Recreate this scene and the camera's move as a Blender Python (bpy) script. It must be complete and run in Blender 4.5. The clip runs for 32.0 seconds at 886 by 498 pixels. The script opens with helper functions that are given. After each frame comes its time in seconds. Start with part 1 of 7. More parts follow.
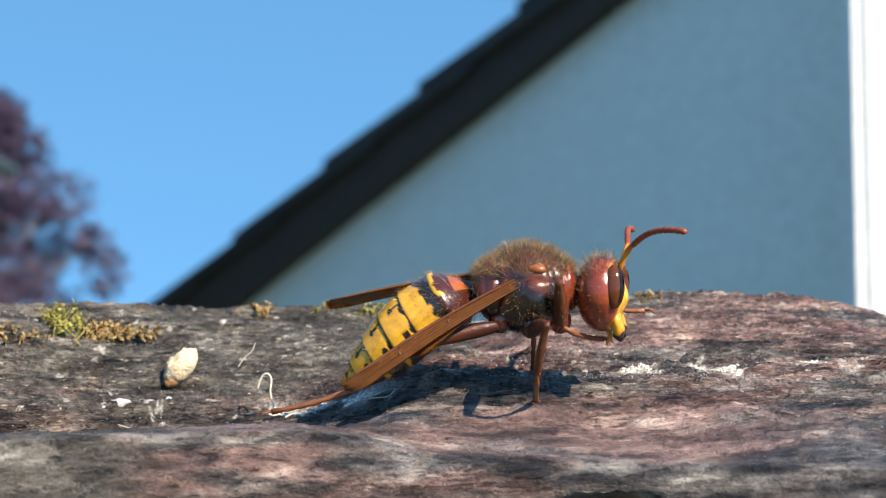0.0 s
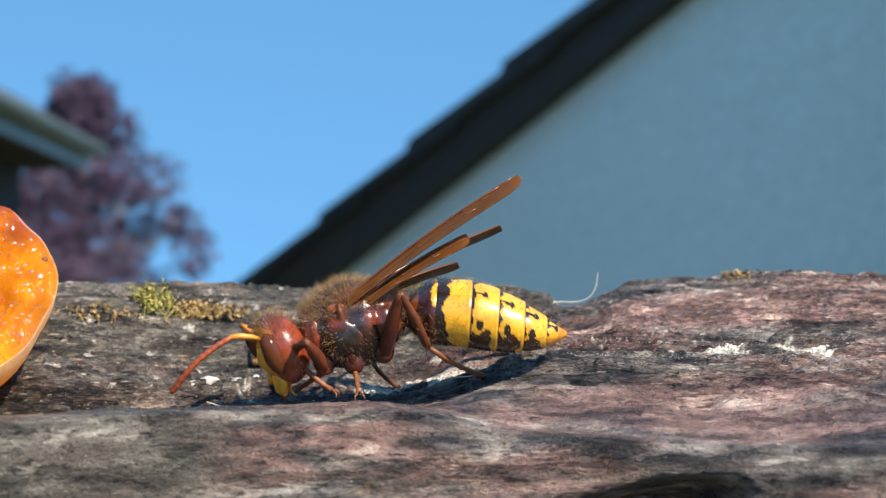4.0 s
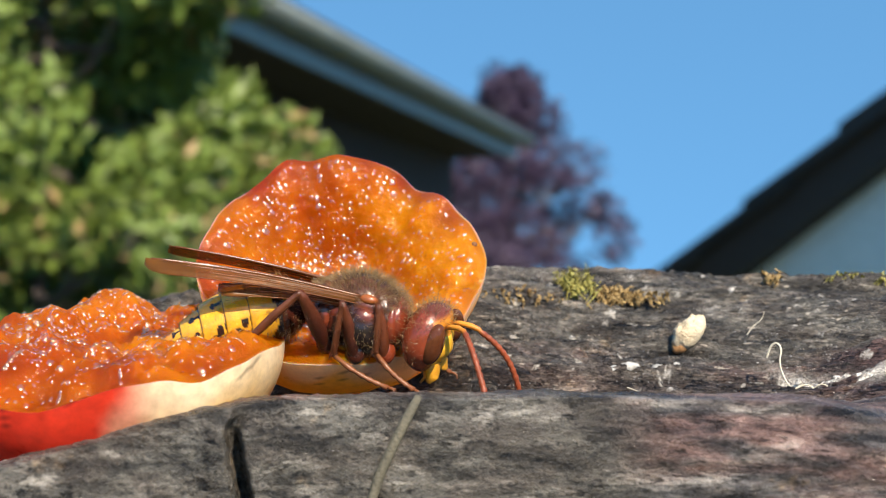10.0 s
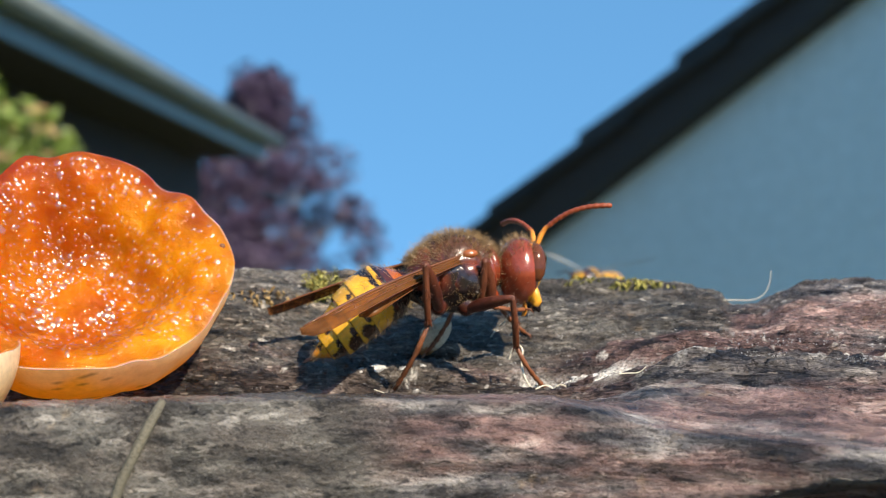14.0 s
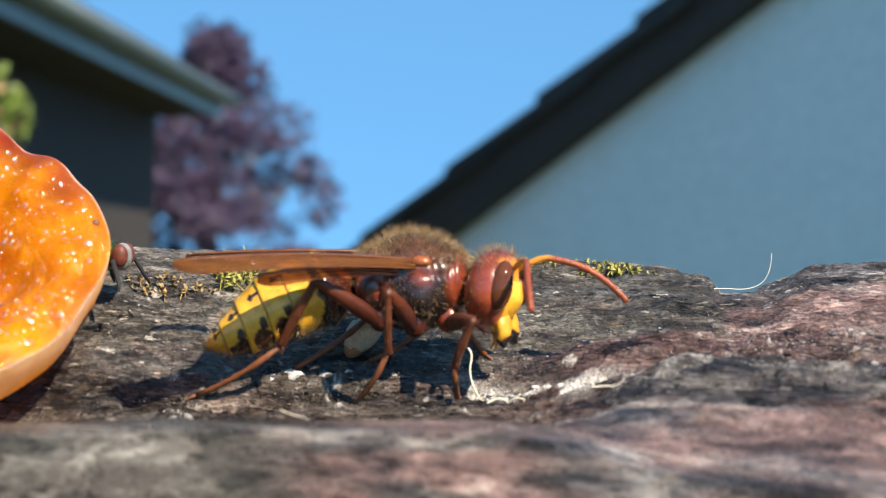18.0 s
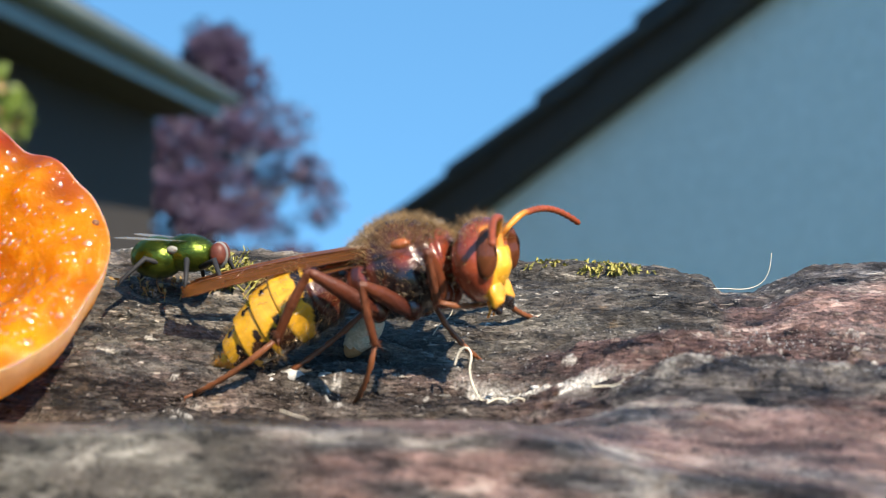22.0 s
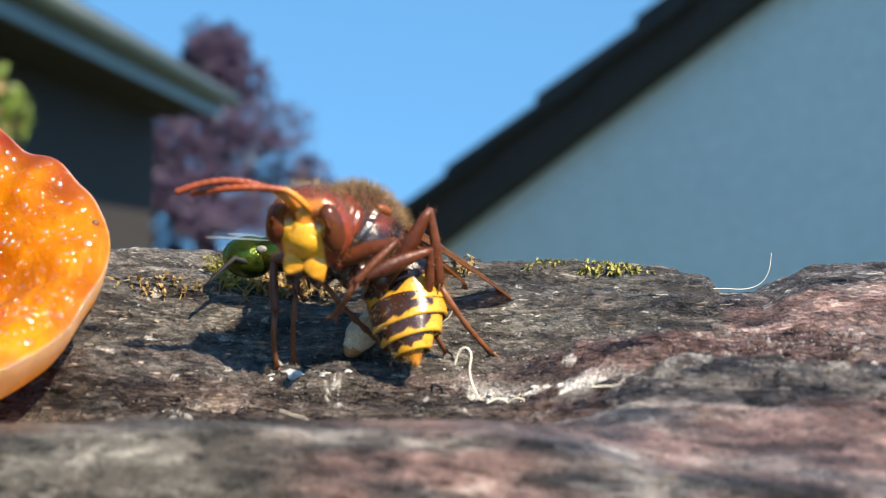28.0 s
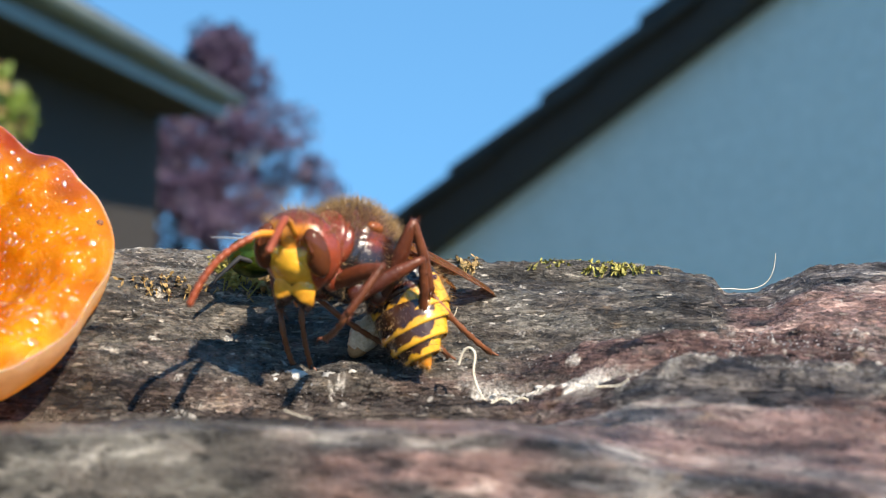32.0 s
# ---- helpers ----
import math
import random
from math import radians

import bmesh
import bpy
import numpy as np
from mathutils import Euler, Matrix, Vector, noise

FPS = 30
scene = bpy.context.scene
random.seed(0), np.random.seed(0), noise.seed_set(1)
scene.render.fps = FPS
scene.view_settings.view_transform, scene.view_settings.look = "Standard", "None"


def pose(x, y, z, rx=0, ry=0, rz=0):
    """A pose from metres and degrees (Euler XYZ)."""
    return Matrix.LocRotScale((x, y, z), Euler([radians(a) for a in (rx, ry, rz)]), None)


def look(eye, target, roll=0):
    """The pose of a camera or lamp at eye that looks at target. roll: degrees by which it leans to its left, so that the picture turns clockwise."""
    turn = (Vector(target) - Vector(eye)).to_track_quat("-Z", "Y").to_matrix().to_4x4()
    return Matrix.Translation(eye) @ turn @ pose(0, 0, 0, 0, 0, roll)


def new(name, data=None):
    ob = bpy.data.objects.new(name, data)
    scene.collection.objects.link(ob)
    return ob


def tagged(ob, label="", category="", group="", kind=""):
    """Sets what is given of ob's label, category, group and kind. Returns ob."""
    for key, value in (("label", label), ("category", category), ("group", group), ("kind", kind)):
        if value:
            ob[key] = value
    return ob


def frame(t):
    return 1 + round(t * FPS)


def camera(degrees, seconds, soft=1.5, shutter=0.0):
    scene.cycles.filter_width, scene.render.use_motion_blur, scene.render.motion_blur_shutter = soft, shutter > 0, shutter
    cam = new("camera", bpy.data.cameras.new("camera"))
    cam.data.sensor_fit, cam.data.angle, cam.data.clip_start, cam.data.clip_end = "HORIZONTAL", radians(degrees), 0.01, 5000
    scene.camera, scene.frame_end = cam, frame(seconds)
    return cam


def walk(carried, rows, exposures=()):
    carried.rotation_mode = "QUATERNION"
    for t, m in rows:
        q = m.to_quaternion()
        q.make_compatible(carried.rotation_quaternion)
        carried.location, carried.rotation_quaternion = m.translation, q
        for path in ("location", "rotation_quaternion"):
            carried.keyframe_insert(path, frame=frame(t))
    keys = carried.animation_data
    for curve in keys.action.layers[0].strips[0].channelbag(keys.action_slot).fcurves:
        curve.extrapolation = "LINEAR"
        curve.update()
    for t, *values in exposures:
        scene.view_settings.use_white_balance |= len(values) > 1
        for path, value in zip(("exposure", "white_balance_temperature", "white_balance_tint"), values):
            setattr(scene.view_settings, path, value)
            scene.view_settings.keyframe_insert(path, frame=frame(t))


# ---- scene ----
MM = 0.001  # small things are drawn in millimetres
EYE = 13.4  # height of the lens over the stone's hollow
TILT = pose(0, 0, 0, 4.6)  # the slab and the lens lean back together

# ---- camera: a tripod head that pans, then a slide forward ----
cam = camera(37.65, 32.0, soft=1.0, shutter=0.3)
cam.data.dof.use_dof = True
cam.data.dof.focus_distance = 0.096
cam.data.dof.aperture_fstop = 50.0
TURNS = [
    (0.0, -0.02, -1.00, 0.10), (2.0, 0.00, -1.01, 0.10), (2.5, 0.08, -1.00, 0.12), (3.0, 0.41, -0.95, 0.13), (3.5, 2.01, -1.13, 0.09),
    (4.0, 3.69, -1.89, 0.27), (4.5, 5.12, -2.59, 0.35), (6.5, 9.22, -3.47, 0.29), (7.0, 9.59, -3.22, 0.00),
    (7.5, 9.81, -3.08, -0.08), (8.0, 9.94, -3.05, -0.32), (8.5, 10.43, -2.94, -0.38), (9.0, 14.52, -2.67, -0.27),
    (9.5, 20.64, -2.34, 0.24), (10.0, 22.12, -2.36, 0.42), (10.5, 21.95, -2.48, 0.42), (11.0, 21.12, -3.22, 0.29),
    (11.5, 20.35, -3.62, 0.25), (12.0, 19.50, -3.68, 0.10), (12.5, 16.89, -3.61, -0.31), (13.0, 13.09, -3.42, -0.63),
    (13.5, 11.81, -2.98, -0.68), (14.0, 11.13, -2.22, -0.65), (14.5, 9.58, -2.16, -0.69)]
NEAR_TURNS = [(16.5, 9.33, -3.92, -0.99), (17.0, 9.28, -3.94, -0.99), (31.6, 9.26, -3.94, -0.99), (32.0, 9.44, -3.94, -0.99)]
walk(cam, [(t, TILT @ pose(0, 0, EYE * MM, 90 + p, r, y)) for t, y, p, r in TURNS]
     + [(t, TILT @ pose(-2.23 * MM, 20.52 * MM, 13.83 * MM, 90 + p, r, y)) for t, y, p, r in NEAR_TURNS],
     exposures=[(0.0, 0.97), (2.0, 0.97), (4.0, 0.93), (6.5, 1.0), (8.0, 0.98), (9.0, 0.88), (10.5, 0.78), (13.0, 0.78), (14.5, 0.9), (16.5, 1.03), (32.0, 1.05)])

# ---- daylight ----
SUN_TO = Vector((0.54, -0.56, 0.64)).normalized()
world = bpy.data.worlds.new("sky")
scene.world = world
world.use_nodes = True
wn = world.node_tree.nodes
sky = wn.new("ShaderNodeTexSky")
sky.sky_type = 'NISHITA'
sky.sun_disc = False
sky.sun_elevation = math.asin(SUN_TO.z)
sky.sun_rotation = math.atan2(SUN_TO.x, SUN_TO.y)
sky.air_density, sky.dust_density, sky.ozone_density = 1.0, 0.0, 2.0
wn["Background"].inputs["Strength"].default_value = 0.178
where = wn.new("ShaderNodeTexCoord")
lift = wn.new("ShaderNodeVectorMath")
lift.inputs[1].default_value = (0, 0, 0.6)  # a clear, haze-free sky down to the horizon
unit = wn.new("ShaderNodeVectorMath")
unit.operation = 'NORMALIZE'
world.node_tree.links.new(where.outputs["Generated"], lift.inputs[0])
world.node_tree.links.new(lift.outputs[0], unit.inputs[0])
world.node_tree.links.new(unit.outputs[0], sky.inputs["Vector"])
clear = wn.new("ShaderNodeMix")
clear.data_type, clear.blend_type = 'RGBA', 'MULTIPLY'
clear.inputs[0].default_value = 1.0
clear.inputs[7].default_value = (0.60, 0.94, 0.96, 1)  # deep, slightly cyan summer sky
world.node_tree.links.new(sky.outputs[0], clear.inputs[6])
world.node_tree.links.new(clear.outputs[2], wn["Background"].inputs["Color"])
sun = new("sun", bpy.data.lights.new("sun", 'SUN'))
sun.data.energy, sun.data.angle, sun.data.color = 5.0, radians(0.53), (1.0, 0.86, 0.68)
sun.matrix_world = look(SUN_TO * 20, (0, 0, 0))


# ---- mesh helpers ----
def empty(name, m=Matrix()):
    ob = new(name)
    ob.matrix_basis = m
    return ob


def put(name, verts, faces, mat, parent=None, label="", scale=MM, cols=None, smooth=True, m=None, extra=None):
    """One mesh object from lists in millimetres, under a thing or on its own."""
    me = bpy.data.meshes.new(name)
    v = np.asarray(verts, dtype=float) * scale
    me.from_pydata(v.tolist(), [], [tuple(int(i) for i in f) for f in faces])
    if smooth:
        me.polygons.foreach_set("use_smooth", [True] * len(me.polygons))
    if cols is not None:
        at = me.color_attributes.new("Col", 'FLOAT_COLOR', 'POINT')
        c = np.ones((len(v), 4))
        c[:, :3] = cols
        at.data.foreach_set("color", c.ravel())
    if extra is not None:
        at = me.attributes.new("kind_of_rock", 'FLOAT', 'POINT')
        at.data.foreach_set("value", np.asarray(extra, dtype=float))
    me.materials.append(mat)
    me.update()
    ob = new(name, me)
    if parent is not None:
        ob.parent = parent
    if m is not None:
        ob.matrix_basis = m
    if label:
        tagged(ob, label)
    return ob


def grid_faces(nu, nv, wrap_u=False):
    """Quads of a grid whose index is i * nv + j."""
    out = []
    for i in range(nu if wrap_u else nu - 1):
        for j in range(nv - 1):
            a, b = i * nv + j, ((i + 1) % nu) * nv + j
            out.append((a, b, b + 1, a + 1))
    return out


def ball(c, r, nu=32, nv=20):
    """Points of an ellipsoid (nu round the x axis, nv from back to front) and its faces."""
    a = np.linspace(0, 2 * np.pi, nu, endpoint=False)[:, None]
    b = np.linspace(0, np.pi, nv)[None, :]
    p = np.stack([-np.cos(b) + 0 * a, np.sin(b) * np.cos(a), np.sin(b) * np.sin(a)], -1).reshape(-1, 3)
    return p * np.array(r) + np.array(c), grid_faces(nu, nv, True)


def tube(pts, radii, n=10, flat=1.0):
    """A tapered tube along points."""
    pts = [Vector(p) for p in pts]
    rings, side = [], None
    for i, p in enumerate(pts):
        d = (pts[min(i + 1, len(pts) - 1)] - pts[max(i - 1, 0)]).normalized()
        if side is None:
            side = d.cross(Vector((0, 0, 1)) if abs(d.z) < 0.9 else Vector((0, 1, 0))).normalized()
        side = (side - d * side.dot(d)).normalized()
        up = d.cross(side)
        for k in range(n):
            a = 2 * math.pi * k / n
            rings.append(tuple(p + (side * math.cos(a) * flat + up * math.sin(a)) * radii[i]))
    faces = []
    for i in range(len(pts) - 1):
        for k in range(n):
            faces.append((i * n + k, i * n + (k + 1) % n, (i + 1) * n + (k + 1) % n, (i + 1) * n + k))
    faces.append(tuple(range(n))[::-1])
    faces.append(tuple((len(pts) - 1) * n + k for k in range(n)))
    return rings, faces


def join(*pieces):
    verts, faces = [], []
    for v, f in pieces:
        o = len(verts)
        verts += [tuple(p) for p in v]
        faces += [tuple(i + o for i in q) for q in f]
    return verts, faces


def lattice(ix, iy, seed):
    h = (ix * 374761393 + iy * 668265263 + seed * 1274126177) & 0x7fffffff
    h = ((h ^ (h >> 13)) * 1274126177) & 0x7fffffff
    return ((h ^ (h >> 16)) & 0xffff) / 65535.0 * 2 - 1


def value_noise(x, y, seed=0):
    x, y = np.broadcast_arrays(np.asarray(x, float), np.asarray(y, float))
    ix, iy = np.floor(x).astype(np.int64), np.floor(y).astype(np.int64)
    fx, fy = x - ix, y - iy
    fx, fy = fx * fx * (3 - 2 * fx), fy * fy * (3 - 2 * fy)
    a = lattice(ix, iy, seed) * (1 - fx) + lattice(ix + 1, iy, seed) * fx
    b = lattice(ix, iy + 1, seed) * (1 - fx) + lattice(ix + 1, iy + 1, seed) * fx
    return a * (1 - fy) + b * fy


def fbm(x, y, seed=0, octaves=4, gain=0.5):
    s, k = 0, 1.0
    for o in range(octaves):
        s = s + k * value_noise(x * 2 ** o, y * 2 ** o, seed + o)
        k *= gain
    return s


def smooth(a, b, x):
    t = np.clip((np.asarray(x, float) - a) / (b - a), 0, 1)
    return t * t * (3 - 2 * t)


# ---- material helpers ----
def material(name):
    mat = bpy.data.materials.new(name)
    mat.use_nodes = True
    nt = mat.node_tree
    return mat, nt, nt.nodes["Principled BSDF"]


def node(nt, kind, **given):
    n = nt.nodes.new(kind)
    for k, v in given.items():
        n.inputs[k.replace("_", " ")].default_value = v
    return n


def noise_node(nt, scale, detail=4.0, rough=0.55, vec=None):
    n = node(nt, "ShaderNodeTexNoise", Scale=scale, Detail=detail, Roughness=rough)
    if vec is not None:
        nt.links.new(vec, n.inputs["Vector"])
    return n.outputs["Fac"]


def ramp(nt, fac, *stops):
    r = nt.nodes.new("ShaderNodeValToRGB")
    el = r.color_ramp.elements
    while len(el) < len(stops):
        el.new(0.5)
    for e, (p, c) in zip(el, stops):
        e.position = p
        e.color = (*c, 1) if len(c) == 3 else c
    nt.links.new(fac, r.inputs["Fac"])
    return r.outputs["Color"]


def mix(nt, fac, a, b, blend='MIX'):
    m = nt.nodes.new("ShaderNodeMix")
    m.data_type, m.blend_type = 'RGBA', blend
    for sock, val in ((m.inputs[0], fac), (m.inputs[6], a), (m.inputs[7], b)):
        if isinstance(val, (int, float)):
            sock.default_value = val
        elif isinstance(val, tuple):
            sock.default_value = (*val, 1)
        else:
            nt.links.new(val, sock)
    return m.outputs[2]


def bump(nt, bsdf, height, strength=0.5, distance=0.0002):
    b = node(nt, "ShaderNodeBump", Strength=strength, Distance=distance)
    nt.links.new(height, b.inputs["Height"])
    nt.links.new(b.outputs["Normal"], bsdf.inputs["Normal"])


def coords(nt, scale=(1, 1, 1)):
    c = nt.nodes.new("ShaderNodeTexCoord")
    mp = nt.nodes.new("ShaderNodeMapping")
    mp.inputs["Scale"].default_value = scale
    nt.links.new(c.outputs["Object"], mp.inputs["Vector"])
    return mp.outputs["Vector"]


def plain(name, a, b, scale, rough=0.6, bump_by=0.3, dist=0.0002, metal=0.0, stretch=(1, 1, 1), **more):
    """Two tones by noise at two scales, with relief."""
    mat, nt, bs = material(name)
    v = coords(nt, stretch)
    n1 = noise_node(nt, scale, 5, 0.6, v)
    n2 = noise_node(nt, scale * 7, 3, 0.6, v)
    c1 = mix(nt, ramp(nt, n1, (0.3, (0, 0, 0)), (0.7, (1, 1, 1))), a, b)
    c2 = mix(nt, 0.35, c1, ramp(nt, n2, (0.25, tuple(x * 0.55 for x in a)), (0.75, tuple(min(1, x * 1.35) for x in b))))
    nt.links.new(c2, bs.inputs["Base Color"])
    bs.inputs["Roughness"].default_value = rough
    bs.inputs["Metallic"].default_value = metal
    for k, val in more.items():
        bs.inputs[k.replace("_", " ")].default_value = val
    if bump_by:
        bump(nt, bs, n2, bump_by, dist)
    return mat


def painted(name, rough=0.35, coat=0.0, bump_scale=9000, bump_by=0.25, gloss=0.5):
    """Colour by the mesh's own pattern, with pits, blotches and worn gloss."""
    mat, nt, bs = material(name)
    at = nt.nodes.new("ShaderNodeAttribute")
    at.attribute_name = "Col"
    v = coords(nt)
    n1 = noise_node(nt, 900, 5, 0.65, v)
    n2 = noise_node(nt, bump_scale, 3, 0.6, v)
    n3 = noise_node(nt, bump_scale * 0.3, 4, 0.65, v)
    tone = ramp(nt, n1, (0.25, (0.62, 0.60, 0.58)), (0.75, (1.22, 1.22, 1.22)))
    nt.links.new(mix(nt, 1.0, at.outputs["Color"], tone, 'MULTIPLY'), bs.inputs["Base Color"])
    nt.links.new(ramp(nt, n3, (0.3, (rough * 0.75,) * 3), (0.7, (rough * 1.5,) * 3)), bs.inputs["Roughness"])
    bs.inputs["Specular IOR Level"].default_value = gloss
    bs.inputs["Coat Weight"].default_value = coat
    bs.inputs["Coat Roughness"].default_value = 0.10
    bump(nt, bs, mix(nt, 0.5, n3, n2), bump_by, 0.00012)
    return mat


# ---- materials ----
def stone_material():
    mat, nt, bs = material("slate_stone")
    v = coords(nt)
    streak = coords(nt, (0.30, 1.0, 1.7))
    bedded = coords(nt, (0.5, 1.0, 1.3))
    at = nt.nodes.new("ShaderNodeAttribute")
    at.attribute_name = "kind_of_rock"
    col = nt.nodes.new("ShaderNodeAttribute")
    col.attribute_name = "Col"
    parts = nt.nodes.new("ShaderNodeSeparateColor")
    nt.links.new(col.outputs["Color"], parts.inputs[0])
    damp, crust, grainy = parts.outputs[0], parts.outputs[1], parts.outputs[2]
    patch = noise_node(nt, 150, 4, 0.6, streak)
    mid = noise_node(nt, 520, 5, 0.66, streak)
    grit = noise_node(nt, 1700, 5, 0.72, bedded)
    fine = noise_node(nt, 4600, 4, 0.7, v)
    # grains of the rock, each with a tone of its own
    cell = nt.nodes.new("ShaderNodeTexVoronoi")
    cell.inputs["Scale"].default_value = 5600
    nt.links.new(mix(nt, 0.0004, streak, noise_node(nt, 900, 3, 0.6, v), 'ADD'), cell.inputs["Vector"])
    tone = nt.nodes.new("ShaderNodeSeparateColor")
    nt.links.new(cell.outputs["Color"], tone.inputs[0])
    red = ramp(nt, mid, (0.33, (0.034, 0.025, 0.025)), (0.44, (0.140, 0.093, 0.088)), (0.55, (0.235, 0.158, 0.146)), (0.69, (0.42, 0.34, 0.31)))
    blue = ramp(nt, mid, (0.34, (0.014, 0.014, 0.016)), (0.48, (0.075, 0.073, 0.078)), (0.60, (0.19, 0.18, 0.175)), (0.70, (0.38, 0.36, 0.34)))
    grey = ramp(nt, mid, (0.33, (0.016, 0.015, 0.014)), (0.45, (0.066, 0.064, 0.058)), (0.58, (0.128, 0.122, 0.110)), (0.71, (0.27, 0.26, 0.24)))
    body = mix(nt, ramp(nt, patch, (0.43, (0, 0, 0)), (0.54, (1, 1, 1))), blue, red)
    base = mix(nt, at.outputs["Fac"], body, grey)
    ochre = ramp(nt, noise_node(nt, 260, 5, 0.65, v), (0.61, (0, 0, 0)), (0.70, (0.3, 0.3, 0.3)))
    base = mix(nt, ochre, base, (0.33, 0.22, 0.10))
    base = mix(nt, grainy, base, ramp(nt, tone.outputs[0], (0.0, (0.50, 0.49, 0.48)), (0.5, (0.9, 0.9, 0.9)), (1.0, (1.5, 1.47, 1.44))), 'MULTIPLY')
    pale = mix(nt, 1.0, ramp(nt, tone.outputs[1], (0.975, (0, 0, 0)), (0.99, (0.5, 0.5, 0.5))), grainy, 'MULTIPLY')
    base = mix(nt, pale, base, (0.62, 0.58, 0.52))
    base = mix(nt, 1.0, base, ramp(nt, grit, (0.35, (0.16, 0.15, 0.145)), (0.47, (1, 1, 1))), 'MULTIPLY')
    blotch = mix(nt, ramp(nt, noise_node(nt, 330, 4, 0.6, bedded), (0.44, (0.8, 0.8, 0.8)), (0.60, (0, 0, 0))), (1.0, 1.0, 1.0), (0.40, 0.36, 0.35))
    base = mix(nt, 1.0, base, blotch, 'MULTIPLY')
    # hairline splits along the bed
    vo = nt.nodes.new("ShaderNodeTexVoronoi")
    vo.feature = 'DISTANCE_TO_EDGE'
    vo.inputs["Scale"].default_value = 300
    nt.links.new(mix(nt, 0.02, coords(nt, (0.06, 1.0, 1.3)), mid, 'ADD'), vo.inputs["Vector"])
    split = ramp(nt, vo.outputs["Distance"], (0.0, (0.10, 0.09, 0.085)), (0.04, (1, 1, 1)))
    base = mix(nt, 0.55, base, split, 'MULTIPLY')
    base = mix(nt, damp, base, mix(nt, 1.0, base, (0.50, 0.48, 0.47), 'MULTIPLY'))
    # white mineral crust, broken by dark grains
    white = ramp(nt, fine, (0.36, (0.10, 0.095, 0.09)), (0.50, (0.50, 0.49, 0.46)), (0.64, (0.82, 0.80, 0.76)))
    base = mix(nt, crust, base, white)
    base = mix(nt, 1.0, base, (1.64, 1.57, 1.48), 'MULTIPLY')
    nt.links.new(base, bs.inputs["Base Color"])
    dry = ramp(nt, grit, (0.38, (0.48, 0.48, 0.48)), (0.60, (0.20, 0.20, 0.20)))
    nt.links.new(mix(nt, damp, dry, (0.13, 0.13, 0.13)), bs.inputs["Roughness"])
    h1 = mix(nt, 0.45, mid, grit)
    h2 = mix(nt, 0.32, h1, fine)
    h3 = mix(nt, 0.15, h2, split)
    bump(nt, bs, h3, 1.0, 0.0011)
    return mat


M_STONE = stone_material()
M_SHELL = painted("insect_shell", 0.20, 0.35, 7000, 0.35, 0.5)
M_LIMB = painted("insect_limb", 0.36, 0.05, 5000, 0.8, 0.4)
M_HAIR = plain("golden_brown_hair", (0.085, 0.045, 0.018), (0.34, 0.22, 0.095), 900, 0.35, 0)
M_EYE = plain("insect_eye", (0.060, 0.017, 0.007), (0.110, 0.034, 0.012), 500, 0.10, 0, Specular_IOR_Level=0.35)
M_FLYEYE = plain("fly_eye", (0.075, 0.020, 0.012), (0.13, 0.038, 0.024), 300, 0.45, 0.2, Specular_IOR_Level=0.3)
M_GREEN = plain("metallic_green_shell", (0.004, 0.030, 0.012), (0.16, 0.20, 0.020), 420, 0.26, 0.35, metal=0.85)
M_FLYDARK = plain("fly_dark_limb", (0.012, 0.012, 0.014), (0.03, 0.03, 0.032), 800, 0.6, 0.2, Specular_IOR_Level=0.2)
M_FLYGREY = plain("fly_pale_dust", (0.08, 0.08, 0.07), (0.30, 0.29, 0.26), 900, 0.6, 0.2)


def wing_material(name, tint, solid):
    mat, nt, bs = material(name)
    v = coords(nt, (1, 1, 1))
    n = noise_node(nt, 700, 4, 0.6, v)
    nt.links.new(ramp(nt, n, (0.3, tuple(x * 0.6 for x in tint)), (0.7, tint)), bs.inputs["Base Color"])
    bs.inputs["Roughness"].default_value = 0.26
    bs.inputs["Specular IOR Level"].default_value = 0.28
    tr = nt.nodes.new("ShaderNodeBsdfTransparent")
    tr.inputs["Color"].default_value = (*[min(1, 0.35 + x * 1.3) for x in tint], 1)
    ms = nt.nodes.new("ShaderNodeMixShader")
    ms.inputs[0].default_value = solid
    nt.links.new(tr.outputs[0], ms.inputs[1])
    nt.links.new(bs.outputs[0], ms.inputs[2])
    nt.links.new(ms.outputs[0], nt.nodes["Material Output"].inputs["Surface"])
    bump(nt, bs, n, 0.3, 0.0001)
    return mat


M_WING = wing_material("amber_wing", (0.22, 0.085, 0.020), 0.46)
M_CLEARWING = wing_material("clear_wing", (0.5, 0.47, 0.42), 0.30)
M_VEIN = plain("wing_vein", (0.08, 0.025, 0.008), (0.16, 0.055, 0.017), 900, 0.25, 0)


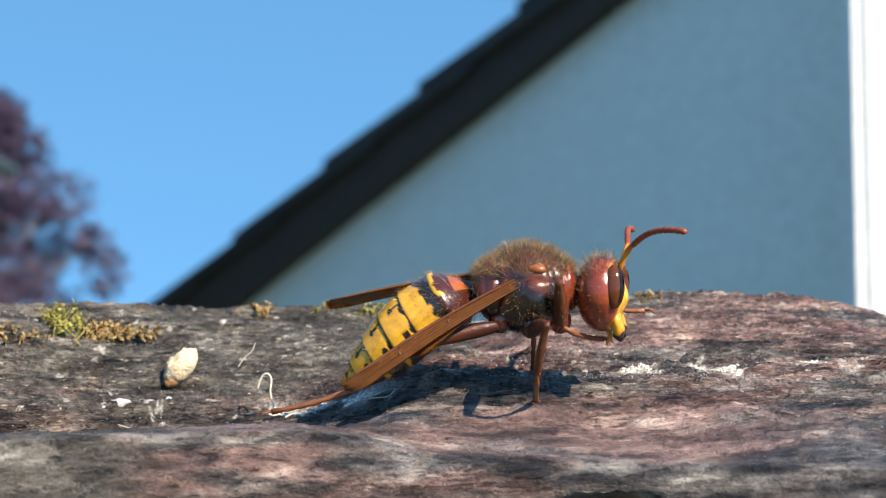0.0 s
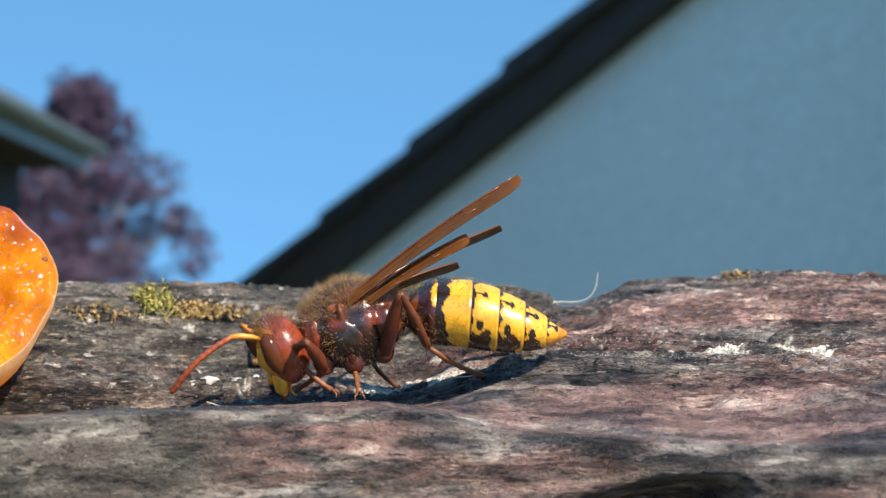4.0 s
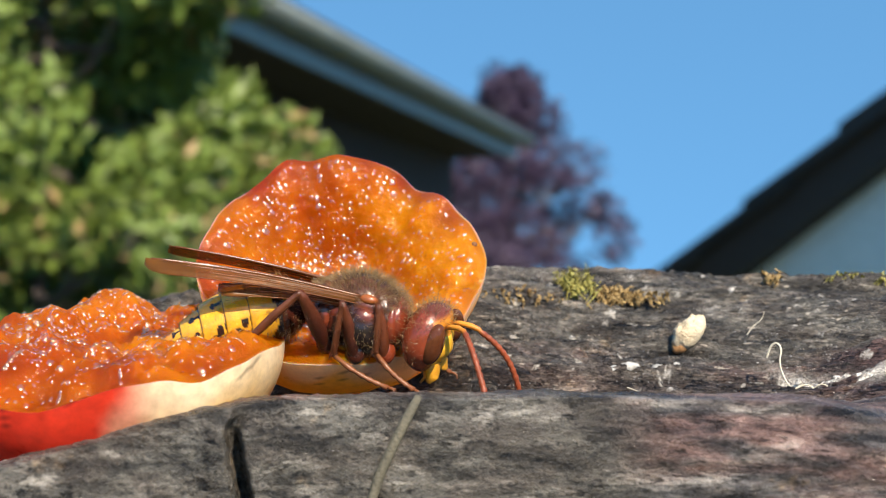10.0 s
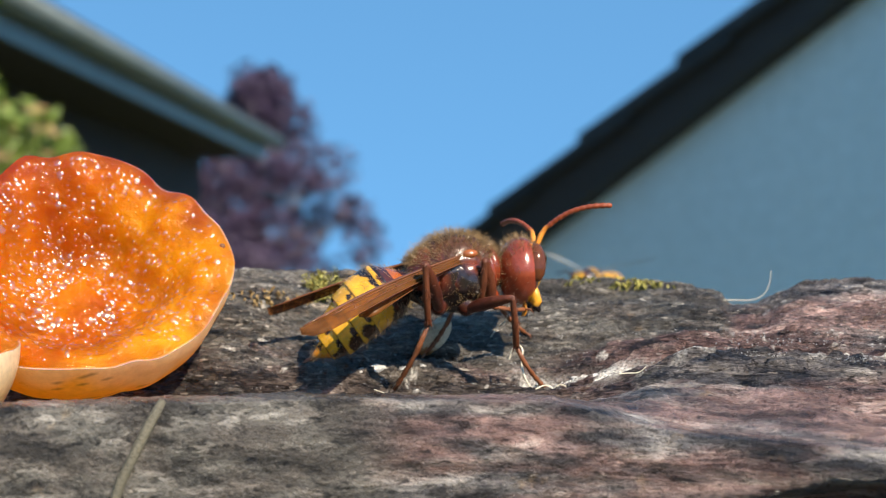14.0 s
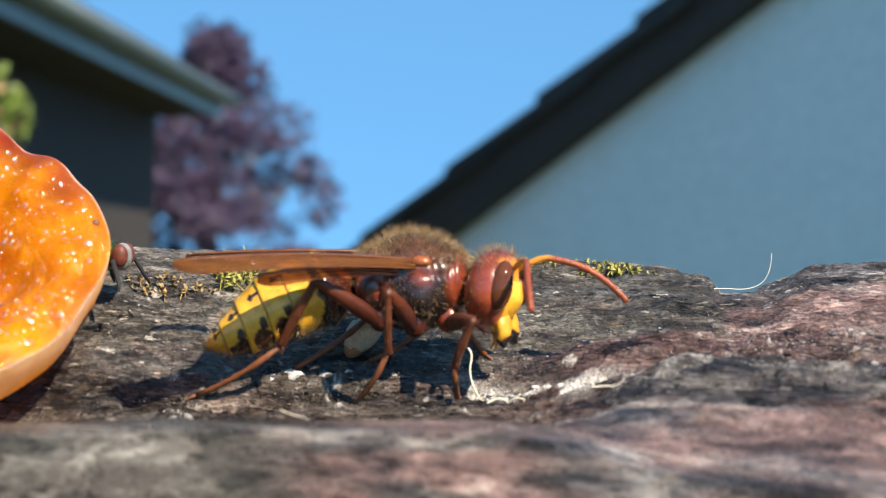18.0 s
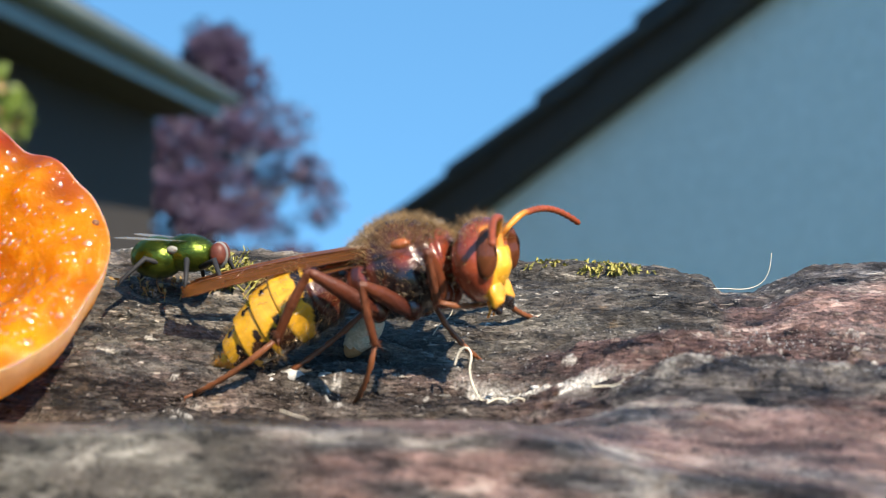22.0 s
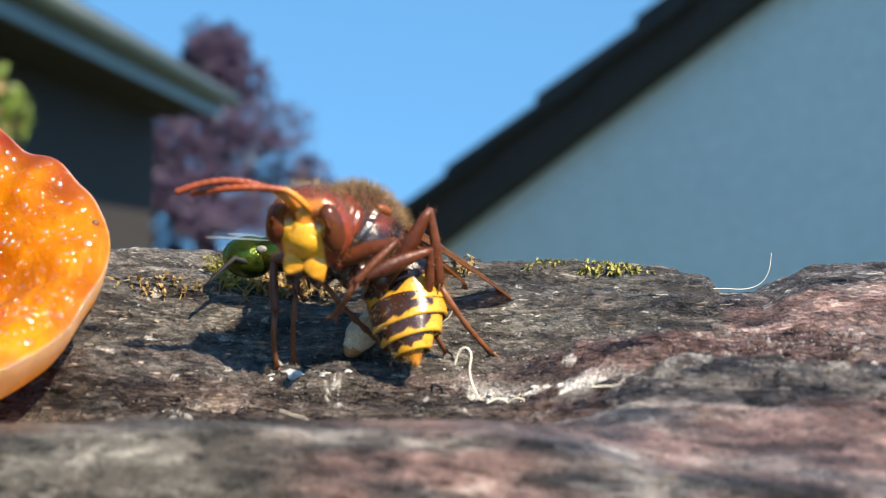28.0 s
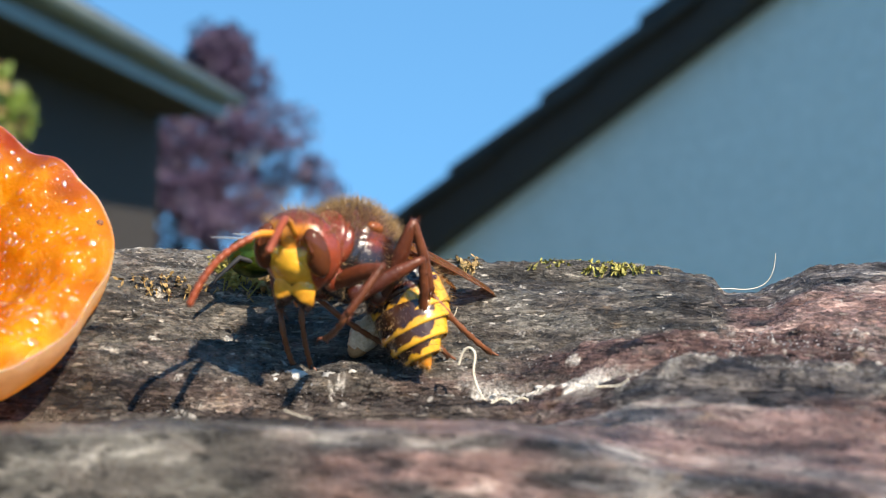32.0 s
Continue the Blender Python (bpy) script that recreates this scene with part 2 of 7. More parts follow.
def flesh_material():
    mat, nt, bs = material("wet_orange_flesh")
    v = coords(nt)
    n1 = noise_node(nt, 150, 4, 0.6, v)
    n2 = noise_node(nt, 1100, 4, 0.6, v)
    n3 = noise_node(nt, 330, 3, 0.5, v)
    at = nt.nodes.new("ShaderNodeAttribute")
    at.attribute_name = "Col"
    c = mix(nt, ramp(nt, n1, (0.40, (0, 0, 0)), (0.64, (0.5, 0.5, 0.5))), at.outputs["Color"], (0.70, 0.25, 0.002))
    c = mix(nt, 1.0, c, ramp(nt, n3, (0.3, (0.62, 0.50, 0.5)), (0.6, (1.05, 1.05, 1.05))), 'MULTIPLY')
    nt.links.new(c, bs.inputs["Base Color"])
    bs.inputs["Roughness"].default_value = 0.10
    bs.inputs["Specular IOR Level"].default_value = 0.30
    bs.inputs["Subsurface Weight"].default_value = 0.8
    bs.inputs["Subsurface Radius"].default_value = (1.0, 0.50, 0.08)
    bs.inputs["Subsurface Scale"].default_value = 0.006
    h = mix(nt, 0.42, n3, n2)
    bump(nt, bs, h, 0.9, 0.0010)
    lit = nt.nodes.new("ShaderNodeBsdfTranslucent")
    lit.inputs["Color"].default_value = (0.98, 0.46, 0.02, 1)
    both = nt.nodes.new("ShaderNodeMixShader")
    both.inputs[0].default_value = 0.42
    nt.links.new(bs.outputs[0], both.inputs[1])
    nt.links.new(lit.outputs[0], both.inputs[2])
    nt.links.new(both.outputs[0], nt.nodes["Material Output"].inputs["Surface"])
    return mat


def juice_material():
    """Clear wet beads: what lies under them shows through, the light glints on them."""
    mat, nt, bs = material("clear_juice")
    gl = nt.nodes.new("ShaderNodeBsdfGlossy")
    nt.links.new(ramp(nt, noise_node(nt, 900, 3, 0.5, coords(nt)), (0.3, (0.20, 0.20, 0.20)), (0.7, (0.32, 0.32, 0.32))), gl.inputs["Roughness"])
    gl.inputs["Color"].default_value = (1.0, 0.93, 0.74, 1)
    nt.nodes.remove(bs)
    tr = nt.nodes.new("ShaderNodeBsdfTransparent")
    tr.inputs["Color"].default_value = (1.0, 0.95, 0.80, 1)
    ms = nt.nodes.new("ShaderNodeMixShader")
    ms.inputs[0].default_value = 0.18
    nt.links.new(tr.outputs[0], ms.inputs[1])
    nt.links.new(gl.outputs[0], ms.inputs[2])
    nt.links.new(ms.outputs[0], nt.nodes["Material Output"].inputs["Surface"])
    return mat


def skin_material(name, solid):
    """Thin fruit skin that lets the flesh glow through."""
    mat = painted(name, 0.34, 0.0, 2500, 0.12)
    nt = mat.node_tree
    bs = nt.nodes["Principled BSDF"]
    tr = nt.nodes.new("ShaderNodeBsdfTranslucent")
    at = nt.nodes.new("ShaderNodeAttribute")
    at.attribute_name = "Col"
    nt.links.new(at.outputs["Color"], tr.inputs["Color"])
    ms = nt.nodes.new("ShaderNodeMixShader")
    ms.inputs[0].default_value = solid
    nt.links.new(tr.outputs[0], ms.inputs[1])
    nt.links.new(bs.outputs[0], ms.inputs[2])
    nt.links.new(ms.outputs[0], nt.nodes["Material Output"].inputs["Surface"])
    return mat


M_FLESH = flesh_material()
M_JUICE = juice_material()
M_SKIN = skin_material("glowing_fruit_skin", 0.55)
M_PALESKIN = skin_material("pale_fruit_skin", 0.75)
M_SEED = plain("dry_husk", (0.50, 0.36, 0.20), (0.80, 0.67, 0.48), 700, 0.7, 0.7, 0.0003)
M_SEEDTIP = plain("husk_tip", (0.34, 0.15, 0.05), (0.52, 0.29, 0.12), 700, 0.7, 0.5, 0.0003)
M_MICA = plain("glinting_mica", (0.20, 0.19, 0.18), (0.42, 0.40, 0.38), 1500, 0.2, 0, metal=0.1)
M_VEINROCK = plain("pale_vein_rock", (0.075, 0.068, 0.048), (0.13, 0.115, 0.078), 700, 0.8, 0.6, 0.0003)
M_QUARTZ = plain("white_quartz", (0.30, 0.29, 0.27), (0.66, 0.64, 0.60), 1500, 0.22, 0.6, 0.0002)
M_CRUMB = plain("red_crumb", (0.34, 0.05, 0.03), (0.56, 0.16, 0.12), 1500, 0.5, 0.5, 0.0002)
M_SEAM = plain("brown_skin_seam", (0.10, 0.035, 0.012), (0.22, 0.09, 0.03), 900, 0.6, 0.4)
M_THREAD = plain("pale_fibre", (0.58, 0.50, 0.36), (0.74, 0.68, 0.54), 1200, 0.7, 0.2)
M_MOSS = plain("yellow_green_moss", (0.17, 0.16, 0.03), (0.38, 0.34, 0.09), 600, 0.8, 0.2)
M_DRYMOSS = plain("dry_brown_moss", (0.20, 0.13, 0.045), (0.42, 0.29, 0.12), 600, 0.85, 0.2)
M_PLASTER = plain("pale_render_wall", (0.80, 0.83, 0.76), (0.86, 0.88, 0.81), 6, 0.85, 0.15, 0.003)
M_WHITE = plain("white_paint", (0.80, 0.80, 0.79), (0.86, 0.86, 0.85), 5, 0.5, 0.05, 0.002)
M_TILE = plain("dark_roof_tile", (0.028, 0.026, 0.027), (0.055, 0.050, 0.048), 9, 0.7, 0.4, 0.004)
M_BOARD = plain("dark_barge_board", (0.030, 0.022, 0.018), (0.050, 0.036, 0.028), 12, 0.7, 0.3, 0.003, stretch=(1, 1, 6))
M_GUTTER = plain("grey_zinc_gutter", (0.20, 0.235, 0.22), (0.29, 0.33, 0.31), 4, 0.45, 0.1, 0.002, metal=0.3)
M_DARKWOOD = plain("dark_weathered_boards", (0.020, 0.018, 0.017), (0.045, 0.038, 0.034), 7, 0.8, 0.4, 0.004, stretch=(6, 6, 1))
M_BARK = plain("grey_brown_bark", (0.07, 0.05, 0.04), (0.14, 0.11, 0.09), 14, 0.9, 0.8, 0.01)
M_PURPLE = plain("dark_purple_leaf", (0.028, 0.018, 0.042), (0.066, 0.042, 0.092), 5, 0.55, 0)
M_LEAF = plain("fresh_green_leaf", (0.080, 0.13, 0.018), (0.15, 0.21, 0.035), 3, 0.5, 0)
M_LEAFDRY = plain("yellowed_leaf", (0.26, 0.22, 0.08), (0.34, 0.22, 0.10), 3, 0.6, 0)
M_GROUND = plain("garden_grass_ground", (0.045, 0.07, 0.018), (0.10, 0.11, 0.04), 0.8, 0.9, 0.6, 0.03)
M_WALLSTONE = plain("rubble_wall_stone", (0.12, 0.10, 0.095), (0.24, 0.21, 0.19), 12, 0.85, 0.6, 0.006)


# ---- the stone that carries everything ----
def lip_z(a):
    """Height of the front lip by bearing (degrees, left is positive)."""
    left = np.interp(a, [20, 30, 33, 36, 39, 43, 50], [-0.8, -0.9, -1.6, -2.6, -3.8, -5.4, -6.5])
    return left + (-2.2) * (1 - smooth(-1, 7, a))


def crest_z(a):
    """Height of the back ridge by bearing."""
    return np.interp(a, [-30, -19, -16, -9, -4.5, -2.6, -1.4, -0.9, 0.5, 5, 10, 14, 20, 30, 41, 50],
                     [5.0, 5.4, 6.8, 6.9, 6.3, 4.2, 4.0, 5.3, 5.9, 6.1, 5.9, 6.1, 7.1, 5.5, 2.2, 0.8])


def stone_height(a, r):
    """Height of the worn stone by bearing and distance from the lens."""
    m = 1 - smooth(-1, 7, a)           # the mound in front of the hollow
    zc, zt = lip_z(a), crest_z(a)
    sink = smooth(20.5, 24, a) * 2.5 + smooth(28, 38, a) * 5.0       # the hollow deepens under the fruit
    zt = zt + 0 * a
    def both(left, mound):
        return (1 - m) * left + m * mound
    knots = [(84.0, zc * 0 - 34), (87.5, zc - 17), (90.2, zc - 6), (91.2, zc - 2.2), (92.2, zc - 0.25), (93.6, zc + 0.05),
             (both(95.2, 95.4), both(-2.0, 0.3) - sink), (both(102.6, 98.6), both(-2.5, 2.0) - sink), (both(105.2, 100.2), both(-2.0, 1.5) - sink),
             (both(107.3, 102.0), both(-0.6, 1.7) - sink), (both(109.0, 104.0), both(0.5, 2.3) - sink * 1.2),
             (both(113.6, 110.0), both(0.5, 1.1) + (zt - both(0.5, 1.1)) * 0.46 - sink * 1.1), (120.0, zt), (122.5, zt - 0.7), (127.0, zt - 9), (133.0, zt * 0 - 34)]
    z = np.zeros(np.broadcast(a, r).shape) - 34
    for (r0, z0), (r1, z1) in zip(knots[:-1], knots[1:]):
        inside = (r >= r0) & (r <= r1)
        f = (r - r0) / (r1 - r0)
        z = np.where(inside, z0 + (z1 - z0) * f, z)
    return z


def build_stone():
    bear = np.linspace(50, -27, 900)
    rr = np.concatenate([np.linspace(84, 90.2, 40, endpoint=False), np.linspace(90.2, 94, 60, endpoint=False),
                         np.linspace(94, 110, 170, endpoint=False), np.linspace(110, 123, 100, endpoint=False), np.linspace(123, 133, 24)])
    A, Rr = np.meshgrid(bear, rr, indexing="ij")
    X0, Y0 = -np.sin(np.radians(A)) * Rr, np.cos(np.radians(A)) * Rr
    # the edges wander, so that no ridge follows a circle
    warp = 0.9 * fbm(X0 / 14, Y0 / 14, 5, 3) + 0.35 * fbm(X0 / 3.1, Y0 / 2.2, 9, 3)
    Z = stone_height(A, np.clip(Rr + warp * smooth(93, 97, Rr) * (1 - smooth(114, 119, Rr)), 84, 133))
    Z = (Z + np.roll(Z, 1, 0) + np.roll(Z, -1, 0)) / 3
    face = 1 - smooth(91.5, 92.6, Rr)
    # layers split along the bed, bumps and pits
    strata = fbm(X0 / 16, Y0 / 2.4, 21, 5, 0.55)
    steps = np.round(strata * 3.6) / 3.6 * 0.7 + strata * 0.3
    amp = 0.12 + 0.62 * smooth(95, 101, Rr) * (1 - smooth(108, 111, Rr) * 0.45)
    Z = Z + amp * steps * (1 - face)
    fine = fbm(X0 / 4.6, Y0 / 0.7, 33, 5, 0.62)
    flakes = fbm(X0 / 2.8, Y0 / 0.45, 43, 4, 0.65)
    chips = np.maximum(0, fbm(X0 / 1.1, Y0 / 0.4, 47, 3, 0.6) - 0.5)
    Z = Z + (0.16 * fine + 0.10 * np.round(fine * 2.5) / 2.5) * (1 - face) * smooth(92, 97, Rr) + 0.05 * fbm(X0 / 0.5, Y0 / 0.35, 37, 3)
    Z = Z + (0.07 * np.round(flakes * 2.0) / 2.0 + 0.06 * flakes + 0.14 * chips) * smooth(93.5, 98, Rr)
    # thin beds, each with a broken edge towards the front and a gentle fall behind it
    bed = (Rr + 2.6 * fbm(X0 / 11, Y0 / 6, 101, 3) + 0.9 * fbm(X0 / 2.4, Y0 / 1.6, 105, 4, 0.6)) / 2.7
    part_of = bed - np.floor(bed)
    saw = np.where(part_of < 0.10, part_of / 0.10, 1 - (part_of - 0.10) / 0.90) - 0.5
    Z = Z + saw * (0.30 + 0.34 * smooth(-0.4, 0.5, fbm(X0 / 7, Y0 / 4, 109, 2))) * smooth(95.5, 98, Rr) * (1 - 0.72 * smooth(106.5, 110, Rr))
    # long cracks
    for ca, cb, r0, dr, w, dep in ((-11.5, -20, 100.5, 1.4, 0.16, 0.9), (-4.0, -8.5, 99.4, 0.2, 0.13, 0.7), (8.0, -0.5, 112.0, 2.2, 0.14, 0.9),
                                   (20, 9, 114.5, 0.6, 0.14, 0.7), (20, 11.2, 103.9, 0.4, 0.9, 2.4), (4, 0, 117.8, 0.3, 0.22, 0.9), (18, 4, 110.4, 0.8, 0.16, 0.8), (12, 2, 116.2, 0.5, 0.13, 0.6),
                                   (9, -1.2, 109.3, 1.2, 0.34, 1.0), (6.5, 0.5, 118.3, 0.2, 0.4, 0.9), (24, 13, 112.4, -0.7, 0.3, 0.9), (17, 10, 108.2, 0.9, 0.3, 0.8), (3, -6, 98.0, 1.5, 0.28, 0.7),
                                   (-2.2, -12, 103.6, 0.9, 0.34, 0.9), (-5, -16, 107.5, -1.0, 0.34, 0.9), (14, 4, 99.6, 1.1, 0.3, 0.8), (23, 16, 100.4, 0.5, 0.3, 0.8), (-8, -19, 112.5, 1.2, 0.4, 1.0)):
        s = (A - ca) / (cb - ca)
        line = r0 + dr * s + 0.5 * value_noise(X0 / 2.3, 0 * X0, 51) + 0.2 * value_noise(X0 / 0.6, 0 * X0, 52)
        Z = Z - dep * np.exp(-((Rr - line) / w) ** 2) * smooth(0, 0.08, s) * (1 - smooth(0.9, 1.0, s))
    # rough broken front face, with hollows
    depth = 0.32 * fbm(X0 / 9, Z / 2.2, 61, 3) + 0.15 * fbm(X0 / 2.4, Z / 0.8, 65, 4, 0.6)
    smoother = smooth(12.6, 14.2, A)        # the smooth grey block
    depth = depth * (1 - 0.8 * smoother)
    for ha, hz, wa, hh, dep in ((-4.6, -9.5, 4.2, 2.6, 6.0), (9.5, -8.5, 2.8, 1.3, 0.6), (31.2, -7.5, 0.34, 5.5, 3.5), (2.0, -12.0, 3.0, 1.4, 0.9)):
        shape = np.exp(-(((A - ha - 0.35 * value_noise(Z / 1.6, 0 * Z, 91) * (wa < 1)) / wa) ** 4 + ((Z - hz + 0.35 * (A - ha) * (wa > 4)) / hh) ** 4))
        depth = depth + dep * shape
    Rn = Rr + depth * (1 - smooth(91.0, 92.6, Rr))
    # the lip stands further out where it falls away beside the fruit
    out = 6.0 * (1 - smooth(92.6, 96.0, Rr))
    Z = 13.4 + (Z - 13.4) * (Rn - out) / Rn
    Rn = Rn - out
    X, Y = -np.sin(np.radians(A)) * Rn, np.cos(np.radians(A)) * Rn
    n1 = fbm(X / 9, Y / 4, 71, 4)
    grey = smooth(-1.9, -0.9, A + 0.3 * n1) * smooth(106.2, 109.2, Rr + 1.8 * n1)
    grey = np.maximum(grey, smooth(11.0, 14.6, A + 1.6 * n1) * (1 - smooth(92.6, 94.5, Rr + n1)))
    grey = np.maximum(grey, 0.88 * (1 - smooth(3.5, 8.5, np.abs(Rr - 101.5) + 2 * n1)) * smooth(3, 8, A))
    # damp, dark bed of the hollow
    damp = smooth(95.5, 97.5, Rr + n1) * (1 - smooth(105.5, 108.5, Rr + 1.8 * n1)) * smooth(-14, -6, A + 3 * n1) * 0.85
    damp = np.maximum(damp, 0.55 * smooth(0.1, 0.7, fbm(X / 5, Y / 2, 77, 4)) * (1 - smooth(112, 116, Rr)))
    vein = np.interp(A, [-18, -12, -4, 1, 4, 7, 8.5], [104.5, 103.0, 101.0, 100.0, 102.6, 105.2, 106.0])
    crust = np.exp(-((Rr - vein) / 1.25) ** 2) * smooth(9.0, 6.5, A) * smooth(-0.15, 0.35, fbm(X / 2.2, Y / 0.9, 81, 4, 0.6) + 0.55 * np.exp(-((A - 5.3) / 1.6) ** 2))
    crust = np.maximum(crust, 0.55 * smooth(1.05, 1.3, fbm(X / 1.5, Y / 0.5, 85, 4, 0.6)) * smooth(98, 101, Rr))
    Z = Z + 0.18 * crust * (0.6 + value_noise(X / 0.35, Y / 0.3, 86))
    nu, nv = A.shape
    slab = put("stone_slab", np.stack([X, Y, Z], -1).reshape(-1, 3), grid_faces(nu, nv), M_STONE, extra=grey.ravel(), cols=np.stack([damp.ravel(), crust.ravel(), (0.12 + 0.88 * smooth(94.5, 98, Rr)).ravel()], 1))
    return tagged(slab, "weathered purple and grey slate slab with split layers", "stone", kind="structure")


def on_stone(a, r):
    """A spot on the stone, in millimetres."""
    return Vector((-math.sin(radians(a)) * r, math.cos(radians(a)) * r, float(stone_height(np.array(a), np.array(r)))))


slab = build_stone()


# ---- wall under the slab, ground, houses and trees ----
def box(lo, hi, bevel=0.0):
    bm = bmesh.new()
    bmesh.ops.create_cube(bm, size=1)
    for v in bm.verts:
        v.co = Vector([lo[i] + (v.co[i] + 0.5) * (hi[i] - lo[i]) for i in range(3)])
    if bevel:
        bmesh.ops.bevel(bm, geom=list(bm.edges), offset=bevel, segments=2, affect='EDGES')
    v = [tuple(x.co) for x in bm.verts]
    f = [[q.index for q in p.verts] for p in bm.faces]
    bm.free()
    return v, f


GROUND = -1.5
gx = np.concatenate([-np.geomspace(1500, 1, 40), np.geomspace(1, 1500, 40)])
GX, GY = np.meshgrid(gx, gx, indexing="ij")
ground = put("ground", np.stack([GX, GY, GROUND + 0.04 * fbm(GX / 2, GY / 2, 3, 3)], -1).reshape(-1, 3), grid_faces(80, 80), M_GROUND, scale=1)
tagged(ground, "grassy garden ground behind the wall", "ground", kind="structure")

pier = empty("garden_wall", Matrix.Translation((-0.02, 0.115, GROUND)))
tagged(pier, "rough stone garden wall that carries the slab", "wall", kind="structure")
rnd = random.Random(4)
zz = 0.0
while zz < -GROUND - 0.06:
    hgt = rnd.uniform(0.10, 0.16)
    hgt = min(hgt, -GROUND - 0.034 - zz)
    xx = -0.62 + rnd.uniform(-0.1, 0)
    while xx < 0.55:
        w = rnd.uniform(0.16, 0.32)
        v, f = box((xx, -0.016, zz), (xx + w - 0.006, 0.20 + rnd.uniform(-0.01, 0.01), zz + hgt - 0.006), 0.008)
        put("stone", v, f, M_WALLSTONE, pier, scale=1, smooth=False)
        xx += w
    zz += hgt


def prism(profile, place, d0, d1):
    """A thick plate: a profile of (along, up), between two depths."""
    k = len(profile)
    v = [place(s, h, d0) for s, h in profile] + [place(s, h, d1) for s, h in profile]
    return v, [tuple(range(k)), tuple(range(2 * k - 1, k - 1, -1))] + [(i, i + k, (i + 1) % k + k, (i + 1) % k) for i in range(k)]


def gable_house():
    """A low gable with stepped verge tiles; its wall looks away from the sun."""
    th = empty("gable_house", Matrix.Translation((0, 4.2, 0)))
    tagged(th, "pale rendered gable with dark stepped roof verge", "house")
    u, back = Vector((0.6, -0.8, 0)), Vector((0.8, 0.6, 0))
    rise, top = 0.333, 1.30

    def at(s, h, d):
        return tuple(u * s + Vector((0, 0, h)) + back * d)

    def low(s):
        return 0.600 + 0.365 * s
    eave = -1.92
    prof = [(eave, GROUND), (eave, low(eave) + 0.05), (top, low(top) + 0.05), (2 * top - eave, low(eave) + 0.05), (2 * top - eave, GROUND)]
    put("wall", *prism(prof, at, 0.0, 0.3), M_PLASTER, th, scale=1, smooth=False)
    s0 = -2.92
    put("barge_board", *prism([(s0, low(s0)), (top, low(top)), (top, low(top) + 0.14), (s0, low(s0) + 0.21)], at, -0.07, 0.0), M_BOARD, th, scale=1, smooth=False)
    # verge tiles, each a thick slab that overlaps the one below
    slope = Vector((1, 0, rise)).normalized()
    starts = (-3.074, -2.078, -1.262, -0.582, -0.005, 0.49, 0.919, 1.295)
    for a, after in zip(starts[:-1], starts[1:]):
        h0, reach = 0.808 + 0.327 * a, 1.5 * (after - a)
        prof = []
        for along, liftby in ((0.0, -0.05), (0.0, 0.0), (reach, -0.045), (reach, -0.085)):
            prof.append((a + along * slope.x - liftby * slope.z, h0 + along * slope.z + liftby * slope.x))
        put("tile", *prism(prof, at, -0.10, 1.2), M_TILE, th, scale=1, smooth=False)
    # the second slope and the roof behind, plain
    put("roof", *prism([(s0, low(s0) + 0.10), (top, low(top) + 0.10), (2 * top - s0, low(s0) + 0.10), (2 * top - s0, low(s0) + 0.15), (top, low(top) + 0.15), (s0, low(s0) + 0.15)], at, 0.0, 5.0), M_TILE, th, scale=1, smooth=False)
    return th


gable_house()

# the sunlit white panel that stands before the end of the pale wall
panel = empty("white_panel", pose(0.825, 2.60, GROUND, 0, 0, 35))
tagged(panel, "sunlit white upright panel beside the gable", "panel")
put("board", *box((0, -0.03, 0.05), (0.24, 0.03, 2.9), 0.02), M_WHITE, panel, scale=1, smooth=False)
put("foot", *box((-0.02, -0.08, 0), (0.25, 0.06, 0.05), 0.008), M_WHITE, panel, scale=1, smooth=False)


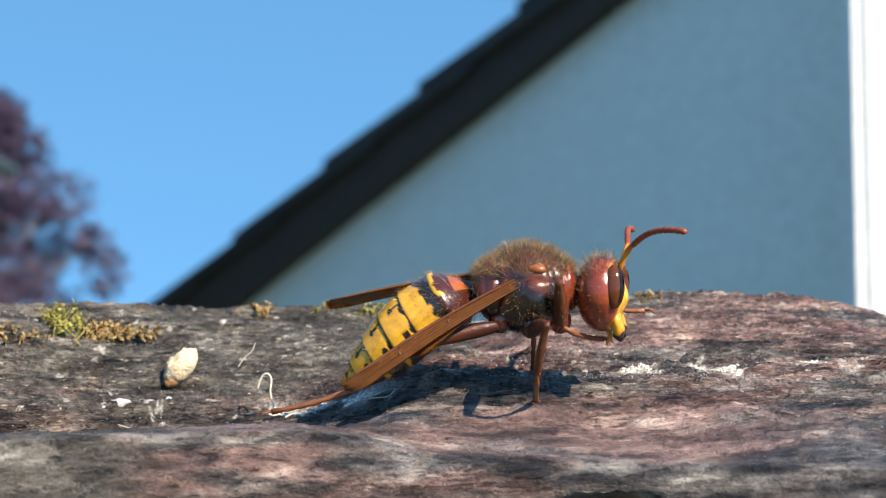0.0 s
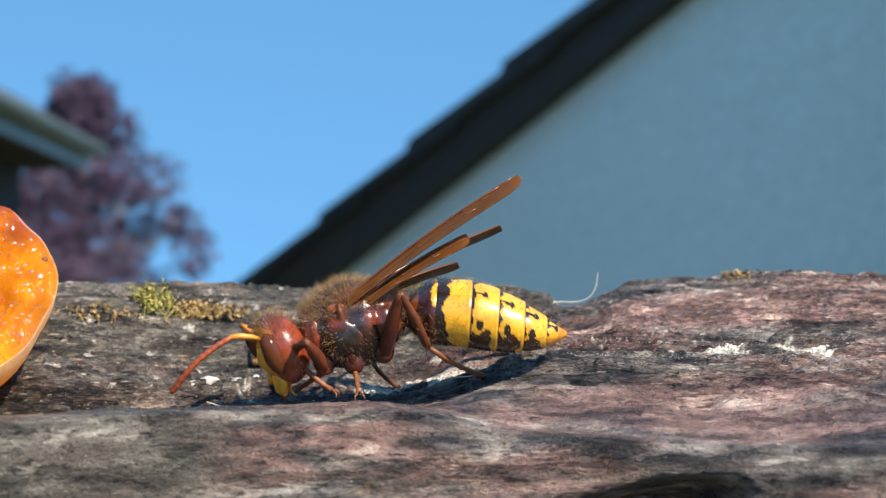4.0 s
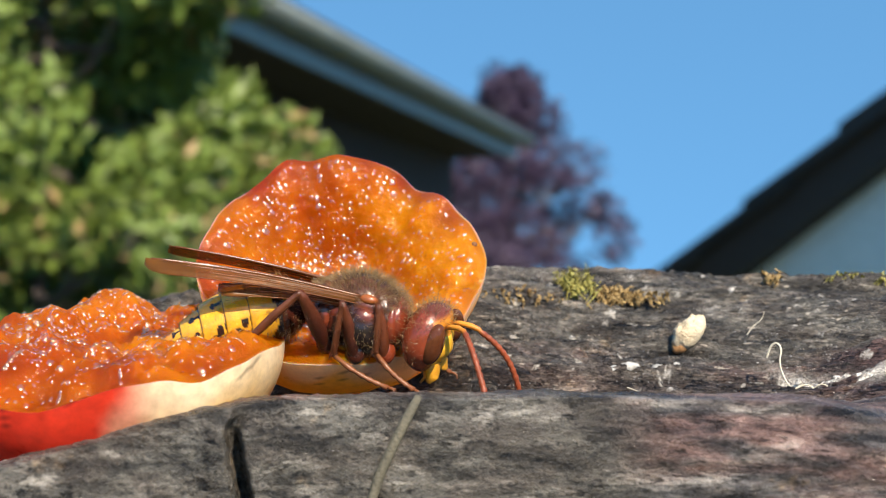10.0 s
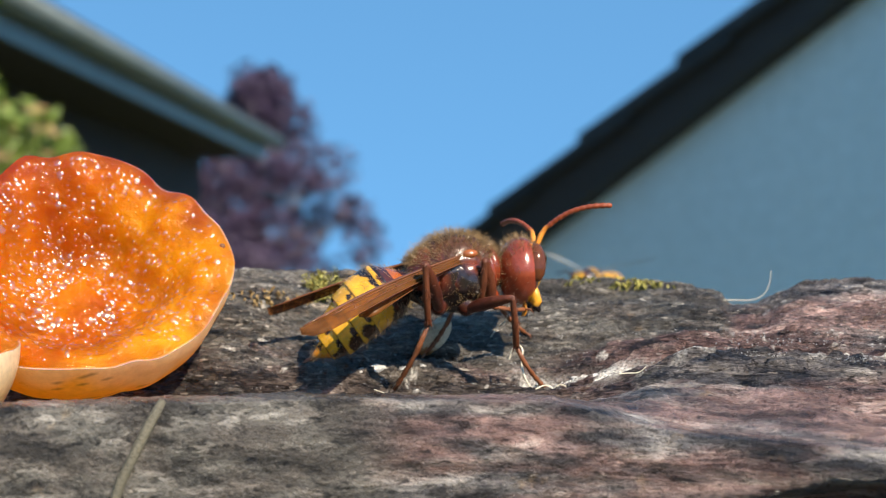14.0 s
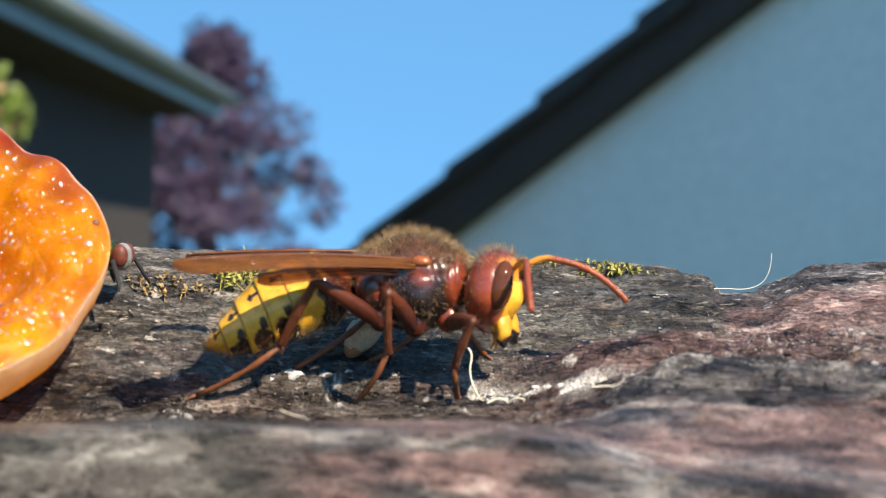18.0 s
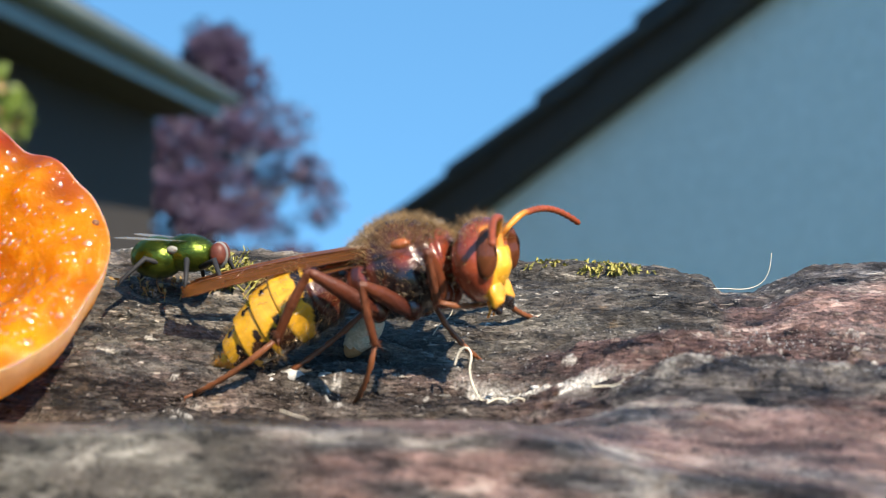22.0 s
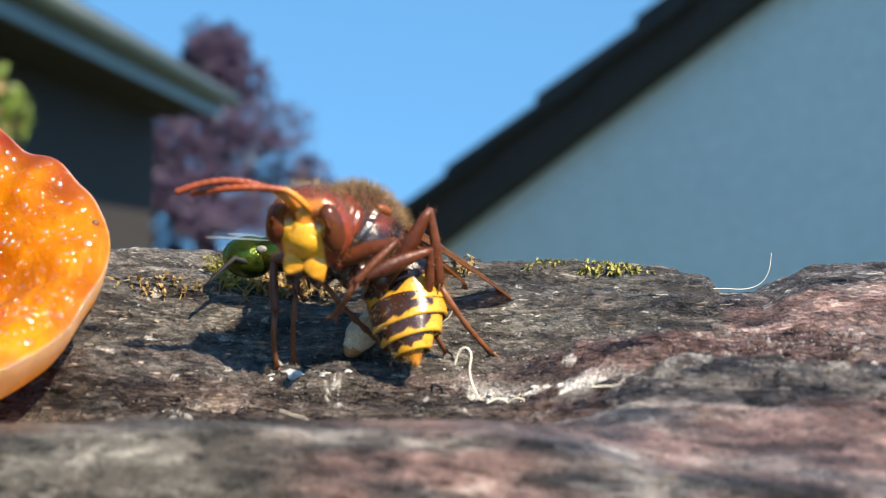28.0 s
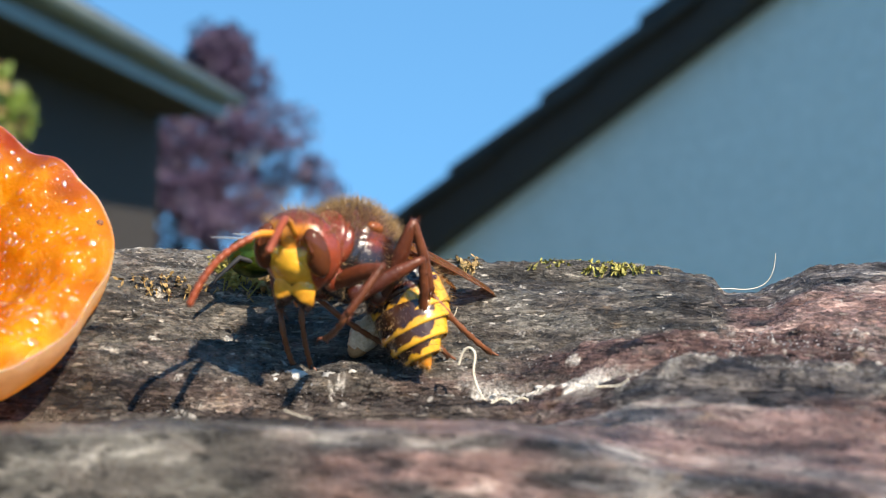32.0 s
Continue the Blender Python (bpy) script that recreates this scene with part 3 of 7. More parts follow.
def eave_house():
    """The dark barn whose gutter runs away from the viewer."""
    th = empty("dark_barn")
    tagged(th, "dark boarded barn with grey gutter along its eave", "house")
    a, b = Vector((-2.74, 2.90, 1.30)), Vector((-3.39, 10.1, 1.29))
    u = (b - a).normalized()
    side = Vector((-u.y, u.x, 0))   # away from the open side
    # half-round gutter
    sect = [(math.cos(t), math.sin(t)) for t in np.linspace(math.pi, 2 * math.pi, 12)]
    outer = [(c * 0.075, s * 0.075) for c, s in sect]
    inner = [(c * 0.066, s * 0.066) for c, s in sect[::-1]]
    prof = outer + inner
    v = [tuple(p + side * (0.0 + c) + Vector((0, 0, s))) for p in (a, b) for c, s in prof]
    k = len(prof)
    put("gutter", v, [(i, (i + 1) % k, (i + 1) % k + k, i + k) for i in range(k)] + [tuple(range(k))[::-1], tuple(range(k, 2 * k))], M_GUTTER, th, scale=1)
    # fascia, soffit, roof plane and boarded wall
    for name, prof, mat in (("fascia", [(0.08, -0.17), (0.11, -0.17), (0.11, 0.06), (0.08, 0.06)], M_GUTTER),
                            ("soffit", [(0.11, -0.16), (0.62, -0.16), (0.62, -0.13), (0.11, -0.13)], M_DARKWOOD),
                            ("roof", [(0.02, 0.02), (0.02, 0.07), (3.2, 1.65), (3.2, 1.60)], M_TILE)):
        v = [tuple(p + side * c + Vector((0, 0, s))) for p in (a, b) for c, s in prof]
        put(name, v, [(0, 1, 5, 4), (1, 2, 6, 5), (2, 3, 7, 6), (3, 0, 4, 7), (3, 2, 1, 0), (4, 5, 6, 7)], mat, th, scale=1, smooth=False)
    length = (b - a).length
    n = 62
    for i in range(n):
        p, q = a + u * (length * i / n), a + u * (length * (i + 1) / n - 0.008)
        v = [tuple(e + side * c + Vector((0, 0, s))) for e in (p, q) for c, s in ((0.62, GROUND - 0.62), (0.62, -0.14), (0.66, -0.14), (0.66, GROUND - 0.62))]
        put("board", v, [(0, 1, 5, 4), (1, 2, 6, 5), (2, 3, 7, 6), (3, 0, 4, 7), (3, 2, 1, 0), (4, 5, 6, 7)], M_DARKWOOD, th, scale=1, smooth=False)
    v = [tuple(p + side * c + Vector((0, 0, s))) for p in (a, b) for c, s in ((0.67, GROUND - 0.62), (0.67, 0.3), (3.2, 1.58), (3.2, GROUND - 0.62))]
    put("core_wall", v, [(0, 1, 5, 4), (1, 2, 6, 5), (2, 3, 7, 6), (3, 0, 4, 7), (3, 2, 1, 0), (4, 5, 6, 7)], M_DARKWOOD, th, scale=1, smooth=False)


eave_house()


def leaf_cloud(seed, clumps, leaves, size, spread):
    """Many small bent leaves in clumps, as one mesh."""
    r = np.random.RandomState(seed)
    verts, faces = [], []
    for cx, cy, cz, cr in clumps:
        k = int(leaves * cr ** 2)
        d = r.normal(size=(k, 3))
        d /= np.linalg.norm(d, axis=1)[:, None]
        c = np.array((cx, cy, cz)) + d * cr * r.uniform(0.25, 1.0, (k, 1)) ** 0.6 * spread
        for p in c:
            a = r.normal(size=3)
            a /= np.linalg.norm(a)
            b = np.cross(a, r.normal(size=3))
            b /= np.linalg.norm(b)
            n = np.cross(a, b)
            s = size * r.uniform(0.6, 1.3)
            o = len(verts)
            verts += [p - a * s, p + b * s * 0.45 + n * s * 0.15, p + a * s, p - b * s * 0.45 + n * s * 0.15]
            faces.append((o, o + 1, o + 2, o + 3))
    return verts, faces


def tree(name, label, where, height, trunk_r, clumps, leafmat, leaves, size, seed, extra=None):
    th = empty(name, Matrix.Translation(where))
    tagged(th, label, "tree")
    tv = tube([(0, 0, 0), (0.03, 0, height * 0.3), (-0.02, 0.03, height * 0.6), (0, 0, height)], [trunk_r, trunk_r * 0.8, trunk_r * 0.55, trunk_r * 0.15], 12)
    put("trunk", *tv, M_BARK, th, scale=1)
    rr = random.Random(seed)
    for cx, cy, cz, cr in clumps[::2]:
        z0 = min(height * 0.9, max(height * 0.25, cz - abs(cx) * 0.7))
        lv = tube([(0, 0, z0), (cx * 0.5, cy * 0.5, (z0 + cz) / 2 - 0.05), (cx, cy, cz)], [trunk_r * 0.35, trunk_r * 0.22, trunk_r * 0.08], 7)
        put("limb", *lv, M_BARK, th, scale=1)
    crown = put("crown", *leaf_cloud(seed, clumps, leaves, size, 1.0), leafmat, th, scale=1, smooth=False)
    if extra:
        put("yellowed_crown", *leaf_cloud(seed + 1, clumps[::3], leaves * 0.16, size, 1.03), extra, th, scale=1, smooth=False)
    return th


def purple_clumps():
    r = random.Random(11)
    out = []
    for i in range(150):
        h = r.random() ** 1.2
        w = 1.62 * (1 - h) ** 0.8 + 0.10
        a = r.uniform(0, 6.283)
        rad = w * r.random() ** 0.5
        out.append((rad * math.cos(a), rad * math.sin(a), 0.9 + h * 2.65, r.uniform(0.12, 0.30)))
    return out


tree("copper_beech", "purple-leaved tree with ragged crown behind the barn", (-4.22, 12.0, GROUND), 3.3, 0.10, purple_clumps(), M_PURPLE, 2400, 0.045, 12)


def green_clumps():
    r = random.Random(17)
    out = []
    for i in range(150):
        h = r.random()
        a = r.uniform(0, 6.283)
        rad = (0.25 + 0.28 * math.sin(min(1, h * 1.3) * 2.4)) * r.random() ** 0.4
        out.append((rad * math.cos(a), rad * math.sin(a), 0.35 + h * 2.2, r.uniform(0.07, 0.14)))
    return out


tree("green_shrub", "tall fresh green leafy shrub with some yellowed leaves", (-1.66, 2.02, GROUND), 2.3, 0.03, green_clumps(), M_LEAF, 28000, 0.021, 18, M_LEAFDRY)


# ---- fruit ----
def fruit_half(name, label, where, turn, width, deep, seed, blush, cave, pale):
    """Half of a small stone fruit: skin outside, wet flesh with the stone's hollow inside. Opens along its own +z."""
    th = empty(name, Matrix.Translation(Vector(where) * MM) @ turn)
    tagged(th, label, "fruit")
    nu, nv = 120, 46
    a = np.linspace(0, 2 * np.pi, nu, endpoint=False)[:, None]
    b = np.linspace(0, 1, nv)[None, :]
    ca, sa = np.cos(a), np.sin(a)
    wob = 1 + 0.045 * value_noise(3 + 1.3 * ca, 3 + 1.3 * sa, seed) + 0.03 * value_noise(9 + 3 * ca, 9 + 3 * sa, seed + 1)
    wob = wob * (1 - (0.075 * np.exp(-(np.angle(np.exp(1j * (a - 2.36))) / 0.30) ** 2) - 0.05 * np.exp(-(np.angle(np.exp(1j * (a - 1.0))) / 0.4) ** 2) - 0.035 * np.exp(-(np.angle(np.exp(1j * (a - 1.93))) / 0.12) ** 2)) * (cave > 0))
    notch = -1.7 * np.exp(-((np.angle(np.exp(1j * (a - 0.95)))) / 0.14) ** 2)
    rim = 1.1 * value_noise(5 + 1.5 * ca, 5 + 1.5 * sa, seed + 2) + 0.55 * value_noise(5 + 5 * ca, 5 + 5 * sa, seed + 3) + notch * 0.6
    # skin: from the rim down to the pole, then flesh from the rim inwards
    th_b = b * np.pi / 2
    rad = width * wob * np.cos(th_b) ** 0.8
    zz = -deep * np.sin(th_b) + rim * np.cos(th_b) ** 2
    P = np.stack([rad * ca, rad * sa, zz], -1).reshape(-1, 3)
    outer = P
    red = smooth(-0.1, 0.5, np.cos(a - blush) * 0.8 + 0.5 * fbm(2 + 2 * ca * (1 - b * 0.5), 2 + 2 * sa * (1 - b * 0.5), seed + 4, 3) - 0.25 + 0 * b)
    cream = smooth(pale, 0.06, b + 0.18 * fbm(4 + 2 * ca + b, 4 + 2 * sa, seed + 7, 3)) * 0.9
    col = np.array((0.98, 0.63, 0.08)) * (1 - cream[..., None]) + np.array((0.95, 0.82, 0.60)) * cream[..., None]
    col = col * (1 - red[..., None]) + np.array((0.62, 0.035, 0.015)) * red[..., None]
    spots = (fbm(9 * ca + 30 * b, 9 * sa + 17, seed + 9, 2) > 0.92)[..., None]
    col = np.where(spots, col * 0.45, col)
    skin_col = col
    put("skin", P, [q[::-1] for q in grid_faces(nu, nv, True)], M_SKIN if cave > 0 else M_PALESKIN, th, cols=col.reshape(-1, 3))
    # flesh
    nv2 = 70
    s = np.linspace(0, 1, nv2)[None, :]
    shell = 0.985 - 0.985 * s
    rad = width * wob * shell
    hollow = -deep * cave * smooth(0.95, 0.30, shell) * (1 + 0.15 * value_noise(2 + 2 * ca * shell, 2 + 2 * sa * shell, seed + 20))
    swell = 0.55 * np.sin(np.clip(s * 6, 0, np.pi))
    lumps = (0.55 * fbm(8 + 2.6 * ca * shell, 8 + 2.6 * sa * shell, seed + 21, 3) + 0.22 * fbm(8 + 11 * ca * shell, 8 + 11 * sa * shell, seed + 25, 3)) * smooth(0, 0.12, s) * (1.0 if cave > 0 else 1.9)
    zz = rim * np.cos(s * 1.57) ** 2 + hollow + swell + lumps
    if cave < 0:    # a torn ridge of flesh stands up at the far rim
        zz = zz + 1.9 * np.exp(-(((shell * ca - 0.12) / 0.30) ** 2 + ((shell * sa - 0.52) / 0.30) ** 2)) + 0.9 * np.exp(-((shell * ca + 0.45) / 0.25) ** 2 - ((shell * sa - 0.45) / 0.35) ** 2)
    P = np.stack([rad * ca, rad * sa, zz + 0 * a], -1).reshape(-1, 3)
    edge = smooth(0.32, 0.0, s + 0.08 * fbm(5 * ca, 5 * sa, seed + 30, 3)) * smooth(-0.6, 0.5, sa + 0.5 * value_noise(2 * ca, 2 * sa, seed + 31))
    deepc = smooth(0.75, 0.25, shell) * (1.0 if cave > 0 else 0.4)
    if cave < 0:
        edge = np.maximum(edge, 0.75 * np.exp(-(((shell * ca - 0.12) / 0.26) ** 2 + ((shell * sa - 0.50) / 0.30) ** 2)))
    # light glowing in the right-hand wall is put into its colour, brighter and yellower
    painted_glow = smooth(-0.35, 0.75, ca * shell + 0.25 * value_noise(3 + 2 * ca * shell, 3 + 2 * sa * shell, seed + 40))[..., None] * (1.0 if cave > 0 else 0.3)
    wall_col = np.array((0.42, 0.090, 0.001)) * (1 - painted_glow) + np.array((0.80, 0.34, 0.006)) * painted_glow
    if cave < 0:
        wall_col = wall_col * np.array((0.85, 0.55, 1.0))
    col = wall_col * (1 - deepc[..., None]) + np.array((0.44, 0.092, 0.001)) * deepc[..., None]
    col = col * (1 - edge[..., None]) + np.array((0.24, 0.018, 0.010)) * edge[..., None]
    # the flesh meets the skin along the rim
    both = np.concatenate([P, outer[::nv]])
    faces = grid_faces(nu, nv2, True)
    for i in range(nu):
        k = (i + 1) % nu
        faces.append((i * nv2, len(P) + i, len(P) + k, k * nv2))
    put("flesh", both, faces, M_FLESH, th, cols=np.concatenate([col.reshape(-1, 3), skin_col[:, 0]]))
    if cave > 0:
        # a brown seam and a stem scar on the skin
        line = []
        for u in np.linspace(0, 1, 14):
            i, j = int((-0.85 + 0.95 * u) / (2 * math.pi) * nu) % nu, int((0.40 - 0.20 * u) * (nv - 1))
            line.append(outer[i * nv + j] * 1.004)
        put("seam", *tube(line, [0.05 + 0.10 * math.sin(u * 3.14) for u in np.linspace(0, 1, 14)], 6), M_SEAM, th, "brown seam in the skin")
        v, f = ball(P[3 * nv2 + 3], (0.24, 0.24, 0.2), 12, 8)
        put("scar", v, f, M_SEAM, th, "small dark scar on the rim")
    # beads of juice standing on the flesh
    r = random.Random(seed)
    drops = []
    for _ in range(1500):
        i, j = r.randrange(nu), r.randrange(4, nv2 - 12)
        p = P[i * nv2 + j]
        q1, q2 = P[((i + 1) % nu) * nv2 + j] - p, P[i * nv2 + j + 1] - p
        nn = Vector(np.cross(q1, q2)).normalized()
        if nn.z < 0:
            nn = -nn
        w = r.uniform(0.09, 0.18) + 0.28 * r.random() ** 3
        dv, df = ball((0, 0, 0), (w, w * r.uniform(0.5, 1.0), w * 0.34), 12, 8)
        rot = np.array(nn.to_track_quat('Z', 'X').to_matrix())
        drops.append((np.asarray(dv) @ rot.T + p, df))
    tagged(put("juice", *join(*drops), M_JUICE, th, "glistening beads of juice"), kind="stuff")
    return th


def facing(az_normal, tilt, spin):
    """Turn of a fruit half: its open side looks towards bearing az_normal, tilted up by tilt degrees."""
    n = Vector((math.cos(radians(az_normal)) * math.cos(radians(tilt)), math.sin(radians(az_normal)) * math.cos(radians(tilt)), math.sin(radians(tilt))))
    x = Vector((-math.sin(radians(az_normal)), math.cos(radians(az_normal)), 0))
    y = n.cross(x)
    m = Matrix((x, y, n)).transposed().to_4x4()
    return m @ pose(0, 0, 0, 0, 0, spin)


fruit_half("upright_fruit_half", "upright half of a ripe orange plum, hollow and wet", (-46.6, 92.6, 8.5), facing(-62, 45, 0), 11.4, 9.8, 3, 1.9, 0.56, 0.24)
fruit_half("fallen_fruit_half", "half plum lying open with red and cream skin", (-58.5, 79.5, 2.2), facing(-60, 76, 20) @ pose(0, 0, 0, -7, 0, 0), 12.8, 8.2, 8, 3.8, -0.16, 0.62)


# ---- crumbs, threads and moss on the stone ----
def seed_husk():
    th = empty("seed_husk", Matrix.Translation((on_stone(11.1, 110.0) + Vector((0, 0, 0.2))) * MM) @ pose(0, 0, 0, 10, -48, 20))
    tagged(th, "dry pale seed husk with brown tip", "seed")
    v, f = ball((0, 0, 0.9), (1.75, 1.0, 1.05), 40, 30)
    n = fbm(v[:, 0] * 1.6 + 4, v[:, 1] * 1.6 + v[:, 2], 91, 4)
    v = v * (1 + 0.12 * n)[:, None]
    put("husk", v, f, M_SEED, th)
    v, f = ball((-1.15, 0, 0.75), (0.85, 0.72, 0.72), 26, 18)
    v = v * (1 + 0.08 * fbm(v[:, 0] * 2, v[:, 1] * 2 + v[:, 2], 95, 3))[:, None]
    put("tip", v, f, M_SEEDTIP, th)


seed_husk()


def crystals(name, label, spots, seed, wide=0.5, mat=M_QUARTZ):
    th = empty(name, Matrix.Translation(on_stone(*spots[0][:2]) * MM))
    tagged(th, label, "crystal")
    r = random.Random(seed)
    base = on_stone(*spots[0][:2])
    for a, rad, full, count in spots:
        for _ in range(count):
            p = on_stone(a + r.gauss(0, wide), rad + r.gauss(0, wide)) - base
            size = full * r.uniform(0.35, 1.0)
            v, f = ball((0, 0, 0), (size * r.uniform(0.6, 1.4), size * r.uniform(0.5, 1.2), size * r.uniform(0.35, 0.6)), 12, 9)
            v = v * (1 + 0.38 * fbm(v[:, 0] * 4 + r.random() * 9, v[:, 1] * 4 + v[:, 2] * 3, seed, 2))[:, None] + np.array(p)
            put("grain", v, f, mat, th, smooth=full > 0.3)


crystals("quartz_crumbs", "small white quartz crumbs on the split stone", [(14.75, 106.9, 0.58, 2), (14.0, 107.0, 0.66, 3), (12.75, 107.1, 0.5, 2), (12.0, 107.2, 0.55, 3), (15.4, 106.9, 0.4, 1), (17.2, 107.2, 0.36, 3)], 5, 0.10)
crystals("quartz_patch", "crusty white quartz patch in the hollow", [(5.2, 104.4, 0.26, 16), (6.2, 105.0, 0.24, 16), (4.2, 103.4, 0.24, 10), (7.6, 107.6, 0.3, 5)], 6, 0.4)
crystals("quartz_streak", "glittering crystal streak along a split layer", [(1.5, 100.4, 0.2, 9), (0.3, 100.2, 0.24, 9), (-1.2, 100.3, 0.24, 9), (-2.8, 100.7, 0.24, 8), (-4.5, 101.2, 0.2, 7), (-7.5, 101.8, 0.2, 7)], 7, 0.45)
crystals("reddish_crumbs", "reddish crumb beside pale grit", [(18.9, 107.4, 0.42, 3), (18.2, 107.2, 0.28, 3)], 9, 0.2, M_CRUMB)


def thread(name, label, anchor, pts, rad):
    th_pts = [Vector(p) for p in pts]
    # smooth the bends
    for _ in range(2):
        out = [th_pts[0]]
        for p, q in zip(th_pts[:-1], th_pts[1:]):
            out += [p.lerp(q, 0.25), p.lerp(q, 0.75)]
        th_pts = out + [th_pts[-1]]
    v, f = tube(th_pts, [rad * (1 - 0.4 * i / len(th_pts)) for i in range(len(th_pts))], 7)
    ob = put(name, v, f, M_THREAD, m=Matrix.Translation(on_stone(*anchor) * MM))
    return tagged(ob, label, "fibre")


thread("curled_thread", "thin pale curled fibre hooked upward", (7.2, 102.6), [(-1.9, 1.6, 3.0), (-1.6, 1.5, 4.0), (-1.1, 1.4, 4.3), (-0.7, 1.3, 3.8), (-0.9, 1.1, 2.7), (-0.4, 0.8, 1.4), (0.4, 0.4, 0.6), (1.2, 0.2, 0.35), (2.0, -0.3, 0.7)], 0.085)
thread("knotted_thread", "tangled pale fibre lying in the hollow", (6.6, 102.2), [(-0.6, 0, 0.9), (0.2, 0.2, 1.3), (0.9, 0.1, 0.9), (0.3, -0.2, 0.6), (1.3, 0.1, 0.8), (1.9, 0.2, 1.2), (1.2, 0, 1.4), (0.6, 0.1, 0.8)], 0.07)
thread("loose_thread", "single pale fibre standing off the ridge", (-1.4, 118.5), [(-1.5, 0, 0.7), (0, 0.2, 0.9), (1.6, 0.3, 0.8), (2.8, 0.3, 1.2), (3.4, 0.2, 2.2), (3.5, 0.2, 3.6)], 0.045)
thread("short_fibre", "short pale fibre on the mound", (2.6, 98.6), [(-1.2, 0, 0.5), (-0.5, 0.2, 0.55), (0.3, 0.1, 0.6), (0.8, 0, 1.1)], 0.06)
thread("thin_fibre", "fine pale fibre against the grey stone", (8.8, 110.5), [(-0.3, 0, 0.3), (0.2, 0.1, 1.1), (0.9, 0.1, 1.6), (1.1, 0.1, 2.3)], 0.045)
thread("straw_crumb", "short straw fibre in front of the lip", (13.6, 93.0), [(-0.8, 0, 0.5), (0, 0, 0.25), (0.9, -0.2, 0.1)], 0.035)


def moss(name, label, spots, mat, seed, tall):
    th = empty(name, Matrix.Translation(on_stone(*spots[0][:2]) * MM))
    tagged(th, label, "moss")
    base = on_stone(*spots[0][:2])
    r = random.Random(seed)
    pieces = []
    for a, rad, spread, count in spots:
        for _ in range(count):
            p = on_stone(a + r.gauss(0, spread), rad + r.gauss(0, 0.6)) - base
            lean = Vector((r.gauss(0, 0.6), r.gauss(0, 0.4), 1)).normalized()
            h = tall * r.uniform(0.4, 1.1)
            q = p + lean * h
            pieces.append(tube([p - lean * 0.3, p + lean * h * 0.5, q], [0.06, 0.05, 0.02], 4))
            for k in range(5):
                c = p + lean * h * (0.3 + 0.17 * k)
                d = Vector((r.gauss(0, 1), r.gauss(0, 1), r.gauss(0.5, 0.7))).normalized() * r.uniform(0.22, 0.5)
                side = d.cross(lean).normalized() * 0.09
                pieces.append(([c - side, c + side, c + d * 0.6 + side * 1.2, c + d, c + d * 0.6 - side * 1.2], [(0, 1, 2, 3, 4)]))
    tagged(put("moss_cushion", *join(*pieces), mat, th, smooth=False), kind="stuff")


moss("moss_tuft", "yellow-green moss tuft on the ridge", [(16.55, 116.6, 0.20, 60), (15.9, 116.4, 0.25, 22)], M_MOSS, 3, 1.9)
moss("dry_moss", "dry brown moss mat on the ridge", [(15.0, 116.0, 0.4, 70), (14.1, 115.9, 0.5, 60), (13.0, 115.8, 0.5, 24), (18.6, 115.2, 1.0, 26)], M_DRYMOSS, 4, 0.5)
moss("ridge_moss", "thin greenish moss along the ridge top", [(3.6, 119.6, 0.9, 90), (2.2, 119.3, 0.5, 30)], M_MOSS, 5, 0.26)
moss("beige_tuft", "small beige dry tuft on the ridge", [(8.0, 119.8, 0.3, 26)], M_DRYMOSS, 8, 0.5)
moss("pale_tuft", "pale dry tuft on the far ridge", [(-9.0, 119.4, 0.45, 30)], M_DRYMOSS, 6, 0.8)


def mica_flakes():
    """Tiny glinting facets scattered over the split layers."""
    r = np.random.RandomState(23)
    verts, faces = [], []
    for _ in range(6000):
        a, rad = r.uniform(-14, 25), 98.6 + 16.0 * r.random() ** 2.4
        if a > 5.5 and rad < 104.5:
            continue
        if r.random() > 0.2 + 0.8 * float(smooth(0.0, 0.5, value_noise(np.array(a * 0.9), np.array(rad * 0.7), 88))):
            continue
        p = np.array(on_stone(a, rad)) + np.array((0, 0, 0.12 + r.normal(0, 0.12)))
        n = np.array((r.normal(0.1, 0.45), r.normal(-0.35, 0.45), 1.0))
        n /= np.linalg.norm(n)
        s = np.cross(n, r.normal(size=3))
        s /= np.linalg.norm(s)
        t = np.cross(n, s)
        w = 0.035 + 0.085 * r.random() ** 2
        o = len(verts)
        verts += [p + s * w, p + t * w * 0.7, p - s * w * 0.8, p - t * w * 0.6, p - n * 0.12]
        faces += [(o, o + 1, o + 2, o + 3), (o + 1, o, o + 4), (o + 2, o + 1, o + 4), (o + 3, o + 2, o + 4), (o, o + 3, o + 4)]
    ob = put("mica_flakes", verts, faces, M_MICA, smooth=False)
    tagged(ob, "tiny glinting mica flakes in the slate", "mica", kind="stuff")


mica_flakes()


# a pale mineral vein that runs down the front of the grey block
VEIN_AT = (-35.23, 76.98, -4.01)
put("vein", *tube([np.array(q) + np.array(VEIN_AT) for q in [(1.08, 2.42, 3.96), (0.73, 1.13, 2.63), (0.22, 0.25, 1.06), (-0.39, -0.58, -0.69), (-0.78, -1.34, -2.61), (-0.86, -1.88, -4.34)]], [0.30, 0.36, 0.34, 0.36, 0.32, 0.3], 8), M_VEINROCK, slab, "pale mineral vein in the grey stone")


# ---- the hornet: x forward, y to its left, z up, origin in the thorax ----
YELLOW, BLACK, RUST, DARKRUST, ORANGE = (0.70, 0.36, 0.024), (0.013, 0.008, 0.007), (0.185, 0.034, 0.013), (0.055, 0.013, 0.007), (0.66, 0.25, 0.025)


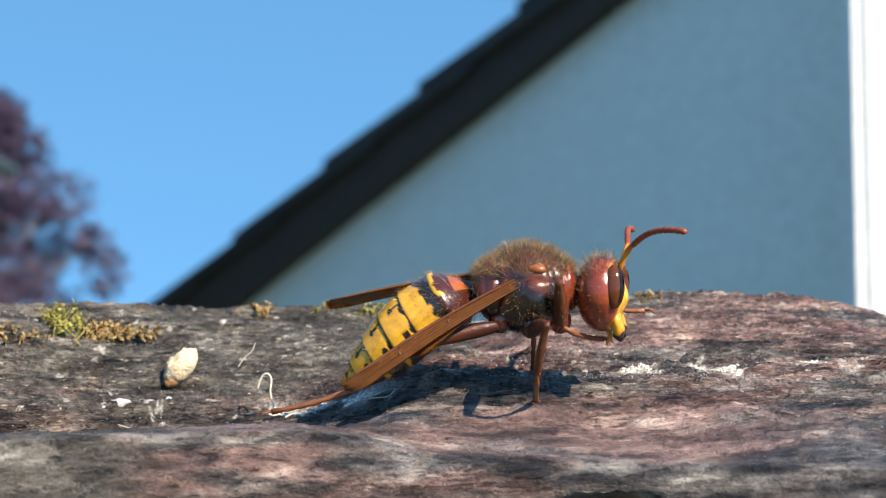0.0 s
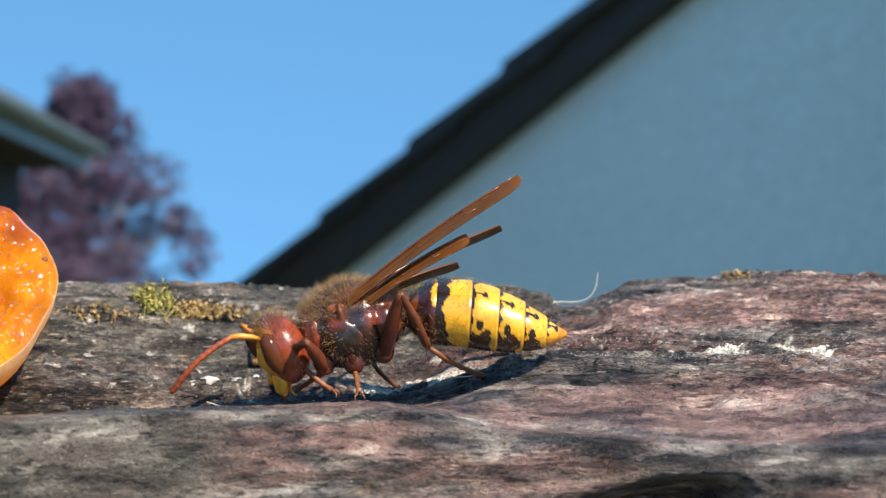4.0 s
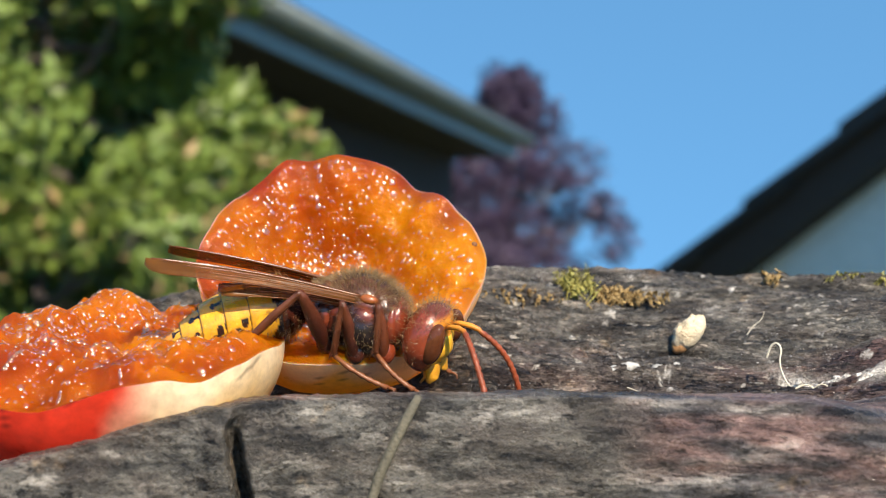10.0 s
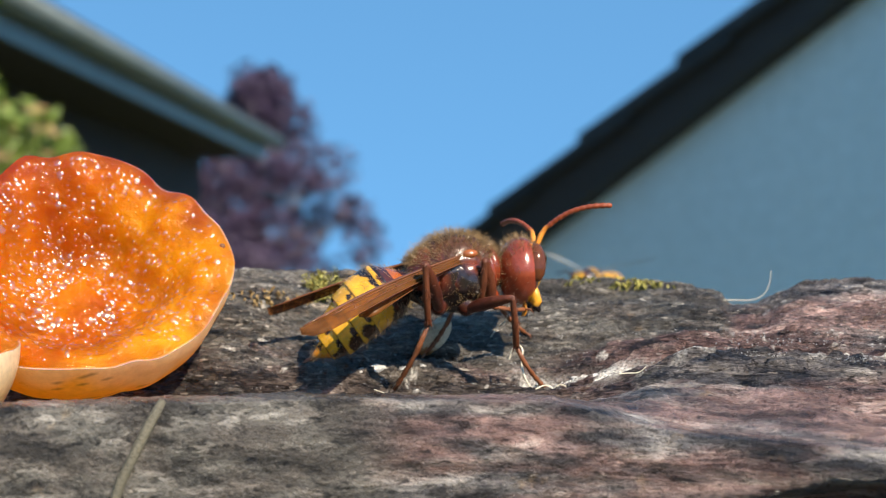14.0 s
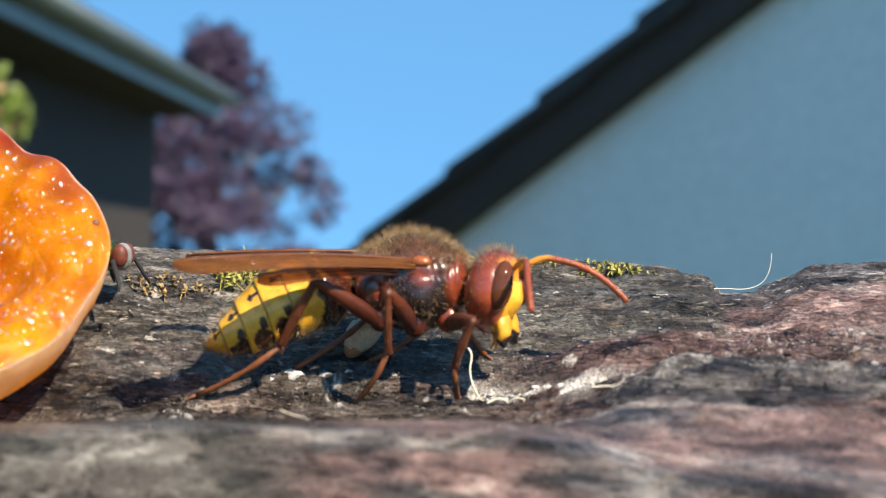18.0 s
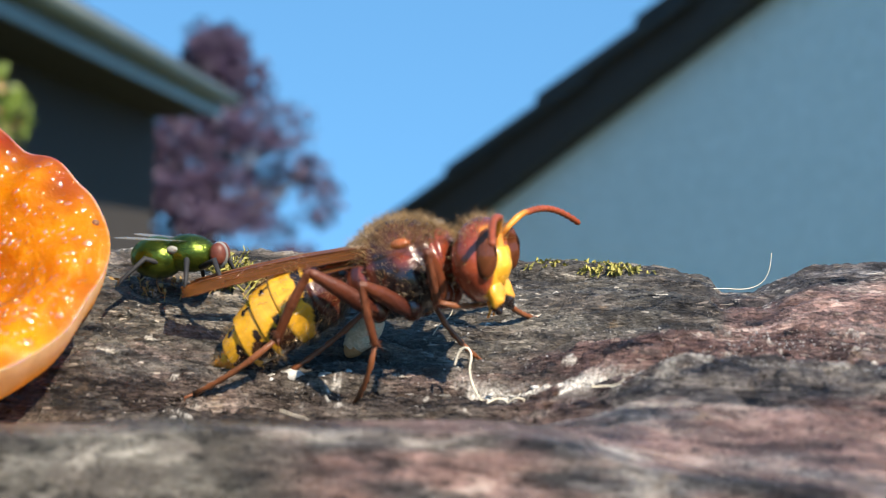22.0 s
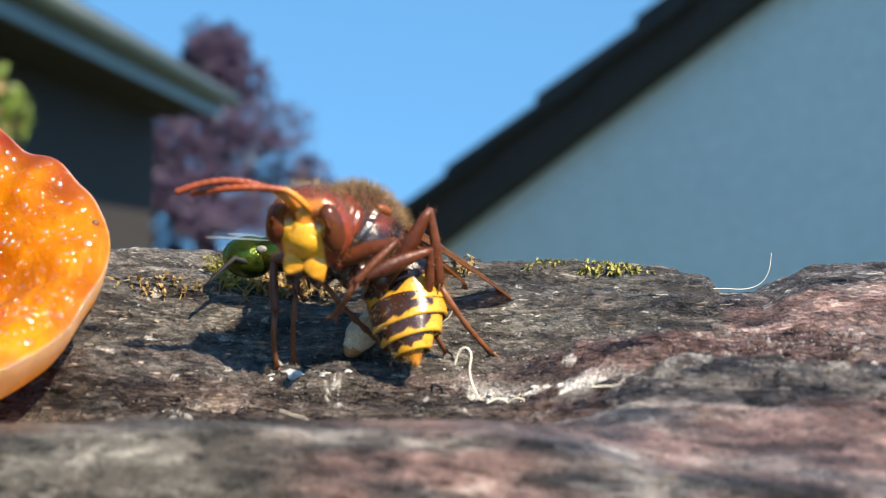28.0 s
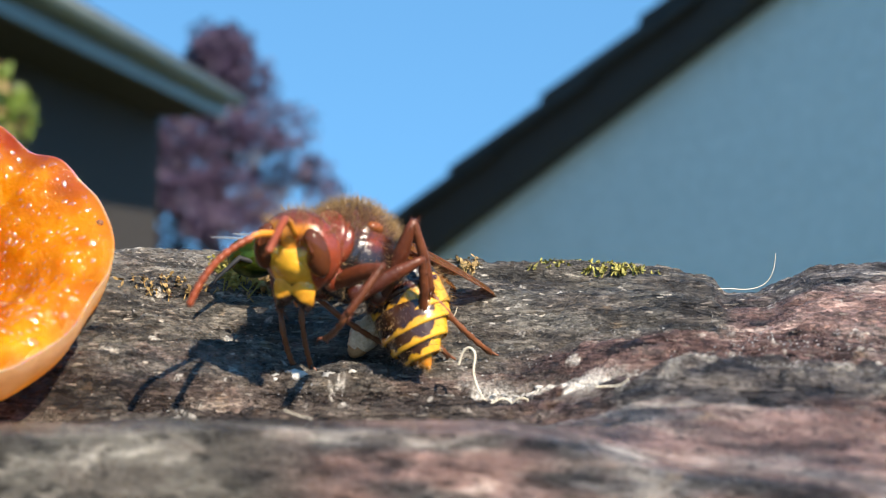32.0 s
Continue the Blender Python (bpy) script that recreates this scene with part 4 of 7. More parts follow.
def blend(c, mask, colour):
    mask = np.clip(np.asarray(mask, float), 0, 1)[..., None]
    return c * (1 - mask) + np.array(colour) * mask


def hairs(v, nrm, count, length, seed, keep, lean=(0, 0, 0)):
    """Thin tapered bristles on a surface."""
    r = np.random.RandomState(seed)
    ok = [i for i in range(len(v)) if keep(v[i])]
    verts, faces = [], []
    for i in r.choice(ok, count):
        p = np.array(v[i]) + r.normal(0, 0.12, 3)
        n = np.array(nrm[i]) + r.normal(0, 0.35, 3) + np.array(lean)
        n /= np.linalg.norm(n) + 1e-9
        L = length * r.uniform(0.5, 1.2)
        s = np.cross(n, r.normal(size=3))
        s /= np.linalg.norm(s) + 1e-9
        w = 0.016
        t = np.cross(n, s)
        o = len(verts)
        base = p - n * 0.15
        verts += [base + s * w, base - s * w * 0.5 + t * w, base - s * w * 0.5 - t * w, p + n * L]
        faces += [(o, o + 1, o + 3), (o + 1, o + 2, o + 3), (o + 2, o, o + 3)]
    return verts, faces


def normals_of(v, c):
    d = np.asarray(v) - np.array(c)
    return d / (np.linalg.norm(d, axis=1)[:, None] + 1e-9)


def limb_hair(v, count, length, seed):
    """Short bristles round a limb that runs along x."""
    v = np.asarray(v, float)
    n = v * np.array((0.0, 1.0, 1.0))
    n = n / (np.linalg.norm(n, axis=1)[:, None] + 1e-9)
    return hairs(v, n, count, length, seed, lambda p: p[0] > 0, (0.5, 0, 0))


LEGS = {  # hip, lengths of femur, tibia, tarsus, thickness
    "front": ((2.7, 1.35, -2.5), 4.4, 3.8, 4.3, 0.54),
    "middle": ((0.5, 1.75, -2.9), 4.9, 4.5, 5.1, 0.52),
    "hind": ((-1.9, 1.65, -2.6), 6.0, 5.4, 7.4, 0.56)}
NECK, WAIST = Vector((4.1, 0, 0.1)), Vector((-4.0, 0, 0.0))
HORNET_SIZE = 0.95
HEAD_SIZE = 1.13
ABDOMEN_LONG, WING_LONG, FEELER_LONG = 13.6, 17.0, 8.6


def build_hornet():
    P = {}
    th = empty("hornet")
    tagged(th, "large hornet, rust-brown with yellow and black banded abdomen", "hornet")
    P["thing"] = th
    th.scale = (HORNET_SIZE,) * 3
    # thorax
    v, f = ball((0, 0, 0), (4.3, 2.95, 3.25), 72, 56)
    x, y, z = v.T
    v[:, 2] += 0.35 * np.exp(-((x - 0.4) / 2.4) ** 2) * (z > 0)
    v[:, 2] += np.where(z < 0, 0.25 * (x / 4.3) ** 2, 0)
    v += (normals_of(v, (0, 0, 0)).T * (0.05 * fbm(x * 1.3, z * 1.3 + y, 201, 3))).T
    groove = np.exp(-((x + 1.9 + 0.25 * np.abs(z)) / 0.16) ** 2) + np.exp(-((x - 2.5 + 0.35 * z) / 0.16) ** 2) + 0.8 * np.exp(-((z - 0.9) / 0.14) ** 2) * (np.abs(y) > 1.6)
    v -= (normals_of(v, (0, 0, 0)).T * (0.22 * groove)).T
    c = np.tile(np.array((0.085, 0.030, 0.010)), (len(v), 1))
    side = smooth(1.55, 0.95, z + 0.3 * np.sin(x * 1.3)) * smooth(2.9, 2.3, x + 0.3 * z)
    c = blend(c, side, BLACK)
    c = blend(c, 0.8 * np.exp(-(((x + 1.6) / 0.5) ** 2 + ((z - 0.4) / 1.3) ** 2)), RUST)
    c = blend(c, 0.8 * np.exp(-(((x - 1.0) / 0.8) ** 2 + ((z - 0.9) / 0.7) ** 2)), RUST)
    c = blend(c, 0.8 * smooth(1.9, 2.6, z) * np.exp(-(x / 2.2) ** 2) * smooth(1.5, 1.0, np.abs(y)), BLACK)
    c = blend(c, smooth(-2.2, -2.9, x) * smooth(0.2, 1.2, z), RUST)
    put("thorax", v, f, M_SHELL, th, cols=c)
    hv = hairs(v, normals_of(v, (0, 0, 0)), 3800, 0.78, 5, lambda p: p[2] > 1.2 and p[0] < 3.6)
    hv2 = hairs(v, normals_of(v, (0, 0, 0)), 1500, 0.42, 6, lambda p: p[2] <= 1.2)
    tagged(put("thorax_hair", *join(hv, hv2), M_HAIR, th, "short golden brown fur", smooth=False), kind="stuff")
    # collar, scutellum, flank plates and wing plates
    v, f = ball((2.85, 0, 0.25), (1.25, 2.3, 2.2), 56, 32)
    x, y, z = v.T
    v -= (normals_of(v, (2.4, 0, 0)).T * (0.16 * np.exp(-((x - 3.35 + 0.2 * z) / 0.12) ** 2))).T
    c = blend(np.tile(RUST, (len(v), 1)), smooth(-0.7, -1.6, z), DARKRUST)
    put("collar", v, f, M_SHELL, th, cols=c)
    hv = hairs(v, normals_of(v, (2.5, 0, 0)), 500, 0.55, 14, lambda p: p[2] > 0.4)
    tagged(put("collar_hair", *hv, M_HAIR, th, smooth=False), kind="stuff")
    v, f = ball((-2.3, 0, 1.75), (1.0, 1.7, 0.9), 32, 20)
    put("scutellum", v, f, M_SHELL, th, cols=np.tile((0.24, 0.065, 0.022), (len(v), 1)))
    for s in (1, -1):
        v, f = ball((0.55, s * 1.95, -0.35), (1.75, 1.25, 1.8), 44, 30)
        x, y, z = v.T
        v += (normals_of(v, (0.5, s * 1.4, -0.3)).T * (0.07 * fbm(x * 1.6, z * 1.6, 207, 3))).T
        c = np.tile(np.array(BLACK) * 1.2, (len(v), 1))
        c = blend(c, 0.85 * np.exp(-(((x - 1.2) / 0.75) ** 2 + ((z - 0.75) / 0.55) ** 2)), RUST)
        c = blend(c, 0.7 * np.exp(-(((x + 0.9) / 0.4) ** 2 + ((z + 0.4) / 0.8) ** 2)), RUST)
        put("flank_plate", v, f, M_SHELL, th, cols=c)
        hv = hairs(v, normals_of(v, (0.5, s * 1.2, -0.3)), 420, 0.38, 9, lambda p: p[1] * s > 1.9)
        tagged(put("flank_hair", *hv, M_HAIR, th, smooth=False), kind="stuff")
        v, f = ball((-2.5, s * 1.4, -0.3), (1.25, 1.25, 1.75), 36, 24)
        x, y, z = v.T
        c = blend(np.tile(np.array(DARKRUST), (len(v), 1)), smooth(0.25, -0.15, np.sin(x * 4.2 + 0.6 * z)), RUST)
        c = blend(c, smooth(-0.5, -1.2, z), BLACK)
        put("rear_plate", v, f, M_SHELL, th, cols=c)
    for s in (1, -1):
        v, f = ball((0.9, s * 2.35, 1.75), (0.75, 0.5, 0.42), 24, 16)
        put("wing_plate", v, f, M_SHELL, th, cols=np.tile((0.28, 0.08, 0.02), (len(v), 1)))
        for kk, (hip, *_r) in LEGS.items():
            v, f = ball((hip[0], s * (hip[1] - 0.25), hip[2] + 0.35), (0.85, 0.75, 1.0), 24, 16)
            put("coxa", v, f, M_SHELL, th, cols=np.tile(DARKRUST if kk != "front" else RUST, (len(v), 1)))
    # abdomen: overlapping plates along a drooping axis; its own origin is the waist, it points along -x
    ab = empty("abdomen")
    ab.parent = th
    P["abdomen"] = ab
    cuts = [0.0, 0.19, 0.40, 0.57, 0.73, 0.87, 1.0]

    def axis(s):
        return -ABDOMEN_LONG * s, -1.15 * math.sin(s * 2.6) * s + 0.75 * math.sin(min(s * 3.4, 3.14))

    def girth(s):
        return 2.9 * (min(1, s / 0.16) ** 0.55 if s < 0.16 else 1) * (1 - max(0, (s - 0.36) / 0.64) ** 2.2) ** 0.88 + 0.02
    for k in range(6):
        s0, s1 = cuts[k], cuts[k + 1]
        nu, nv = 84, 22
        vs, cs = [], []
        for i in range(nu):
            an = 2 * math.pi * i / nu
            for j in range(nv):
                fr = j / (nv - 1)
                s = s0 + (s1 - s0) * fr
                ax, az = axis(s)
                r = girth(s) + 0.06 * (fr ** 3)      # each plate flares over the next
                if fr == 1:
                    r -= 0.09
                if k and fr < 0.3:
                    r -= 0.10 * (1 - fr / 0.3)
                vs.append((ax, r * 1.0 * math.sin(an), az + r * 0.90 * math.cos(an)))
                top = math.cos(an)
                sd = abs(math.sin(an))
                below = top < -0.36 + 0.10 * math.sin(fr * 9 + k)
                col = np.array(YELLOW)
                wav = 0.09 * (value_noise(an * 5, k * 9.0, 301) - 0.4)
                if k == 0:
                    col = np.array((0.36, 0.09, 0.02)) if fr < 0.45 else np.array(DARKRUST)
                    if 0.80 < fr + wav < 0.97 and top > -0.6:
                        col = np.array(YELLOW)
                    if top < 0.25:
                        col = np.array(DARKRUST)
                elif k == 1:
                    edge = 0.52 - 0.20 * sd + 0.16 * math.exp(-((an % 6.283 - 3.1416) ** 2)) + 0.14 * math.exp(-((min(an, 6.283 - an) - 0.0) / 0.22) ** 2)
                    if fr < edge + wav:
                        col = np.array(BLACK) * 1.3
                else:
                    edge = 0.12 + 0.03 * sd + 0.06 * math.sin(an * 5) ** 2
                    edge += 0.30 * math.exp(-(min(an, 6.283 - an) / 0.13) ** 2)
                    if fr < edge + wav:
                        col = np.array(BLACK) * 1.3
                    # a dark dot on a stalk on each flank
                    da = (min(an, 6.283 - an) - 0.78) * girth(s) * 0.9
                    df = (fr - 0.50) * (s1 - s0) * ABDOMEN_LONG
                    if (da / 0.30) ** 2 + (df / 0.24) ** 2 < 1 or (abs(da) < 0.10 and fr < 0.45):
                        col = np.array(BLACK) * 1.3
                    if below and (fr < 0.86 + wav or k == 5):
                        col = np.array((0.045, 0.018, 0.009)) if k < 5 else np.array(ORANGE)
                    da = (min(an, 6.283 - an) - 1.75) * girth(s) * 0.9
                    df = (fr - 0.38) * (s1 - s0) * ABDOMEN_LONG
                    if k < 5 and (da / 0.46) ** 2 + (df / 0.28) ** 2 < 1:
                        col = np.array(BLACK) * 1.5
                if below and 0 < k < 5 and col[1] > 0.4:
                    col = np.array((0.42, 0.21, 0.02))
                if k >= 1 and fr > 0.975:
                    col = np.array((0.10, 0.05, 0.01))
                if k == 5 and fr > 0.55:
                    col = np.array(ORANGE)
                cs.append(col)
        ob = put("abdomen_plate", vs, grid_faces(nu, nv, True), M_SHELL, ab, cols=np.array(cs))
        P["plate", k] = (ob, s0 * ABDOMEN_LONG)
        va = np.array(vs)
        cen = np.array([axis((s0 + s1) / 2)[0], 0, axis((s0 + s1) / 2)[1]])
        nn = va - cen
        nn[:, 0] *= 0.2
        nn /= np.linalg.norm(nn, axis=1)[:, None] + 1e-9
        hv = hairs(va, nn, 420 if k < 2 else 260, 0.7 if k < 2 else 0.38, 20 + k, lambda p: True, (-0.5, 0, 0))
        fur = tagged(put("abdomen_hair", *hv, M_HAIR, ab, smooth=False), kind="stuff")
        P["fur", k] = (fur, s0 * ABDOMEN_LONG)
    v, f = tube([(1.0, 0, 0.1), (0.2, 0, 0.1), (-0.6, 0, 0.25)], [0.75, 0.55, 1.0], 20)
    put("waist", v, f, M_SHELL, ab, cols=np.tile(DARKRUST, (len(v), 1)))
    # head: origin at the neck, face looks along +x
    hd = empty("head")
    hd.parent = th
    P["head"] = hd
    v, f = ball((1.55, 0, -0.15), (1.75, 2.55, 2.6), 72, 48)
    x, y, z = v.T
    v[:, 1] *= np.where(z < -0.6, 1 - 0.16 * (np.abs(z + 0.6) / 2.1), 1)
    v[:, 0] = np.where(v[:, 0] > 2.3, 2.3 + (v[:, 0] - 2.3) * 0.75, v[:, 0])
    v[:, 0] -= 0.35 * np.exp(-((np.abs(y) - 0.75) / 0.4) ** 2 - ((z - 0.75) / 0.35) ** 2) * (x > 1.5)
    c = np.tile(np.array(RUST) * 1.2, (len(v), 1))
    front = smooth(1.9, 2.3, x)
    c = blend(c, front * smooth(1.7, 1.35, np.abs(y)) * smooth(2.2, 1.8, z) * smooth(0.3, 0.6, z), ORANGE)
    c = blend(c, front * 0.85 * smooth(0.55, 0.4, np.abs(np.abs(y) - 0.95)) * smooth(0.4, 0.7, z) * smooth(1.7, 1.4, z), RUST)
    c = blend(c, smooth(1.95, 2.4, z), (0.12, 0.03, 0.012))
    c = blend(c, front * smooth(1.35, 1.2, np.abs(y)) * smooth(0.62, 0.5, z), YELLOW)
    put("skull", v, f, M_SHELL, hd, cols=c)
    hv = hairs(v, normals_of(v, (1.5, 0, 0)), 520, 0.6, 41, lambda p: p[2] > 1.2)
    hv2 = hairs(v, normals_of(v, (1.5, 0, 0)), 380, 0.32, 42, lambda p: p[0] < 1.8)
    tagged(put("head_hair", *join(hv, hv2), M_HAIR, hd, smooth=False), kind="stuff")
    # face shield
    nu, nv = 24, 20
    vs, cs = [], []
    for layer in (0.0, -0.5):
        for i in range(nu):
            for j in range(nv):
                a, b = i / (nu - 1) * 2 - 1, j / (nv - 1)
                half = 0.80 + 0.52 * math.sin(min(1, b * 1.15) * 1.57) - 0.34 * max(0, b - 0.78) / 0.22
                yy = a * half
                zz = 0.72 - 2.36 * b - 0.18 * a * a * (b < 0.3) - 0.22 * (b > 0.9) * (1 - abs(a)) + 0.12 * abs(a) * (b < 0.1)
                xx = 3.00 - 0.52 * a * a - 0.40 * max(0, b - 0.5) + 0.34 * math.sin(b * 3.14) + layer - (0.14 if abs(a) > 0.97 or b in (0, 1) else 0)
                vs.append((xx, yy, zz))
                cs.append(np.array(YELLOW) if b < 0.90 and abs(a) < 0.92 else np.array(BLACK) * 2)
    gf = grid_faces(nu, nv)
    fs = gf + [tuple(q + nu * nv for q in g[::-1]) for g in gf]
    for i in range(nu - 1):
        fs += [(i * nv, i * nv + nu * nv, (i + 1) * nv + nu * nv, (i + 1) * nv), (i * nv + nv - 1, (i + 1) * nv + nv - 1, (i + 1) * nv + nv - 1 + nu * nv, i * nv + nv - 1 + nu * nv)]
    for j in range(nv - 1):
        fs += [(j, j + 1, j + 1 + nu * nv, j + nu * nv), ((nu - 1) * nv + j, (nu - 1) * nv + j + nu * nv, (nu - 1) * nv + j + 1 + nu * nv, (nu - 1) * nv + j + 1)]
    put("face_shield", vs, fs, M_SHELL, hd, "bright yellow face shield", cols=np.array(cs))
    for s in (1, -1):
        # kidney-shaped eye
        v, f = ball((0, 0, 0), (0.72, 0.76, 1.48), 44, 34)
        x, y, z = v.T
        v[:, 1] -= s * 0.34 * np.exp(-((z - 0.35) / 0.5) ** 2) * (y * s < 0) * -1
        v[:, 1] -= 0.16 * z * s
        v = v + np.array((2.52, 1.62 * s, 0.44))
        put("eye", v, f, M_EYE, hd, "glossy dark brown compound eye")
        # mandible: broad yellow jaw, narrowing to a dark toothed edge
        v, f = ball((0, 0, 0), (0.46, 0.86, 1.30), 36, 26)
        x, y, z = v.T
        v[:, 1] *= np.where(z < 0, 1 + 0.40 * z, 1)
        v[:, 0] += 0.06 * np.sin(z * 9) * (z < -0.4)
        m = Matrix.Rotation(radians(20 * s), 3, 'X') @ Matrix.Rotation(radians(-12), 3, 'Y')
        c = np.tile(np.array(YELLOW) * np.array((1, 0.90, 1)), (len(v), 1))
        c = blend(c, smooth(-0.30, -0.55, z + 0.95 * y * s), BLACK)
        c = blend(c, smooth(1.04, 1.16, z), BLACK)
        v = np.array([tuple(m @ Vector(q)) for q in v]) + np.array((2.60, 0.54 * s, -2.12))
        c = blend(c, smooth(2.25, 2.0, v[:, 0]) * 0.8, DARKRUST)
        put("mandible", v, f, M_SHELL, hd, "yellow jaw with dark biting edge", cols=c)
    v, f = ball((2.2, 0, -2.1), (0.6, 0.75, 0.55), 20, 14)
    put("mouth", v, f, M_LIMB, hd, cols=np.tile(DARKRUST, (len(v), 1)))
    for s in (1, -1):
        v, f = tube([(1.9, 0.30 * s, -2.4), (2.1, 0.36 * s, -3.1), (1.9, 0.42 * s, -3.6)], [0.13, 0.11, 0.07], 8)
        put("palp", v, f, M_LIMB, hd, cols=np.tile(ORANGE, (len(v), 1)))
    for ob in hd.children:
        for q in ob.data.vertices:
            q.co *= HEAD_SIZE
    # feelers: base at the brow, they point along +x and bow sideways
    for s, key in ((1, "feeler_L"), (-1, "feeler_R")):
        pts, rad, cols = [], [], []
        nseg = 11
        scape = [(0, 0, 0), (0.5, 0, 0.55), (1.3, 0, 1.15), (2.05, 0, 1.5)]
        for i, p in enumerate(scape):
            pts.append(p)
            rad.append((0.17, 0.23, 0.26, 0.22)[i])
        for i in range(nseg):
            t0, t1 = i / nseg, (i + 0.8) / nseg
            for t, rr in ((t0, 0.20), ((t0 + t1) / 2, 0.275), (t1, 0.255)):
                if i == nseg - 1 and t == t1:
                    rr = 0.15
                pts.append((2.25 + 6.35 * t, 0.5 * math.sin(t * 2.6) * s, 1.45 - 1.75 * t * t + 0.2 * math.sin(t * 3.14)))
                rad.append(rr)
        v, f = tube(pts, rad, 14)
        v = np.array(v) * 0.90
        c = np.tile(np.array((0.25, 0.052, 0.016)), (len(v), 1))
        c = blend(c, smooth(2.2, 1.6, v[:, 0]), ORANGE)
        ob = put("feeler", v, f, M_LIMB, hd, "rust-coloured jointed feeler", cols=c)
        P[key] = ob
    # wings: base at origin, pointing along +x
    for s, key in ((1, "L"), (-1, "R")):
        for kind, L, W in (("fore", WING_LONG, 1.75), ("hind", WING_LONG * 0.62, 1.35)):
            nu, nv = 44, 17
            vs = []
            for layer in (0.0, -0.05):
                for i in range(nu):
                    t = i / (nu - 1)
                    wd = W * (0.16 + 0.84 * math.sin(min(1, t * 1.08) * 1.5708) ** 1.2) * (1 - max(0, (t - 0.86) / 0.14) ** 2.4) ** 0.5 + 0.02
                    lead = 0.45 * math.sin(t * 3.14)
                    for j in range(nv):
                        b = j / (nv - 1)
                        vs.append((L * t, s * (lead - wd * b), 0.10 * math.sin(b * 19) * (1 - 0.6 * t) + 0.5 * math.sin(t * 3.0) * 0.6 - 0.5 * b * b + layer - (0.3 if kind == "hind" else 0)))
            gf = grid_faces(nu, nv)
            fs = gf + [tuple(q + nu * nv for q in g[::-1]) for g in gf]
            ob = put(kind + "wing", vs, fs, M_WING, th, "smoky amber transparent wing")
            P[kind + key] = ob
            for bb, t1, rr in ((0.0, 0.98, 0.17), (0.14, 0.94, 0.11), (0.36, 0.88, 0.085), (0.64, 0.80, 0.075), (1.0, 0.9, 0.05)):
                pts = []
                for i in range(0, int(nu * t1), 3):
                    j = min(nv - 1, int(bb * (nv - 1)))
                    p = vs[i * nv + j]
                    pts.append((p[0], p[1], p[2] + 0.01))
                put("vein", *tube(pts, [rr * (1 - 0.6 * i / len(pts)) for i in range(len(pts))], 6), M_VEIN, ob)
            for tt, b0, b1 in ((0.45, 0.16, 0.70), (0.62, 0.0, 0.42), (0.70, 0.16, 0.70), (0.8, 0.0, 0.42)):
                i = int(tt * (nu - 1))
                put("vein", *tube([vs[i * nv + int(b0 * (nv - 1))], vs[(i + 1) * nv + int(b1 * (nv - 1))]], [0.06, 0.05], 5), M_VEIN, ob)
    # legs, each limb piece points along +x from its joint
    for kk, (hip, fe, ti, ta, w) in LEGS.items():
        for s, sk in ((1, "L"), (-1, "R")):
            v, f = tube([(-0.2, 0, 0), (0.25, 0, 0), (fe * 0.3, 0, 0.06), (fe * 0.62, 0, 0.08), (fe * 0.92, 0, 0), (fe + 0.15, 0, 0)],
                        [w * 0.7, w * 0.85, w * 1.12, w * 1.0, w * 0.66, w * 0.42], 14, 0.85)
            v, f = join((v, f), limb_hair(v, 110, 0.30, 61))
            v = np.array(v)
            c = blend(np.tile(np.array(DARKRUST), (len(v), 1)), smooth(fe * 0.35, fe * 0.9, v[:, 0]), (0.115, 0.030, 0.011))
            if kk == "front":
                c = np.tile(np.array((0.115, 0.030, 0.011)), (len(v), 1))
            P["femur", kk, sk] = put("femur", v, f, M_LIMB, th, cols=c)
            tv = tube([(-0.15, 0, 0), (0.2, 0, 0.04), (ti * 0.5, 0, 0.12), (ti * 0.95, 0, 0), (ti + 0.1, 0, 0)], [w * 0.42, w * 0.52, w * 0.66, w * 0.60, w * 0.40], 12, 0.8)
            spurs = [tube([(ti * 0.97, sg * 0.2, 0), (ti + 0.7, sg * 0.35, -0.35)], [0.09, 0.015], 6) for sg in (1, -1)]
            rq = random.Random(int(ti * 10))
            for _ in range(16):
                x0, an = rq.uniform(0.15, 0.95) * ti, rq.uniform(0, 6.28)
                p0 = (x0, math.cos(an) * w * 0.45, 0.08 + math.sin(an) * w * 0.5)
                spurs.append(tube([p0, (x0 + 0.22, p0[1] * 1.7, p0[2] * 1.7)], [0.035, 0.008], 4))
            v, f = join(tv, *spurs, limb_hair(tv[0], 130, 0.34, 62))
            P["tibia", kk, sk] = put("tibia", v, f, M_LIMB, th, cols=np.tile((0.115, 0.034, 0.013), (len(v), 1)))
            pts, rad = [], []
            cut = [0, 0.42, 0.58, 0.71, 0.83, 1.0]
            for a, b in zip(cut[:-1], cut[1:]):
                pts += [(ta * a + 0.02, 0, -0.25 * math.sin(a * 3.14)), (ta * (a + (b - a) * 0.8), 0, -0.25 * math.sin(b * 3.0))]
                rad += [w * 0.30, w * 0.44]
            claws = [tube([(ta * 0.97, sg * 0.08, 0), (ta + 0.35, sg * 0.32, 0.10), (ta + 0.62, sg * 0.40, -0.22)], [0.11, 0.08, 0.015], 6) for sg in (1, -1)]
            v, f = join(tube(pts, rad, 10), *claws)
            P["tarsus", kk, sk] = put("tarsus", v, f, M_LIMB, th, cols=np.tile((0.19, 0.066, 0.025), (len(v), 1)))
    return P


HORNET = build_hornet()


